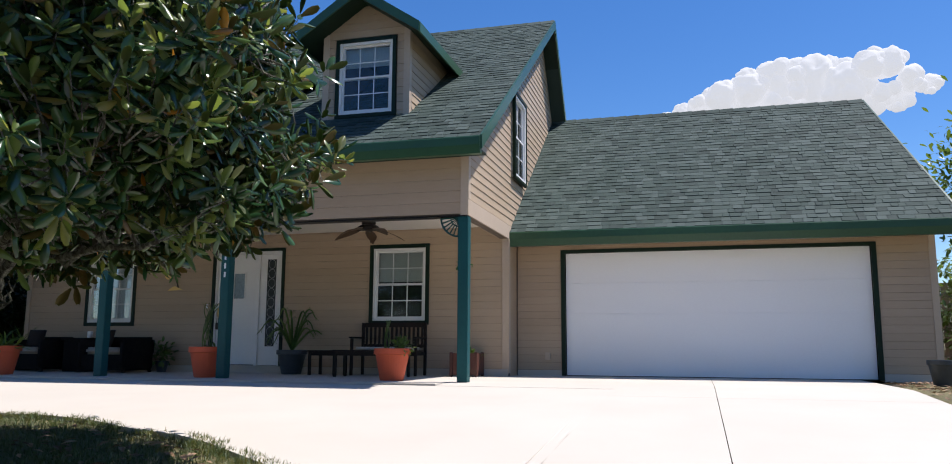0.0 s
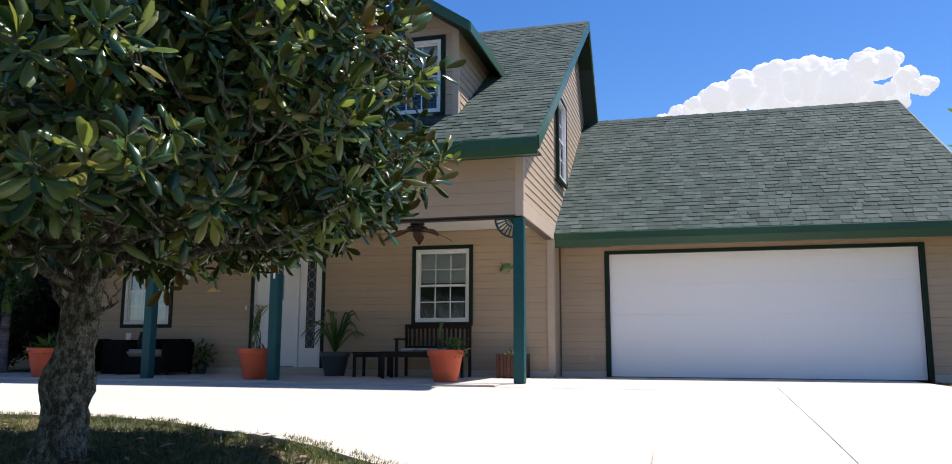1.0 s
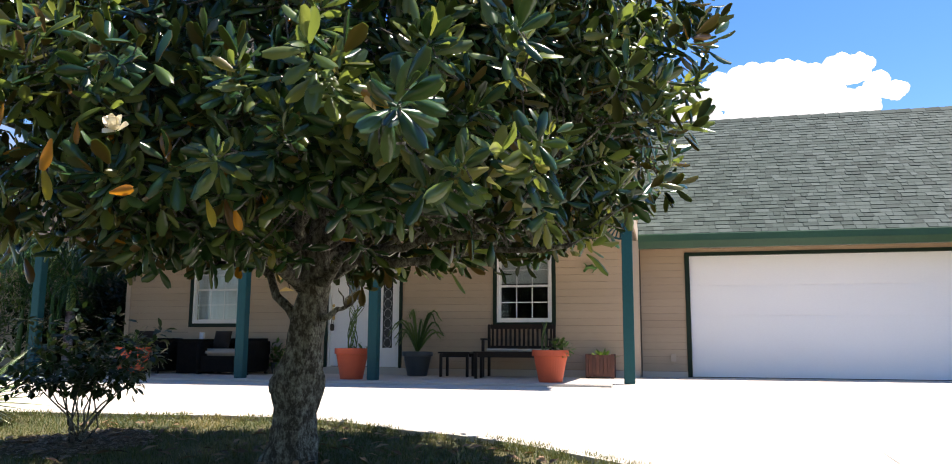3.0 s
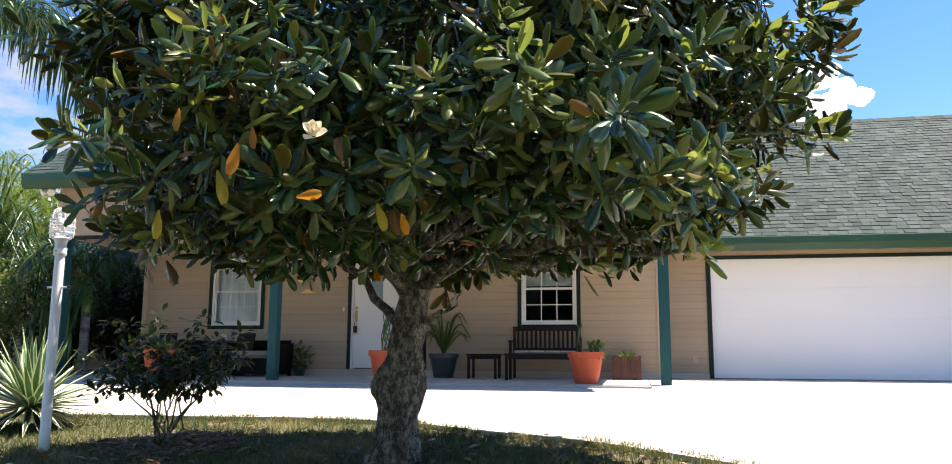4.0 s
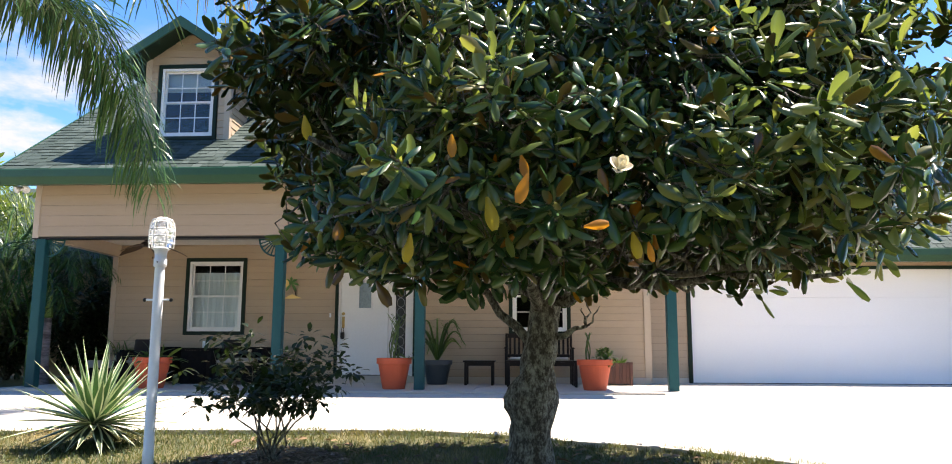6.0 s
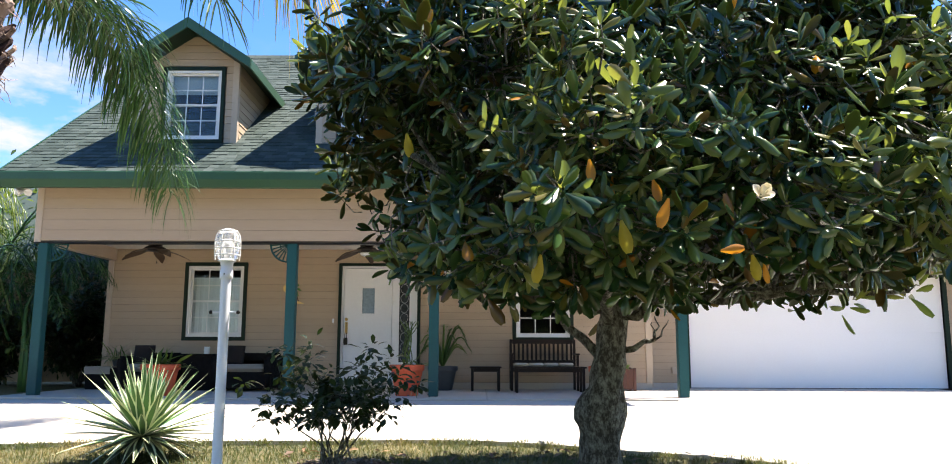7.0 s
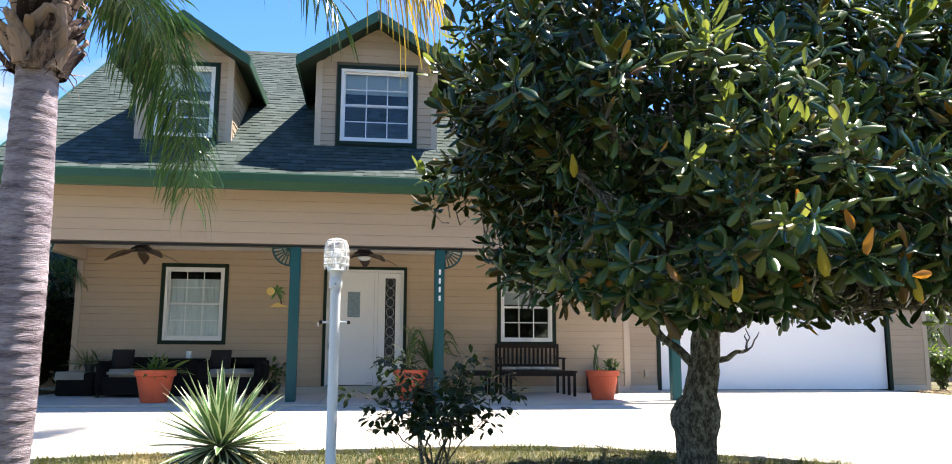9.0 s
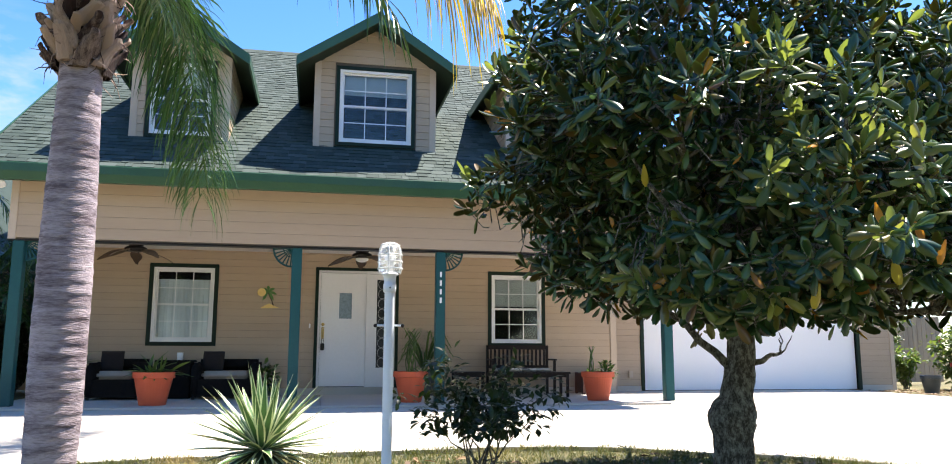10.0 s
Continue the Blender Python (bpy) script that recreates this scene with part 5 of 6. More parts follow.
    fr = part("frond", bm, M_DRYFROND if dry else M_PALMLEAF, palm, "yellowing frond" if dry else "drooping green frond")
    ob = mesh_part("frond_foliage", quick_mesh("frond_foliage", v, f), M_DRYFROND if dry else M_PALMLEAF, fr)
    ob["kind"] = "stuff"
    if dry:
        bm, v, f = frond(rib[-5:], 34, 0.85, rnd, 0.9, 0.03)
        bm.free()
        ob = mesh_part("golden_tip", quick_mesh("golden_tip", v, f), M_GOLDFROND, fr, "golden-yellow frond tip")
        ob["kind"] = "stuff"

# ---------------------------------------------------------------- lamp post
LX, LY, LZ = -7.545, 5.03, -0.262
lamp = thing("street_lamp", "white painted garden lamp post with caged clear glass globe", "lamp post")
bm = bmesh.new()
lathe(bm, [(0.043, -0.1), (0.043, 0.06), (0.0405, 0.07), (0.0395, 1.55), (0.039, 1.58)], 24)
part("pole", bm, M_LAMPPOST, lamp, smooth=True)
bm = bmesh.new()
lathe(bm, [(0.047, 1.5), (0.051, 1.505), (0.051, 1.565), (0.044, 1.57), (0.047, 1.6), (0.052, 1.632), (0.074, 1.645), (0.05, 1.655)], 28)
part("collar", bm, M_LAMPPOST, lamp, smooth=True)
for a in (0.5, 2.6, 4.7):
    bm = bmesh.new()
    lathe(bm, [(0.006, 0), (0.006, 0.01)], 8, (0.051 * math.cos(a), 0.051 * math.sin(a), 1.53))
    part("screw", bm, M_BLACK, lamp)
tube_bm = bmesh.new()
tube(tube_bm, [(-0.1, 0, 1.235), (0.1, 0, 1.235)], [0.009, 0.009], 8)
part("ladder_bar", tube_bm, M_LAMPPOST, lamp)
for sx in (-0.108, 0.108):
    bm = bmesh.new()
    bmesh.ops.create_uvsphere(bm, u_segments=10, v_segments=6, radius=0.016)
    bmesh.ops.translate(bm, verts=bm.verts, vec=(sx, 0, 1.235))
    part("bar_end", bm, M_BLACK, lamp, smooth=True)
m_globe, t_, p_ = blank("clear_ribbed_glass")
p_.inputs["Base Color"].default_value = (0.93, 0.95, 0.95, 1)
p_.inputs["Roughness"].default_value = 0.12
p_.inputs["Transmission Weight"].default_value = 0.75
p_.inputs["IOR"].default_value = 1.3
add_bump(t_, p_, noise_node(t_, 25.0, 2.0), 0.3, 0.02)
bm = bmesh.new()
lathe(bm, [(0.074, 1.655), (0.088, 1.69), (0.091, 1.80), (0.085, 1.84), (0.07, 1.868), (0.045, 1.885), (0.01, 1.89)], 28)
g = part("globe", bm, m_globe, lamp, "clear ribbed glass globe", smooth=True)
g.visible_shadow = False
for k in range(6):
    a = 6.28319 * k / 6 + 0.3
    c, s = math.cos(a), math.sin(a)
    bm = bmesh.new()
    tube(bm, [(c * r, s * r, z) for r, z in ((0.092, 1.65), (0.098, 1.70), (0.098, 1.80), (0.09, 1.85), (0.07, 1.885), (0.03, 1.9), (0.0, 1.902))], [0.0055] * 7, 6)
    part("guard_rib", bm, M_WHITE, lamp)
for r, z in ((0.098, 1.69), (0.099, 1.745), (0.098, 1.80), (0.075, 1.88)):
    bm = bmesh.new()
    tube(bm, [(r * math.cos(6.28319 * k / 20), r * math.sin(6.28319 * k / 20), z) for k in range(21)], [0.0055] * 21, 6)
    part("guard_ring", bm, M_WHITE, lamp)
bm = bmesh.new()
lathe(bm, [(0.018, 1.655), (0.02, 1.70), (0.035, 1.74), (0.038, 1.78), (0.02, 1.815)], 14)
part("bulb", bm, M_WHITE, lamp, smooth=True)
lamp.location = (LX, LY, LZ)


# ---------------------------------------------------------------- spiky yucca
def spiky(name, label, at, count, length, width, seed, low=-12, high=88):
    y = thing(name, label, "plant")
    r = np.random.default_rng(seed)
    for k in range(count):
        a = k * 2.39996
        el = radians(high + (low - high) * (k / count) ** 0.8 + r.normal(0, 3))
        l = length * r.uniform(0.85, 1.08) * ((1 + 0.14 * (1 - math.sin(el))) if k < count * 0.66 else 0.72)
        bm = bmesh.new()
        n = 6
        rows = []
        for i in range(n + 1):
            s = i / n
            w = width * 0.5 * (0.55 + 0.9 * s if s < 0.45 else (0.955 * (1 - s) / 0.55)) + 0.0008
            x = 0.03 + l * s * math.cos(el)
            z = 0.08 + l * s * math.sin(el) - 0.10 * l * s * s * math.cos(el)
            cup = w * 0.35
            rows.append([bm.verts.new((x - math.sin(el) * c, yy, z + math.cos(el) * c)) for yy, c in ((-w, cup), (-w * 0.62, cup * 0.5), (0, 0), (w * 0.62, cup * 0.5), (w, cup))])
        for p, q in zip(rows, rows[1:]):
            for j in range(4):
                f = bm.faces.new((p[j], q[j], q[j + 1], p[j + 1]))
                f.material_index = 1 if j in (0, 3) else 0
        bmesh.ops.rotate(bm, verts=bm.verts, matrix=Matrix.Rotation(a, 3, "Z"))
        # the lowest third of the leaves takes the darker green
        part("leaf", bm, [M_YUCCA if k < count * 0.66 else M_YUCCALOW, M_YUCCAEDGE], y, smooth=True)
    y.location = at
    return y


spiky("yucca", "variegated spiky yucca with pale leaf margins on the lawn", (-8.54, 6.03, -0.17), 96, 0.75, 0.085, 5, -30)


# ---------------------------------------------------------------- leafy shrubs
def shrub(name, label, at, stems, spread, height, leaves, leaf_l, leaf_w, material, seed, category="shrub", bare=0.35, flat=1.0, stem_r=0.012, flowers=None):
    """Thin stems that fan out from one root, with a loose uneven crown of leaves."""
    sh = thing(name, label, category)
    r = np.random.default_rng(seed)
    ends = []
    for k in range(stems):
        a = 6.28319 * k / stems + r.normal(0, 0.3)
        rad = spread * r.uniform(0.35, 1.0)
        e = np.array((math.cos(a) * rad, math.sin(a) * rad * flat, height * r.uniform(0.6, 1.0) * (1.1 - 0.35 * rad / spread)))
        pts = bent((r.normal(0, 0.03), r.normal(0, 0.03), -0.03), e, 6, spread * 0.05, r, 0.05)
        bm = bmesh.new()
        tube(bm, pts, [stem_r * (1 - 0.13 * q) for q in range(7)], 6)
        part("stem", bm, M_BARK, sh)
        for q in range(2, 7):
            for _ in range(3):
                s = pts[q] + r.normal(0, 1, 3) * (spread * 0.12, spread * 0.12, height * 0.09)
                if s[2] > height * bare:
                    ends.append(s)
    ends = np.array(ends)
    # small twigs to the ends are carried by the leaf clumps
    idx = r.integers(0, len(ends), leaves)
    d = r.normal(0, 1, (leaves, 3))
    d[:, 2] = d[:, 2] * 0.6 - 0.1
    d /= np.linalg.norm(d, axis=1, keepdims=True)
    pos = ends[idx] + d * r.uniform(0.0, 0.10, (leaves, 1)) * (spread / 0.6)
    pos[:, 2] = np.maximum(pos[:, 2], height * bare * 0.8)
    v, f = scatter(leaf_shape(1.0, leaf_w / leaf_l, 0.2, 0.2, 3), pos, frames_along(d, r), leaf_l * r.uniform(0.7, 1.2, leaves))
    ob = mesh_part("foliage", quick_mesh("foliage", v, f), material, sh, smooth=True)
    ob["kind"] = "stuff"
    if flowers:
        m, count = flowers
        for i in range(count):
            bm = bmesh.new()
            c = ends[r.integers(len(ends))] + (0, -0.12, 0.1)
            for j in range(5):
                a = 6.283 * j / 5
                vs = [bm.verts.new(Vector(c) + Vector(p)) for p in ((0, 0, 0), (0.05 * math.cos(a - 0.5), -0.02, 0.05 * math.sin(a - 0.5)), (0.075 * math.cos(a), -0.03, 0.075 * math.sin(a)), (0.05 * math.cos(a + 0.5), -0.02, 0.05 * math.sin(a + 0.5)))]
                bm.faces.new(vs)
            part("flower", bm, m, sh, "bright red flower")
    sh.location = at
    return sh


shrub("shrub", "dark-leaved young shrub in a mulch ring on the lawn", (-6.70, 5.42, -0.295), 13, 0.60, 1.08, 1450, 0.082, 0.046, M_SHRUB, 31, bare=0.38, stem_r=0.0095)


# ---------------------------------------------------------------- pots and their plants
def pot(at, r, h, material, label, name="plant_pot", group=""):
    p = thing(name, label, "plant pot", group)
    bm = bmesh.new()
    lathe(bm, [(r * 0.62, 0.0), (r * 0.64, 0.012), (r * 0.90, h * 0.80), (r * 0.91, h * 0.81), (r * 0.99, h * 0.815), (r, h * 0.83), (r * 1.0, h * 0.985), (r * 0.985, h), (r * 0.9, h), (r * 0.88, h * 0.97), (r * 0.85, h * 0.86)], 36)
    part("pot", bm, material, p, smooth=False)
    bm = bmesh.new()
    lathe(bm, [(r * 0.80, h * 0.8), (r * 0.855, h * 0.88), (r * 0.5, h * 0.91), (r * 0.05, h * 0.92)], 20)
    part("soil", bm, M_SOIL, p)
    p.location = at
    return p


def tuft(parent, base, count, length, width, material, seed, spread=1.0, droop=0.3, label="", name="foliage"):
    r = np.random.default_rng(seed)
    d = r.normal(0, 1, (count, 3)) * (spread, spread, 0.4)
    d[:, 2] = np.abs(d[:, 2]) + 0.55
    pos = np.array(base) + r.normal(0, 1, (count, 3)) * (0.06, 0.06, 0.015)
    v, f = scatter(leaf_shape(1.0, width / length, droop, 0.2, 4), pos, frames_along(d, r), length * r.uniform(0.55, 1.15, count))
    ob = mesh_part(name, quick_mesh(name, v, f), material, parent, label, smooth=True)
    ob["kind"] = "stuff"
    return ob


def bushy(parent, base, radius, count, leaf_l, leaf_w, material, seed, tall=0.8):
    r = np.random.default_rng(seed)
    p = r.normal(0, 0.5, (count, 3))
    p /= np.maximum(1.0, np.linalg.norm(p, axis=1, keepdims=True))
    pos = np.array(base) + p * (radius, radius, radius * tall) + (0, 0, radius * tall * 0.7)
    d = p + r.normal(0, 0.5, (count, 3)) + (0, 0, 0.2)
    v, f = scatter(leaf_shape(1.0, leaf_w / leaf_l, 0.2, 0.2, 3), pos, frames_along(d, r), leaf_l * r.uniform(0.7, 1.2, count))
    ob = mesh_part("foliage", quick_mesh("foliage", v, f), material, parent, smooth=True)
    ob["kind"] = "stuff"


def climbing_stems(parent, base, count, height, spread, seed):
    """Tall wavy succulent stems."""
    r = np.random.default_rng(seed)
    for k in range(count):
        a, w = r.uniform(0, 6.28), r.uniform(3, 6)
        pts = [(base[0] + spread * (0.3 * math.cos(a) + 0.7 * s * math.cos(a + w * s)), base[1] + spread * (0.3 * math.sin(a) + 0.7 * s * math.sin(a + w * s)), base[2] + height * s * r.uniform(0.97, 1.0)) for s in [j / 10 for j in range(11)]]
        bm = bmesh.new()
        tube(bm, pts, [0.0075] * 8 + [0.0065, 0.005, 0.003], 6)
        part("stem", bm, M_POTLEAF, parent, smooth=True)


TERRA = "terracotta pots on the porch"
p = pot((-10.37, 10.95, 0), 0.29, 0.47, M_TERRA, "orange terracotta pot with low leafy plant on the porch", group=TERRA)
tuft(p, (0, 0, 0.42), 60, 0.34, 0.05, M_POTLEAF, 41, 1.1, 0.5)
tuft(p, (0.02, 0, 0.42), 5, 0.34, 0.03, M_POTLEAF, 42, 0.2, 0.0, name="shoot")
p = pot((-6.63, 11.15, 0), 0.27, 0.47, M_TERRA, "orange terracotta pot with tall twining succulent by a post", group=TERRA)
climbing_stems(p, (0, 0, 0.42), 12, 0.74, 0.19, 43)
tuft(p, (0.12, 0, 0.42), 30, 0.2, 0.035, M_POTLEAF, 44, 1.0, 0.4)
p = pot((-3.55, 11.17, 0), 0.27, 0.46, M_TERRA, "orange terracotta pot with trailing leaves beside the bench", group=TERRA)
bushy(p, (0.15, -0.02, 0.40), 0.15, 170, 0.075, 0.045, M_POTLEAF, 45)
climbing_stems(p, (-0.10, 0.03, 0.42), 7, 0.46, 0.08, 46)
M_DARKPOT = surface("dark_glazed_pot", (0.045, 0.055, 0.06), (0.025, 0.03, 0.034), 0.4, 4, 50, 0.1)
p = pot((-6.16, 13.0, 0), 0.27, 0.42, M_DARKPOT, "dark glazed pot holding a small feather palm")
r_ = np.random.default_rng(47)
for k in range(16):
    a = k * 2.4
    rib = arch((0, 0, 0.42), (math.cos(a), math.sin(a)), 0.46 + 0.17 * (k % 3), 0.42 + 0.1 * (k % 4), 0.20 + 0.12 * (k % 2), 8)
    bm, v, f = frond(rib, 36, 0.15, r_, 0.3, 0.026)
    fr = part("frond", bm, M_POTLEAF, p)
    ob = mesh_part("frond_foliage", quick_mesh("frond_foliage", v, f), M_POTLEAF, fr)
    ob["kind"] = "stuff"
p = pot((-8.93, 13.15, 0), 0.13, 0.2, M_DARKPOT, "small dark pot with bright green leaves by the wall")
bushy(p, (0, 0, 0.18), 0.2, 130, 0.1, 0.06, M_POTLEAF, 48, 1.1)
p = pot((3.98, 12.6, -0.02), 0.2, 0.36, M_DARKPOT, "empty black plastic pot on the leaf-strewn bed")

# wooden planter box
pl = thing("planter_box", "square red-brown wooden planter with a small pale plant", "planter")
for sx, sy in ((-1, -1), (1, -1), (1, 1), (-1, 1)):
    part("corner_post", one_box(sx * 0.21 - 0.025, sx * 0.21 + 0.025, sy * 0.21 - 0.025, sy * 0.21 + 0.025, 0, 0.4, bevel=0.004), M_REDWOOD, pl)
for k in range(6):
    x = -0.182 + k * 0.0613
    for s in (-1, 1):
        part("slat", one_box(x, x + 0.057, s * 0.215 - 0.009, s * 0.215 + 0.009, 0.03, 0.385), M_REDWOOD, pl)
        part("slat", one_box(s * 0.215 - 0.009, s * 0.215 + 0.009, x, x + 0.057, 0.03, 0.385), M_REDWOOD, pl)
part("soil", one_box(-0.2, 0.2, -0.2, 0.2, 0.1, 0.33), M_SOIL, pl)
tuft(pl, (0.02, 0, 0.32), 32, 0.2, 0.06, M_POTLEAF, 49, 0.8, 0.2)
pl.location = (-2.98, 13.12, 0)

# ---------------------------------------------------------------- bench and tables
bench = thing("garden_bench", "dark wooden slat-back bench with pale cushion against the wall", "bench")
for x in (-0.6, 0.555):
    part("rear_leg", one_box(x, x + 0.045, 0.42, 0.47, 0, 0.9, bevel=0.005), M_DARKWOOD, bench)
    part("front_leg", one_box(x, x + 0.045, -0.06, -0.01, 0, 0.62, bevel=0.005), M_DARKWOOD, bench)
    part("armrest", one_box(x - 0.012, x + 0.057, -0.1, 0.44, 0.621, 0.65, bevel=0.006), M_DARKWOOD, bench)
    part("side_rail", one_box(x + 0.008, x + 0.036, -0.008, 0.418, 0.34, 0.4), M_DARKWOOD, bench)
part("top_rail", one_box(-0.553, 0.553, 0.43, 0.465, 0.82, 0.9, bevel=0.006), M_DARKWOOD, bench)
part("lower_rail", one_box(-0.553, 0.553, 0.43, 0.465, 0.47, 0.53, bevel=0.005), M_DARKWOOD, bench)
for k in range(14):
    x = -0.53 + k * 0.0795
    part("back_slat", one_box(x, x + 0.038, 0.438, 0.456, 0.531, 0.819), M_DARKWOOD, bench)
for k in range(5):
    y = -0.06 + k * 0.095
    part("seat_slat", one_box(-0.553, 0.553, y, y + 0.08, 0.402, 0.425, bevel=0.003), M_DARKWOOD, bench)
part("front_rail", one_box(-0.553, 0.553, -0.045, -0.02, 0.33, 0.4), M_DARKWOOD, bench)
bench.location = (-4.36, 12.85, 0)
cush = thing("bench_cushion", "thin pale striped cushion lying on the bench seat", "cushion")
for k in range(4):
    bm = one_box(-0.53 + k * 0.265, -0.275 + k * 0.265, -0.03, 0.4, 0.426, 0.48, bevel=0.022)
    part("pad", bm, M_BENCHPAD, cush, smooth=True)
cush.location = (-4.36, 12.85, 0.0)


def low_table(at, w, d, h, label):
    t = thing("low_table", label, "table", "dark tables by the bench")
    for k in range(5):
        x0 = -d / 2 + k * d / 5
        part("top_slat", one_box(-w / 2, w / 2, x0 + 0.004, x0 + d / 5 - 0.004, h - 0.028, h, bevel=0.003), M_DARKWOOD, t)
    for sx in (-1, 1):
        for sy in (-1, 1):
            x, y = sx * (w / 2 - 0.045), sy * (d / 2 - 0.045)
            part("leg", one_box(x - 0.022, x + 0.022, y - 0.022, y + 0.022, 0, h - 0.029, bevel=0.003), M_DARKWOOD, t)
    for sy in (-1, 1):
        part("apron", one_box(-w / 2 + 0.07, w / 2 - 0.07, sy * (d / 2 - 0.045) - 0.01, sy * (d / 2 - 0.045) + 0.01, h - 0.09, h - 0.029), M_DARKWOOD, t)
    t.location = at
    return t


low_table((-4.33, 12.27, 0), 1.2, 0.48, 0.43, "long dark wooden coffee table in front of the bench")
low_table((-5.4, 12.85, 0), 0.55, 0.5, 0.42, "small dark wooden side table beside the bench")


# ---------------------------------------------------------------- wicker seats
def wicker_chair(at, label, w=0.85):
    c = thing("armchair", label, "armchair", "wicker seats on the porch")
    h = w / 2
    part("base", one_box(-h + 0.02, h - 0.02, -0.38, 0.36, 0.04, 0.32, bevel=0.015), M_WICKER, c)
    for s in (-1, 1):
        part("arm", one_box(min(s * h, s * (h - 0.15)), max(s * h, s * (h - 0.15)), -0.4, 0.38, 0.04, 0.58, bevel=0.04), M_WICKER, c, smooth=True)
    part("back", one_box(-h, h, 0.26, 0.42, 0.3, 0.64, bevel=0.05), M_WICKER, c, smooth=True)
    part("seat_cushion", one_box(-h + 0.155, h - 0.155, -0.37, 0.27, 0.322, 0.45, bevel=0.04), M_CUSHION, c, "flat beige seat cushion", smooth=True)
    part("back_cushion", one_box(-h + 0.155, h - 0.155, 0.14, 0.27, 0.451, 0.61, bevel=0.045), M_WICKER, c, smooth=True)
    for sx in (-1, 1):
        for sy in (-0.36, 0.34):
            part("foot", one_box(sx * (h - 0.05) - 0.025, sx * (h - 0.05) + 0.025, sy - 0.025, sy + 0.025, 0, 0.04), M_BLACK, c)
    c.location = at
    return c


wicker_chair((-11.2, 12.62, 0), "dark wicker armchair with beige seat cushion under the window")
wicker_chair((-9.52, 12.62, 0), "wide dark wicker seat with beige cushion near the post", 1.05)
for x, y, a in ((-11.32, 12.6, 0.1), (-9.75, 12.6, -0.08)):
    pw = thing("throw_pillow", "square brown throw pillow leaning on the wicker seat", "pillow", "brown throw pillows")
    bm = bmesh.new()
    bmesh.ops.create_grid(bm, x_segments=8, y_segments=8, size=0.17)
    g = bmesh.ops.extrude_face_region(bm, geom=bm.faces[:])
    for v in bm.verts:
        s = 1 if v in g["geom"] else -1
        e = (1 - (v.co.x / 0.17) ** 2) * (1 - (v.co.y / 0.17) ** 2)
        v.co.z = s * (0.012 + 0.06 * max(0, e) ** 0.5)
    bmesh.ops.recalc_face_normals(bm, faces=bm.faces)
    bmesh.ops.rotate(bm, verts=bm.verts, matrix=Euler((radians(74), 0, a)).to_matrix())
    part("cover", bm, M_PILLOW, pw, smooth=True)
    pw.location = (x, y, 0.60)
tb = thing("side_table", "dark wicker side table between the porch seats", "table")
part("top", one_box(-0.3, 0.3, -0.25, 0.25, 0.58, 0.62, bevel=0.01), M_WICKER, tb)
part("body", one_box(-0.26, 0.26, -0.22, 0.22, 0.0, 0.579, bevel=0.01), M_WICKER, tb)
tb.location = (-10.36, 12.75, 0)
cup = thing("candle_jar", "white candle jar on the wicker table", "candle")
bm = bmesh.new()
lathe(bm, [(0.045, 0), (0.05, 0.01), (0.05, 0.12), (0.046, 0.125), (0.04, 0.12), (0.038, 0.03)], 20)
part("jar", bm, M_WHITE, cup, smooth=True)
cup.location = (-10.32, 12.85, 0.62)
ot = thing("footstool", "dark wicker footstool with a white cloth thrown over", "footstool")
part("body", one_box(-0.3, 0.3, -0.25, 0.25, 0, 0.38, bevel=0.015), M_WICKER, ot)
bm = one_box(-0.32, 0.15, -0.262, 0.262, 0.25, 0.395, bevel=0.015)
part("cloth", bm, M_CUSHION, ot, "white cloth")
ot.location = (-12.1, 13.0, 0)
p = pot((-11.98, 13.05, 0.396), 0.1, 0.12, M_DARKPOT, "small pot with spindly green plant on the footstool")
tuft(p, (0, 0, 0.1), 70, 0.42, 0.024, M_POTLEAF, 61, 0.9, 0.5)


# ---------------------------------------------------------------- ceiling fans
def ceiling_fan(at, turn, light):
    f = thing("ceiling_fan", "dark ceiling fan with leaf-shaped brown blades at rest" + (" and lamp" if light else ""), "ceiling fan", "porch ceiling fans")
    bm = bmesh.new()
    lathe(bm, [(0.075, 0.0), (0.082, -0.02), (0.06, -0.05), (0.03, -0.065), (0.03, -0.1), (0.07, -0.105), (0.11, -0.12), (0.115, -0.15), (0.1, -0.165), (0.13, -0.18), (0.165, -0.2), (0.17, -0.235), (0.15, -0.25), (0.08, -0.262), (0.03, -0.265)], 28)
    bmesh.ops.reverse_faces(bm, faces=bm.faces)
    part("motor_housing", bm, M_BLACK, f, smooth=True)
    for k in range(5):
        a = turn + 6.28319 * k / 5
        bm = bmesh.new()
        rows = []
        for i in range(13):
            s = i / 12
            w = 0.012 + 0.078 * max(0.0, math.sin(math.pi * min(1.0, 0.04 + 0.96 * s ** 0.85))) ** 1.1 * (1 + 0.05 * math.cos(9 * math.pi * s))
            x, z = 0.15 + 0.43 * s, -0.245 - 0.05 * s - 0.10 * s * s
            rows.append([bm.verts.new((x, y, z + dz + 0.22 * y)) for y, dz in ((-w, 0), (w, 0), (w, 0.009), (-w, 0.009))])
        for p, q in zip(rows, rows[1:]):
            for j in range(4):
                bm.faces.new((p[j], p[(j + 1) % 4], q[(j + 1) % 4], q[j]))
        bm.faces.new(rows[0])
        bm.faces.new(rows[-1][::-1])
        bmesh.ops.recalc_face_normals(bm, faces=bm.faces)
        bmesh.ops.rotate(bm, verts=bm.verts, matrix=Matrix.Rotation(a, 3, "Z"))
        b = part("blade", bm, M_FANBLADE, f)
        bm = one_box(0.09, 0.2, -0.016, 0.016, -0.258, -0.25)
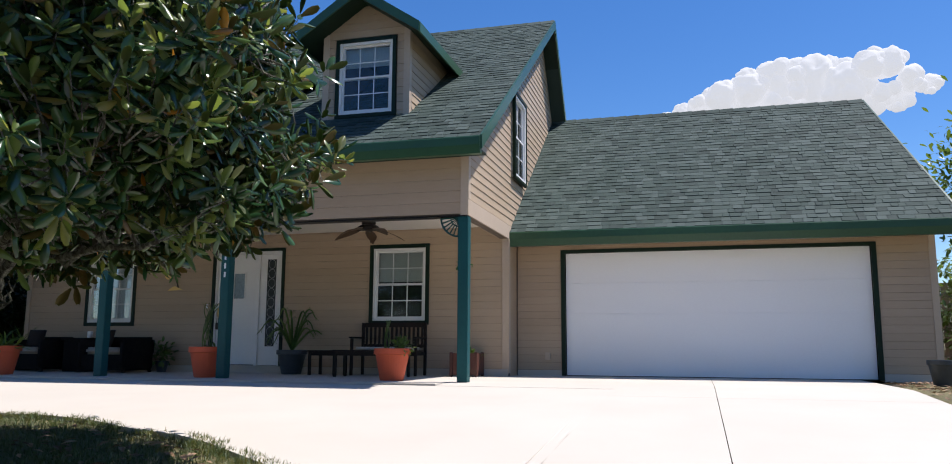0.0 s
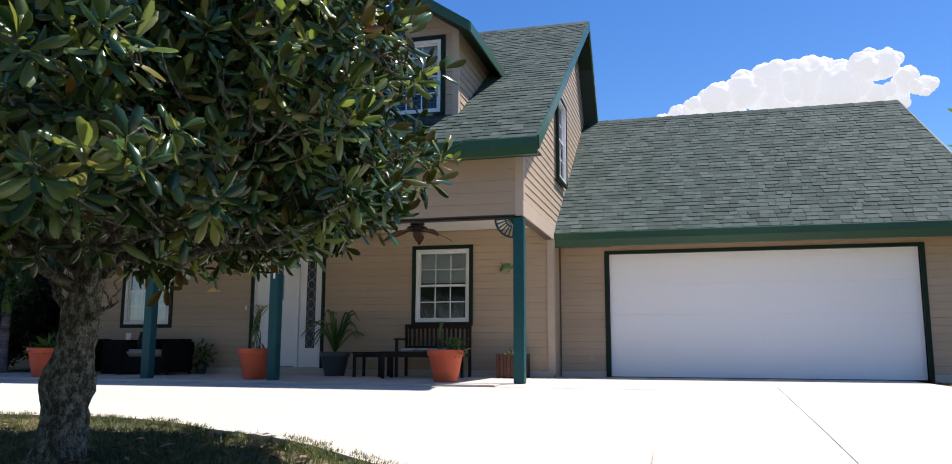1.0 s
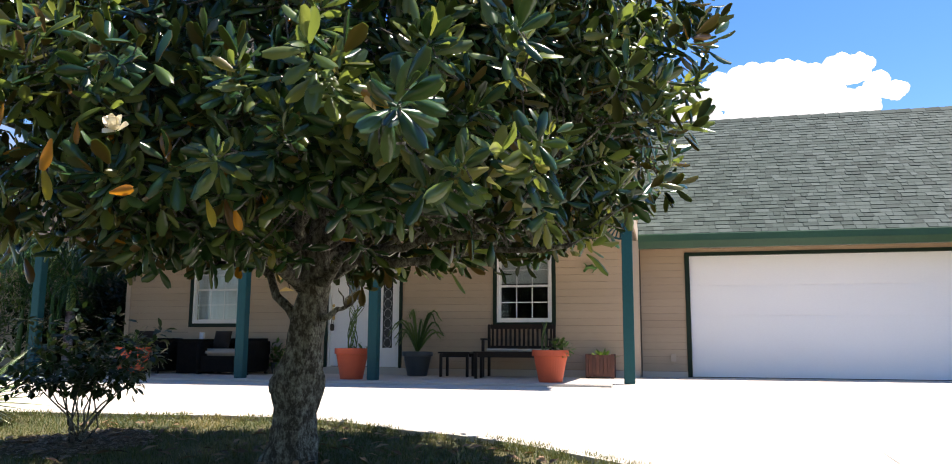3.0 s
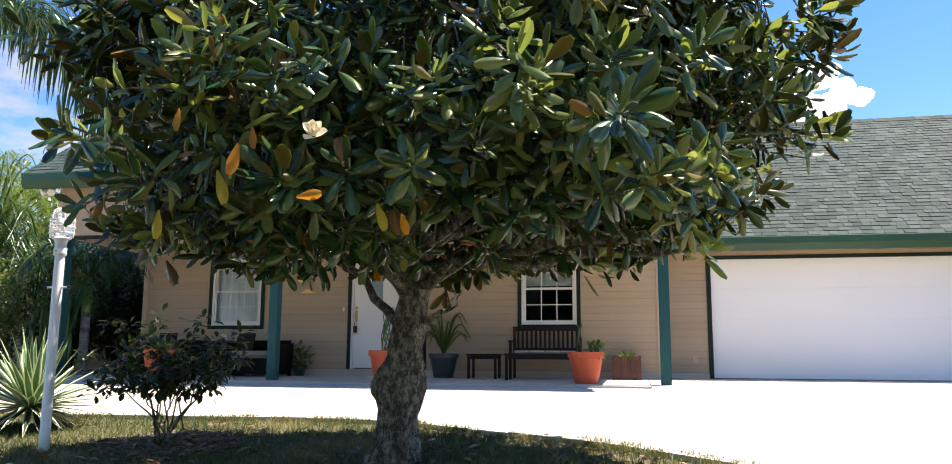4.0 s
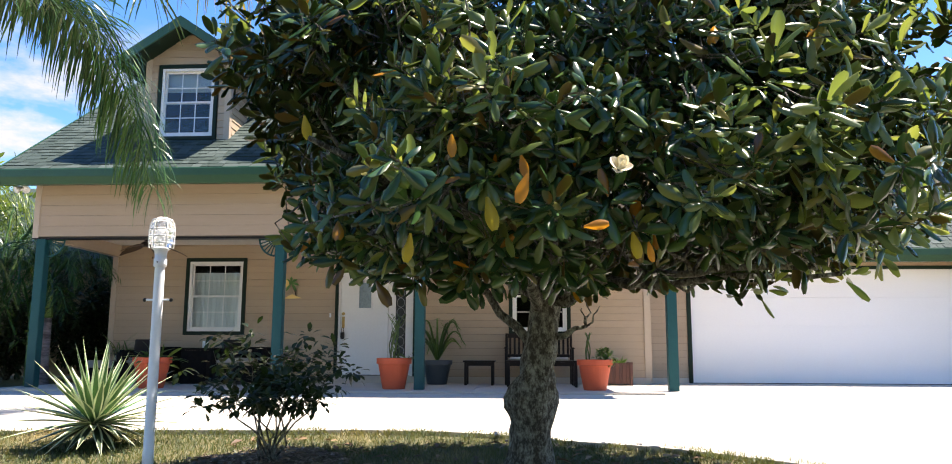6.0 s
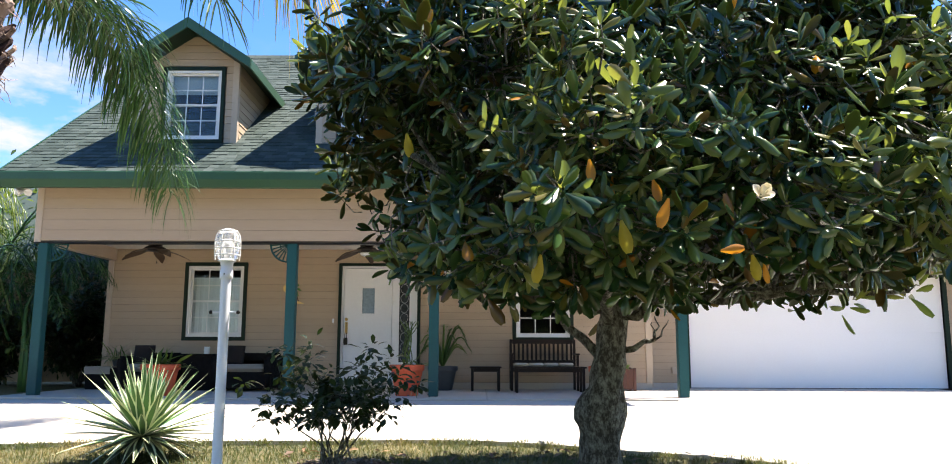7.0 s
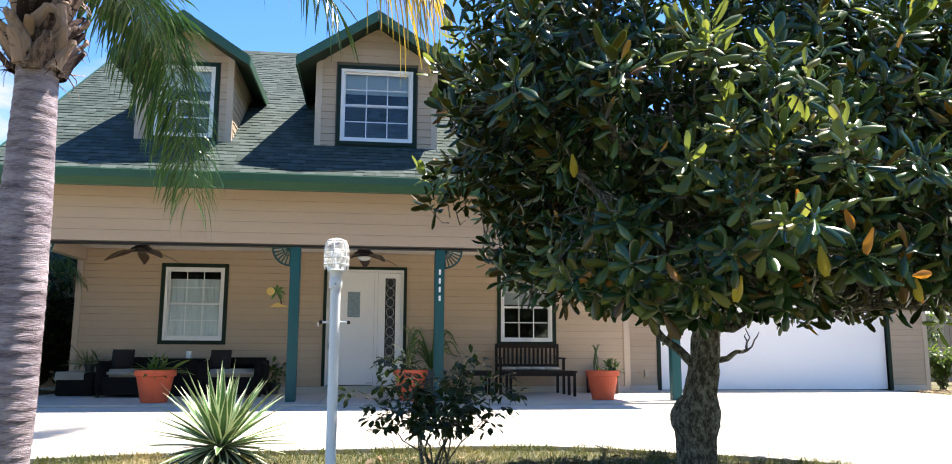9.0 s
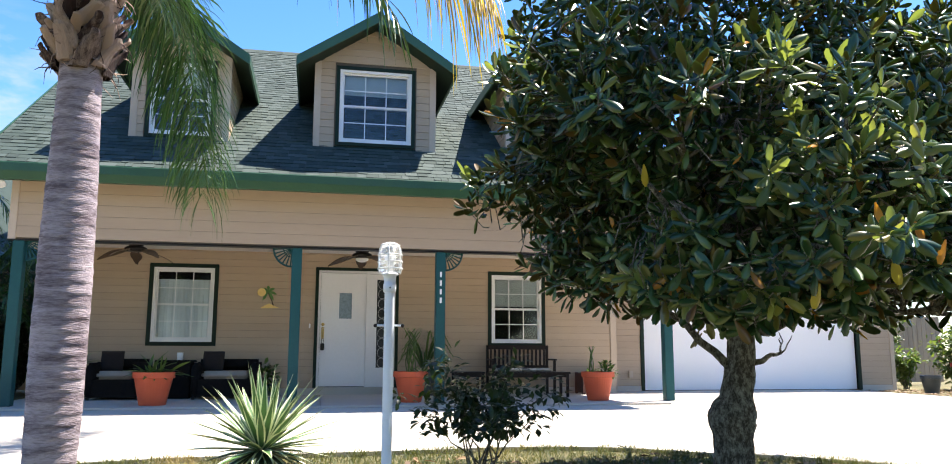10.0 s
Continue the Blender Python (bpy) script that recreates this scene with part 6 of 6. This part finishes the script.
        bmesh.ops.rotate(bm, verts=bm.verts, matrix=Matrix.Rotation(a, 3, "Z"))
        part("blade_iron", bm, M_BLACK, b)
    bm = bmesh.new()
    tube(bm, [(0.04, 0, -0.26), (0.04, 0, -0.42)], [0.002, 0.002], 4)
    lathe(bm, [(0.006, -0.46), (0.009, -0.44), (0.004, -0.42)], 8, (0.04, 0, 0))
    part("pull_chain", bm, M_BLACK, f)
    if light:
        bm = bmesh.new()
        lathe(bm, [(0.1, -0.264), (0.11, -0.275), (0.1, -0.3), (0.05, -0.325), (0.01, -0.33)], 20)
        bmesh.ops.recalc_face_normals(bm, faces=bm.faces)
        part("lamp_shade", bm, M_WHITE, f, "white glass bowl", smooth=True)
    f.location = at


ceiling_fan((-10.9, 11.75, CEIL), 0.49, False)
ceiling_fan((-7.39, 11.8, CEIL), 0.3, True)
ceiling_fan((-4.22, 11.75, CEIL), 0.6, False)

# ---------------------------------------------------------------- wall ornaments
M_YELLOW = surface("yellow_paint", (0.86, 0.66, 0.26), (0.74, 0.50, 0.14), 0.5, 8, 60, 0.1)
M_PAINTGREEN = surface("green_enamel", (0.10, 0.24, 0.05), (0.05, 0.13, 0.03), 0.4, 8, 60, 0.1)
orn = thing("wall_ornament", "painted metal palm tree and moon ornament on the porch wall", "wall ornament")
bm = bmesh.new()
lathe(bm, [(0.001, 0), (0.07, 0.0), (0.075, 0.004), (0.07, 0.008), (0.001, 0.008)], 24)
bmesh.ops.rotate(bm, verts=bm.verts, matrix=Euler((radians(90), 0, 0)).to_matrix())
bmesh.ops.translate(bm, verts=bm.verts, vec=(-0.115, -0.03, 0.10))
part("moon", bm, M_YELLOW, orn)
bm = bmesh.new()
tube(bm, [(0.1, 0, -0.16), (0.07, -0.005, -0.05), (0.02, -0.01, 0.05), (0.0, -0.012, 0.11)], [0.012, 0.01, 0.008, 0.007], 8)
part("trunk", bm, M_FANBLADE, orn)
for k in range(7):
    a = radians(-50 + 47 * k)
    v, f = leaf_shape(0.15, 0.05, 0.0, 0.1, 5)
    c, s = math.cos(a), math.sin(a)
    q = [(p[0] * c - p[1] * s, -0.02 - 0.002 * k, 0.11 + p[0] * s + p[1] * c - 1.6 * p[0] ** 2) for p in v]
    part("frond", extrude_poly(bmesh.new(), [q[i] for i in (0, 3, 6, 9, 12, 15, 17, 14, 11, 8, 5, 2)], (0, 0.002, 0)), M_PAINTGREEN, orn)
bm = bmesh.new()
extrude_poly(bm, [(-0.13, -0.012, -0.185), (0.2, -0.012, -0.175), (0.12, -0.012, -0.14), (0.02, -0.012, -0.10), (-0.06, -0.012, -0.135)], (0, 0.006, 0))
part("sand", bm, M_YELLOW, orn)
orn.location = (-8.96, YW - 0.022, 1.72)
gk = thing("lizard_ornament", "green painted metal lizard on the porch wall", "wall ornament")
bm = bmesh.new()
tube(bm, [(-0.13, 0, -0.05), (-0.07, 0, 0.02), (0.0, 0, 0.03), (0.07, 0, 0.0), (0.12, 0, 0.04), (0.17, 0, 0.03), (0.16, 0, -0.02)], [0.022, 0.03, 0.036, 0.03, 0.016, 0.01, 0.004], 8)
for x, z in ((-0.07, 0.02), (0.06, 0.0)):
    for s in (-1, 1):
        tube(bm, [(x, 0, z), (x - 0.03, -0.004, z + s * 0.06), (x - 0.06, 0, z + s * 0.075)], [0.012, 0.009, 0.006], 6)
part("body", bm, M_PAINTGREEN, gk, smooth=True)
gk.location = (-3.14, YW - 0.03, 1.87)

# ---------------------------------------------------------------- magnolia blossom
fl = new("blossom")
fl.parent = magnolia
fl["label"] = "large cream magnolia blossom"
fl.matrix_basis = Matrix.Translation((-4.19, 2.44, 1.40)) @ Euler((radians(55), 0, radians(12))).to_matrix().to_4x4() @ Matrix.Scale(0.8, 4)
for k in range(9):
    v, f = leaf_shape(0.085 + 0.008 * (k % 3), 0.07, -0.25, 0.5, 6)
    ob = mesh_part("petal", quick_mesh("petal", v, f), M_CREAM, fl, smooth=True)
    ob.matrix_basis = Euler((0, radians(-12 - 26 * (k % 3)), k * 0.7)).to_matrix().to_4x4()
bm = bmesh.new()
lathe(bm, [(0.008, -0.03), (0.012, 0.0), (0.011, 0.03), (0.003, 0.045)], 10)
part("stalk", bm, M_POTLEAF, fl, smooth=True)

# ---------------------------------------------------------------- plants beside and behind the house
shrub("garden_shrub", "tall tangled green shrub beside the porch", (-14.3, 11.6, -0.02), 16, 1.1, 2.1, 2600, 0.12, 0.05, M_BUSHY, 71, bare=0.1, stem_r=0.02)
shrub("garden_shrub", "tall tangled green shrub beside the porch", (-16.2, 9.4, -0.05), 16, 1.3, 1.7, 2600, 0.12, 0.05, M_BUSHY, 72, bare=0.1, stem_r=0.02)
shrub("garden_shrub", "dark thicket of shrubs against the set-back wall", (-13.5, 14.7, 0), 22, 1.0, 2.5, 6500, 0.13, 0.06, M_SHRUB, 73, bare=0.1, stem_r=0.02)
shrub("garden_shrub", "loose pale green shrub beyond the porch", (-17.8, 13.5, 0), 16, 1.5, 2.9, 2800, 0.14, 0.05, M_BUSHY, 74, bare=0.15, stem_r=0.02)


def cane_palm(at, fronds, height, reach, seed, label, leaf=None):
    """A clump of feather palms on thin canes."""
    c = thing("cane_palm", label, "palm tree")
    r = np.random.default_rng(seed)
    for k in range(fronds):
        a = k * 2.4 + r.normal(0, 0.2)
        z = height * r.uniform(0.35, 0.7)
        o = (0.18 * math.cos(a * 1.7), 0.18 * math.sin(a * 1.7))
        if k % 3 == 0:
            bm = bmesh.new()
            tube(bm, [(o[0], o[1], -0.05), (o[0], o[1], z * 0.5), (o[0] * 0.9, o[1] * 0.9, z)], [0.04, 0.035, 0.03], 8)
            part("cane", bm, M_YUCCA, c, "green ringed cane", smooth=True)
        bm, v, f = frond(arch((o[0], o[1], z), (math.cos(a), math.sin(a)), height * 0.55, reach * r.uniform(0.8, 1.1), height * 0.3, 10), 48, 0.5, r, 0.5)
        fr = part("frond", bm, leaf or M_PALMLEAF, c)
        ob = mesh_part("frond_foliage", quick_mesh("frond_foliage", v, f), leaf or M_PALMLEAF, fr)
        ob["kind"] = "stuff"
    c.location = at


shrub("garden_shrub", "dark thicket of shrubs against the set-back wall", (-15.4, 15.0, 0), 20, 1.2, 2.7, 5000, 0.14, 0.06, M_SHRUB, 78, bare=0.05, stem_r=0.02)
cane_palm((-14.9, 13.6, 0), 20, 3.1, 1.6, 81, "clump of green cane palms beside the porch")
cane_palm((-18.2, 11.2, 0), 20, 3.6, 1.8, 82, "clump of green cane palms further along the garden")
cane_palm((-13.55, 12.7, 0), 9, 2.1, 0.8, 83, "slender cane palm close to the porch post")


def far_tree(at, height, radius, seed, label, leaves=5200, leaf=0.2):
    t = thing("tree", label, "tree")
    r = np.random.default_rng(seed)
    bm = bmesh.new()
    pts = bent((0, 0, -0.1), (0.2, 0, height * 0.55), 6, 0.08, r)
    tube(bm, pts, [0.18 - 0.015 * k for k in range(7)], 10)
    part("trunk", bm, M_BARK, t, smooth=True)
    clumps = []
    for k in range(26):
        d = r.normal(0, 1, 3)
        d /= np.linalg.norm(d)
        c = np.array((0, 0, height * 0.62)) + d * (radius, radius, height * 0.34) * r.uniform(0.45, 0.95)
        clumps.append(c)
        bm = bmesh.new()
        tube(bm, bent(pts[-1 - (k % 3)], c, 4, 0.1, r), [0.06, 0.045, 0.03, 0.02, 0.01], 6)
        part("limb", bm, M_BARK, t)
    clumps = np.array(clumps)
    i = r.integers(0, len(clumps), leaves)
    p = r.normal(0, 0.42, (leaves, 3)) * radius * 0.55
    d = p + r.normal(0, 0.4, (leaves, 3))
    v, f = scatter(leaf_shape(1.0, 0.45, 0.1, 0.2, 3), clumps[i] + p, frames_along(d, r), leaf * r.uniform(0.6, 1.2, leaves))
    ob = mesh_part("crown", quick_mesh("crown", v, f), M_BUSHY, t, smooth=True)
    ob["kind"] = "stuff"
    t.location = at


far_tree((8.6, 23.0, 0), 7.2, 2.0, 91, "leafy green tree behind the garage")
# brighter than the other palm leaflets: the sun on these clumps is in the colour
M_SUNLITARECA = leaf_material("areca_leaflet", [(0.0, (0.04, 0.09, 0.018)), (0.5, (0.10, 0.18, 0.035)), (1.0, (0.22, 0.28, 0.06))], 0.34, 0.34, (0.42, 0.55, 0.06))
cane_palm((-16.3, 13.4, 0), 38, 4.0, 1.9, 84, "sunlit clump of arching areca palms beside the house", M_SUNLITARECA)
cane_palm((-18.9, 15.6, 0), 34, 4.6, 2.1, 85, "sunlit clump of arching areca palms beside the house", M_SUNLITARECA)
cane_palm((-15.4, 11.2, 0), 20, 2.5, 1.2, 86, "low areca palm in the side garden", M_SUNLITARECA)
far_tree((-18.2, 17.6, 0), 5.0, 2.3, 93, "low leafy tree in the side garden", 4200, 0.2)

# small palm with a lime-green crownshaft behind the porch's corner post
cp = thing("palm_tree", "small palm with lime-green crownshaft beside the porch", "palm tree")
bm = bmesh.new()
lathe(bm, [(0.13, -0.05), (0.10, 0.06), (0.088, 0.5), (0.084, 1.16)], 18)
part("trunk", bm, M_PALMTRUNK, cp, smooth=True)
bm = bmesh.new()
lathe(bm, [(0.084, 1.165), (0.092, 1.2), (0.085, 1.4), (0.06, 1.75), (0.045, 1.9)], 18)
part("crownshaft", bm, surface("lime_crownshaft", (0.22, 0.34, 0.05), (0.14, 0.24, 0.04), 0.4, 5, 40, 0.05), cp, "smooth lime-green crownshaft", smooth=True)
r_ = np.random.default_rng(87)
for k in range(9):
    a = k * 2.4
    bm, v, f = frond(arch((0, 0, 1.85), (math.cos(a), math.sin(a)), 0.9, 1.2, 0.75, 10), 44, 0.42, r_, 0.5)
    fr = part("frond", bm, M_PALMLEAF, cp)
    ob = mesh_part("frond_foliage", quick_mesh("frond_foliage", v, f), M_PALMLEAF, fr)
    ob["kind"] = "stuff"
cp.location = (-13.43, 13.07, 0)

# neighbour's house far off
nb = thing("neighbour_house", "distant cream house with a red hip roof", "house")
part("wall", one_box(-7, 5, -4, 4, 0, 3.9), surface("cream_render", (0.62, 0.56, 0.46), None, 0.8, 1, 20, 0.1), nb)
bm = bmesh.new()
low = [bm.verts.new(p) for p in ((-7.6, -4.6, 3.9), (5.6, -4.6, 3.9), (5.6, 4.6, 3.9), (-7.6, 4.6, 3.9))]
top = [bm.verts.new(p) for p in ((-3.2, 0, 6.7), (1.2, 0, 6.7))]
for f in ((low[0], low[1], top[1], top[0]), (low[1], low[2], top[1]), (low[2], low[3], top[0], top[1]), (low[3], low[0], top[0]), (low[3], low[2], low[1], low[0])):
    bm.faces.new(f)
bmesh.ops.recalc_face_normals(bm, faces=bm.faces)
part("roof", bm, surface("red_roof_tile", (0.40, 0.13, 0.08), (0.28, 0.09, 0.06), 0.8, 2, 12, 0.3), nb, "red tiled roof")
for x in (-4.5, -0.5, 3.0):
    part("window", one_box(x - 0.6, x + 0.6, -4.03, -3.99, 1.3, 2.7), M_ROOM, nb)
nb.location = (-43.0, 42.0, 0)

# twin flood light under the eave
fl2 = thing("flood_light", "white twin flood light under the eave corner", "light fixture")
bm = bmesh.new()
lathe(bm, [(0.05, 0.09), (0.055, 0.07), (0.03, 0.05), (0.02, 0.0)], 16)
part("mount", bm, M_WHITE, fl2, smooth=True)
for s in (-1, 1):
    bm = bmesh.new()
    lathe(bm, [(0.03, -0.06), (0.035, -0.04), (0.055, 0.02), (0.06, 0.06), (0.05, 0.065), (0.02, 0.055)], 16)
    bmesh.ops.rotate(bm, verts=bm.verts, matrix=Euler((radians(115), 0, radians(s * 35))).to_matrix())
    bmesh.ops.translate(bm, verts=bm.verts, vec=(s * 0.06, -0.03, -0.04))
    part("lamp_head", bm, M_WHITE, fl2, smooth=True)
fl2.location = (-12.64, 10.88, 3.17)
far_tree((-24.0, 24.0, 0), 5.2, 2.6, 92, "leafy green tree beyond the side garden")
# unseen tree row, added to hold back skylight and darken the window reflections
for k, (x, y, h) in enumerate(((-22, -12, 8), (-14.5, -14, 9.5), (-7, -13, 8.5), (0.5, -14.5, 9.5), (8, -13, 8.5), (15.5, -12, 9))):
    far_tree((x, y, -0.6), h, 3.7, 110 + k, "leafy tree on the far side of the street", 3000, 0.5)
shrub("garden_shrub", "green shrub beside the garage corner", (5.6, 16.5, 0), 14, 0.9, 2.6, 2000, 0.13, 0.06, M_BUSHY, 75, bare=0.1, stem_r=0.02)
M_RED = surface("red_petal", (0.65, 0.03, 0.03), (0.45, 0.02, 0.03), 0.5, 10, 60, 0.1)
shrub("hibiscus", "bushy hibiscus with a few red flowers by the fence", (6.3, 14.4, 0), 14, 0.8, 1.5, 1700, 0.12, 0.07, M_BUSHY, 76, bare=0.06, stem_r=0.015, flowers=(M_RED, 6))
shrub("croton", "low yellow-green shrub at the garage corner", (5.05, 14.6, 0), 10, 0.36, 1.1, 700, 0.12, 0.06, M_POTLEAF, 77, bare=0.1)
fence = thing("fence", "weathered tan board fence behind the shrubs", "fence")
M_FENCE = surface("weathered_board", (0.42, 0.33, 0.24), (0.28, 0.22, 0.17), 0.8, 3, 40, 0.3, 0.5, stretch=(4, 4, 0.6))
bm_board = one_box(-0.068, 0.068, -0.01, 0.01, 0.03, 1.75, bevel=0.004)
me_board = bpy.data.meshes.new("board")
bm_board.to_mesh(me_board)
bm_board.free()
for k in range(26):
    ob = mesh_part("board", me_board, M_FENCE, fence)
    ob.location = (4.75 + 0.142 * k, 17.2, 0)
for z in (0.35, 1.4):
    part("rail", one_box(4.6, 8.5, 17.215, 17.255, z, z + 0.09), M_FENCE, fence)

# ---------------------------------------------------------------- lawn blades, mulch and fallen leaves
rng = np.random.default_rng(5)


def scattered_ground(count, region, keep=None):
    out = []
    while len(out) < count:
        x, y = rng.uniform(region[0], region[1]), rng.uniform(region[2], region[3])
        if keep is None or keep(x, y):
            out.append((x, y, ground_z(y) - 0.045))
    return np.array(out)


def on_lawn(x, y):
    return y < lawn_edge(x) + 0.02 + 0.05 * noise.noise(Vector((x * 3, y * 3, 0))) and math.hypot(x + 6.70, y - 5.42) > 0.58


blade = (np.array([(0, -0.5, 0), (0, 0.5, 0), (0.55, 0.35, 0.0), (0.55, -0.35, 0.0), (1.0, 0, -0.12)]), np.array([(0, 1, 2, 3), (3, 2, 4, 4)]))
pos = scattered_ground(62000, (-11.2, -0.5, 3.4, 7.2), on_lawn)
edge = scattered_ground(11000, (-11.2, -0.5, 3.4, 7.3), lambda x, y: abs(y - lawn_edge(x) + 0.02 - 0.05 * noise.noise(Vector((x * 2.3, 0, 0))) - 0.03 * noise.noise(Vector((x * 9, 0, 3)))) < (0.07 if x < -3.4 else 0.16))
edge = edge[[noise.noise(Vector((p[0] * 5, p[1] * 5, 7))) + 0.5 * noise.noise(Vector((p[0] * 17, p[1] * 17, 2))) > -0.05 for p in edge]]
edge[:, 2] += 0.025
pos = np.concatenate([pos, edge])
pos = np.concatenate([pos, scattered_ground(30000, (-14.0, -0.5, -4.0, 3.4), on_lawn)])
d = rng.normal(0, 0.55, (len(pos), 3))
d[:, 2] = np.abs(d[:, 2]) + 0.45
fr = frames_along(d, rng)
v, f = blade
sizes = rng.uniform(0.03, 0.075, len(pos))
vv = v.copy()
vv[:, 1] *= 0.11
out = np.einsum("nij,ki->nkj", fr, vv) * sizes[:, None, None] + pos[:, None, :]
base = (np.arange(len(pos)) * 5)[:, None]
faces = [tuple(q) for q in (base + np.array([0, 1, 2, 3])).tolist()] + [tuple(q) for q in (base + np.array([3, 2, 4])).tolist()]
grass = mesh_part("grass", quick_mesh("grass", out.reshape(-1, 3), faces), M_GRASS)
tagged(grass, "short patchy green and straw-coloured grass on the lawn", "grass", kind="stuff")


def flakes(name, label, category, count, region, keep, size, material, lift=0.01, aspect=0.4):
    pos = scattered_ground(count, region, keep)
    pos[:, 2] += lift + rng.uniform(0, 0.02, count)
    d = rng.normal(0, 1, (count, 3)) * (1, 1, 0.06)
    v, f = scatter(leaf_shape(1.0, aspect, 0.15, 0.3, 2), pos, frames_along(d, rng), size * rng.uniform(0.5, 1.2, count))
    tagged(mesh_part(name, quick_mesh(name, v, f), material), label, category, kind="stuff")


flakes("mulch", "brown mulch chips in a ring round the shrub", "mulch", 2600, (-7.4, -6.0, 4.7, 6.15), lambda x, y: math.hypot(x + 6.70, y - 5.42) < 0.62 + 0.06 * math.sin(5 * x + 7 * y), 0.06, M_MULCH, 0.015, 0.35)
flakes("fallen_leaves", "dry brown leaves lying on the lawn", "fallen leaves", 420, (-7.5, -2.2, 3.6, 6.4), lambda x, y: y < lawn_edge(x) - 0.25, 0.12, M_LITTER, 0.035)
flakes("leaf_litter", "dry leaf litter on the bed beside the driveway", "leaf litter", 2600, (3.36, 7.5, 8.0, 14.0), None, 0.09, M_LITTER, 0.03)

# ---------------------------------------------------------------- cumulus cloud far off
m_cloud, t_, p_ = blank("cloud_white")
p_.inputs["Base Color"].default_value = (0.22, 0.22, 0.22, 1)
p_.inputs["Roughness"].default_value = 1.0
p_.inputs["Specular IOR Level"].default_value = 0.0
p_.inputs["Emission Color"].default_value = (0.93, 0.96, 1.0, 1)
p_.inputs["Emission Strength"].default_value = 0.47
cloud = bmesh.new()
PUFFS = [(-1.6, 16.1, 0.55), (-0.3, 16.4, 0.8), (0.9, 16.6, 1.1), (2.3, 17.4, 1.3), (4.2, 17.6, 1.5), (6.2, 17.7, 1.9), (8.4, 17.9, 1.9), (10.3, 17.2, 1.8), (11.9, 18.3, 1.2), (13.1, 18.2, 1.2), (14.2, 17.2, 1.0), (15.3, 16.6, 0.8), (13.5, 16.1, 1.1), (11.6, 16.2, 1.6), (8.6, 16.2, 1.8), (5.8, 16.1, 1.6), (3.2, 16.0, 1.4)]
r_ = random.Random(9)
DIST = 2600
puffs = list(PUFFS)
for az, el, rad in PUFFS:
    for _ in range(7):
        a = r_.uniform(0, 6.283)
        puffs.append((az + rad * 0.62 * math.cos(a), el + rad * 0.55 * math.sin(a), rad * r_.uniform(0.32, 0.6)))
for az, el, rad in puffs:
    az, el = radians(az), radians(el)
    c = Vector((math.sin(az) * math.cos(el), math.cos(az) * math.cos(el), math.sin(el))) * (DIST + r_.uniform(-40, 40))
    g = bmesh.ops.create_icosphere(cloud, subdivisions=4, radius=DIST * radians(rad) * 0.85)
    for v in g["verts"]:
        q = v.co + c
        v.co *= 0.92 + 0.24 * noise.noise(q * 0.02) + 0.13 * noise.noise(q * 0.05) + 0.06 * noise.noise(q * 0.12) + 0.03 * noise.noise(q * 0.3)
        v.co += c
ob = part("cloud", cloud, m_cloud, None, smooth=True)
tagged(ob, "bright white cumulus cloud in the far sky", "cloud", kind="structure")

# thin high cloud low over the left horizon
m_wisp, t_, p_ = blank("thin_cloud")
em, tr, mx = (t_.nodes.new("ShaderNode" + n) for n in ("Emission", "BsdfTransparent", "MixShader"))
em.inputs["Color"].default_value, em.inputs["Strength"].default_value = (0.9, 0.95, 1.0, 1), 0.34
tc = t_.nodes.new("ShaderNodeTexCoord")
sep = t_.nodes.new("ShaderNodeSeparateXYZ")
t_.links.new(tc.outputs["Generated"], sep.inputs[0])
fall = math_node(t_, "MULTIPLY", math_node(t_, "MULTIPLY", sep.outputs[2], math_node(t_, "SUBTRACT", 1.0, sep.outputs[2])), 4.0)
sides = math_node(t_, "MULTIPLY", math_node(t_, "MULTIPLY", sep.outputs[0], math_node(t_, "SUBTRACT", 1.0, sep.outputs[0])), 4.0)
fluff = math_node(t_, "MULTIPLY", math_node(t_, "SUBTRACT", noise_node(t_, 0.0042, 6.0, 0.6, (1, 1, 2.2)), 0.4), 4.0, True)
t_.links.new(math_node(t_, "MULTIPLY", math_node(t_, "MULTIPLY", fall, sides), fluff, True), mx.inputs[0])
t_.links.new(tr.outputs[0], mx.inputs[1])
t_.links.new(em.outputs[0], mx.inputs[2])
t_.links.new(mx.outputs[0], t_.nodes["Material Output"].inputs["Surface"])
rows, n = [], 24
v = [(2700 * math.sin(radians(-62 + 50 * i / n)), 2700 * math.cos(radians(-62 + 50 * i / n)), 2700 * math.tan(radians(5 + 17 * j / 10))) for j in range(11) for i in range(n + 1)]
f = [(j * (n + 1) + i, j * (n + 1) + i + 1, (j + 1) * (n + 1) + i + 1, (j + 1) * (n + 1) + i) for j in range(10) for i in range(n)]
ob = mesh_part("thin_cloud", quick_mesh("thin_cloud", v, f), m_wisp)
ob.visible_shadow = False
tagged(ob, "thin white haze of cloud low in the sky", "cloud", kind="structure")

# ---------------------------------------------------------------- shingle pieces
shingles(main_roof, slope_frame(EAVE_Y, EAVE_Z, SLOPE), SL, lambda v: (ROOF_X0, ROOF_X1), lambda x, v: v < 0.62, 3)
shingles(garage_roof, slope_frame(GE_Y, GE_Z, GSLOPE), GSL, lambda v: (GX0, GXE + (GXR - GXE) * v / GSL), lambda x, v: False, 5)

house_base = Vector((-4.0, 15.5, 0.0))
for ob in house.children:
    ob.location = ob.location - house_base
house.location = house_base
for root, base in ((magnolia, Vector(TREE.tolist())), (palm, PALM)):
    for ob in root.children:
        ob.location = ob.location - base
    root.location = base
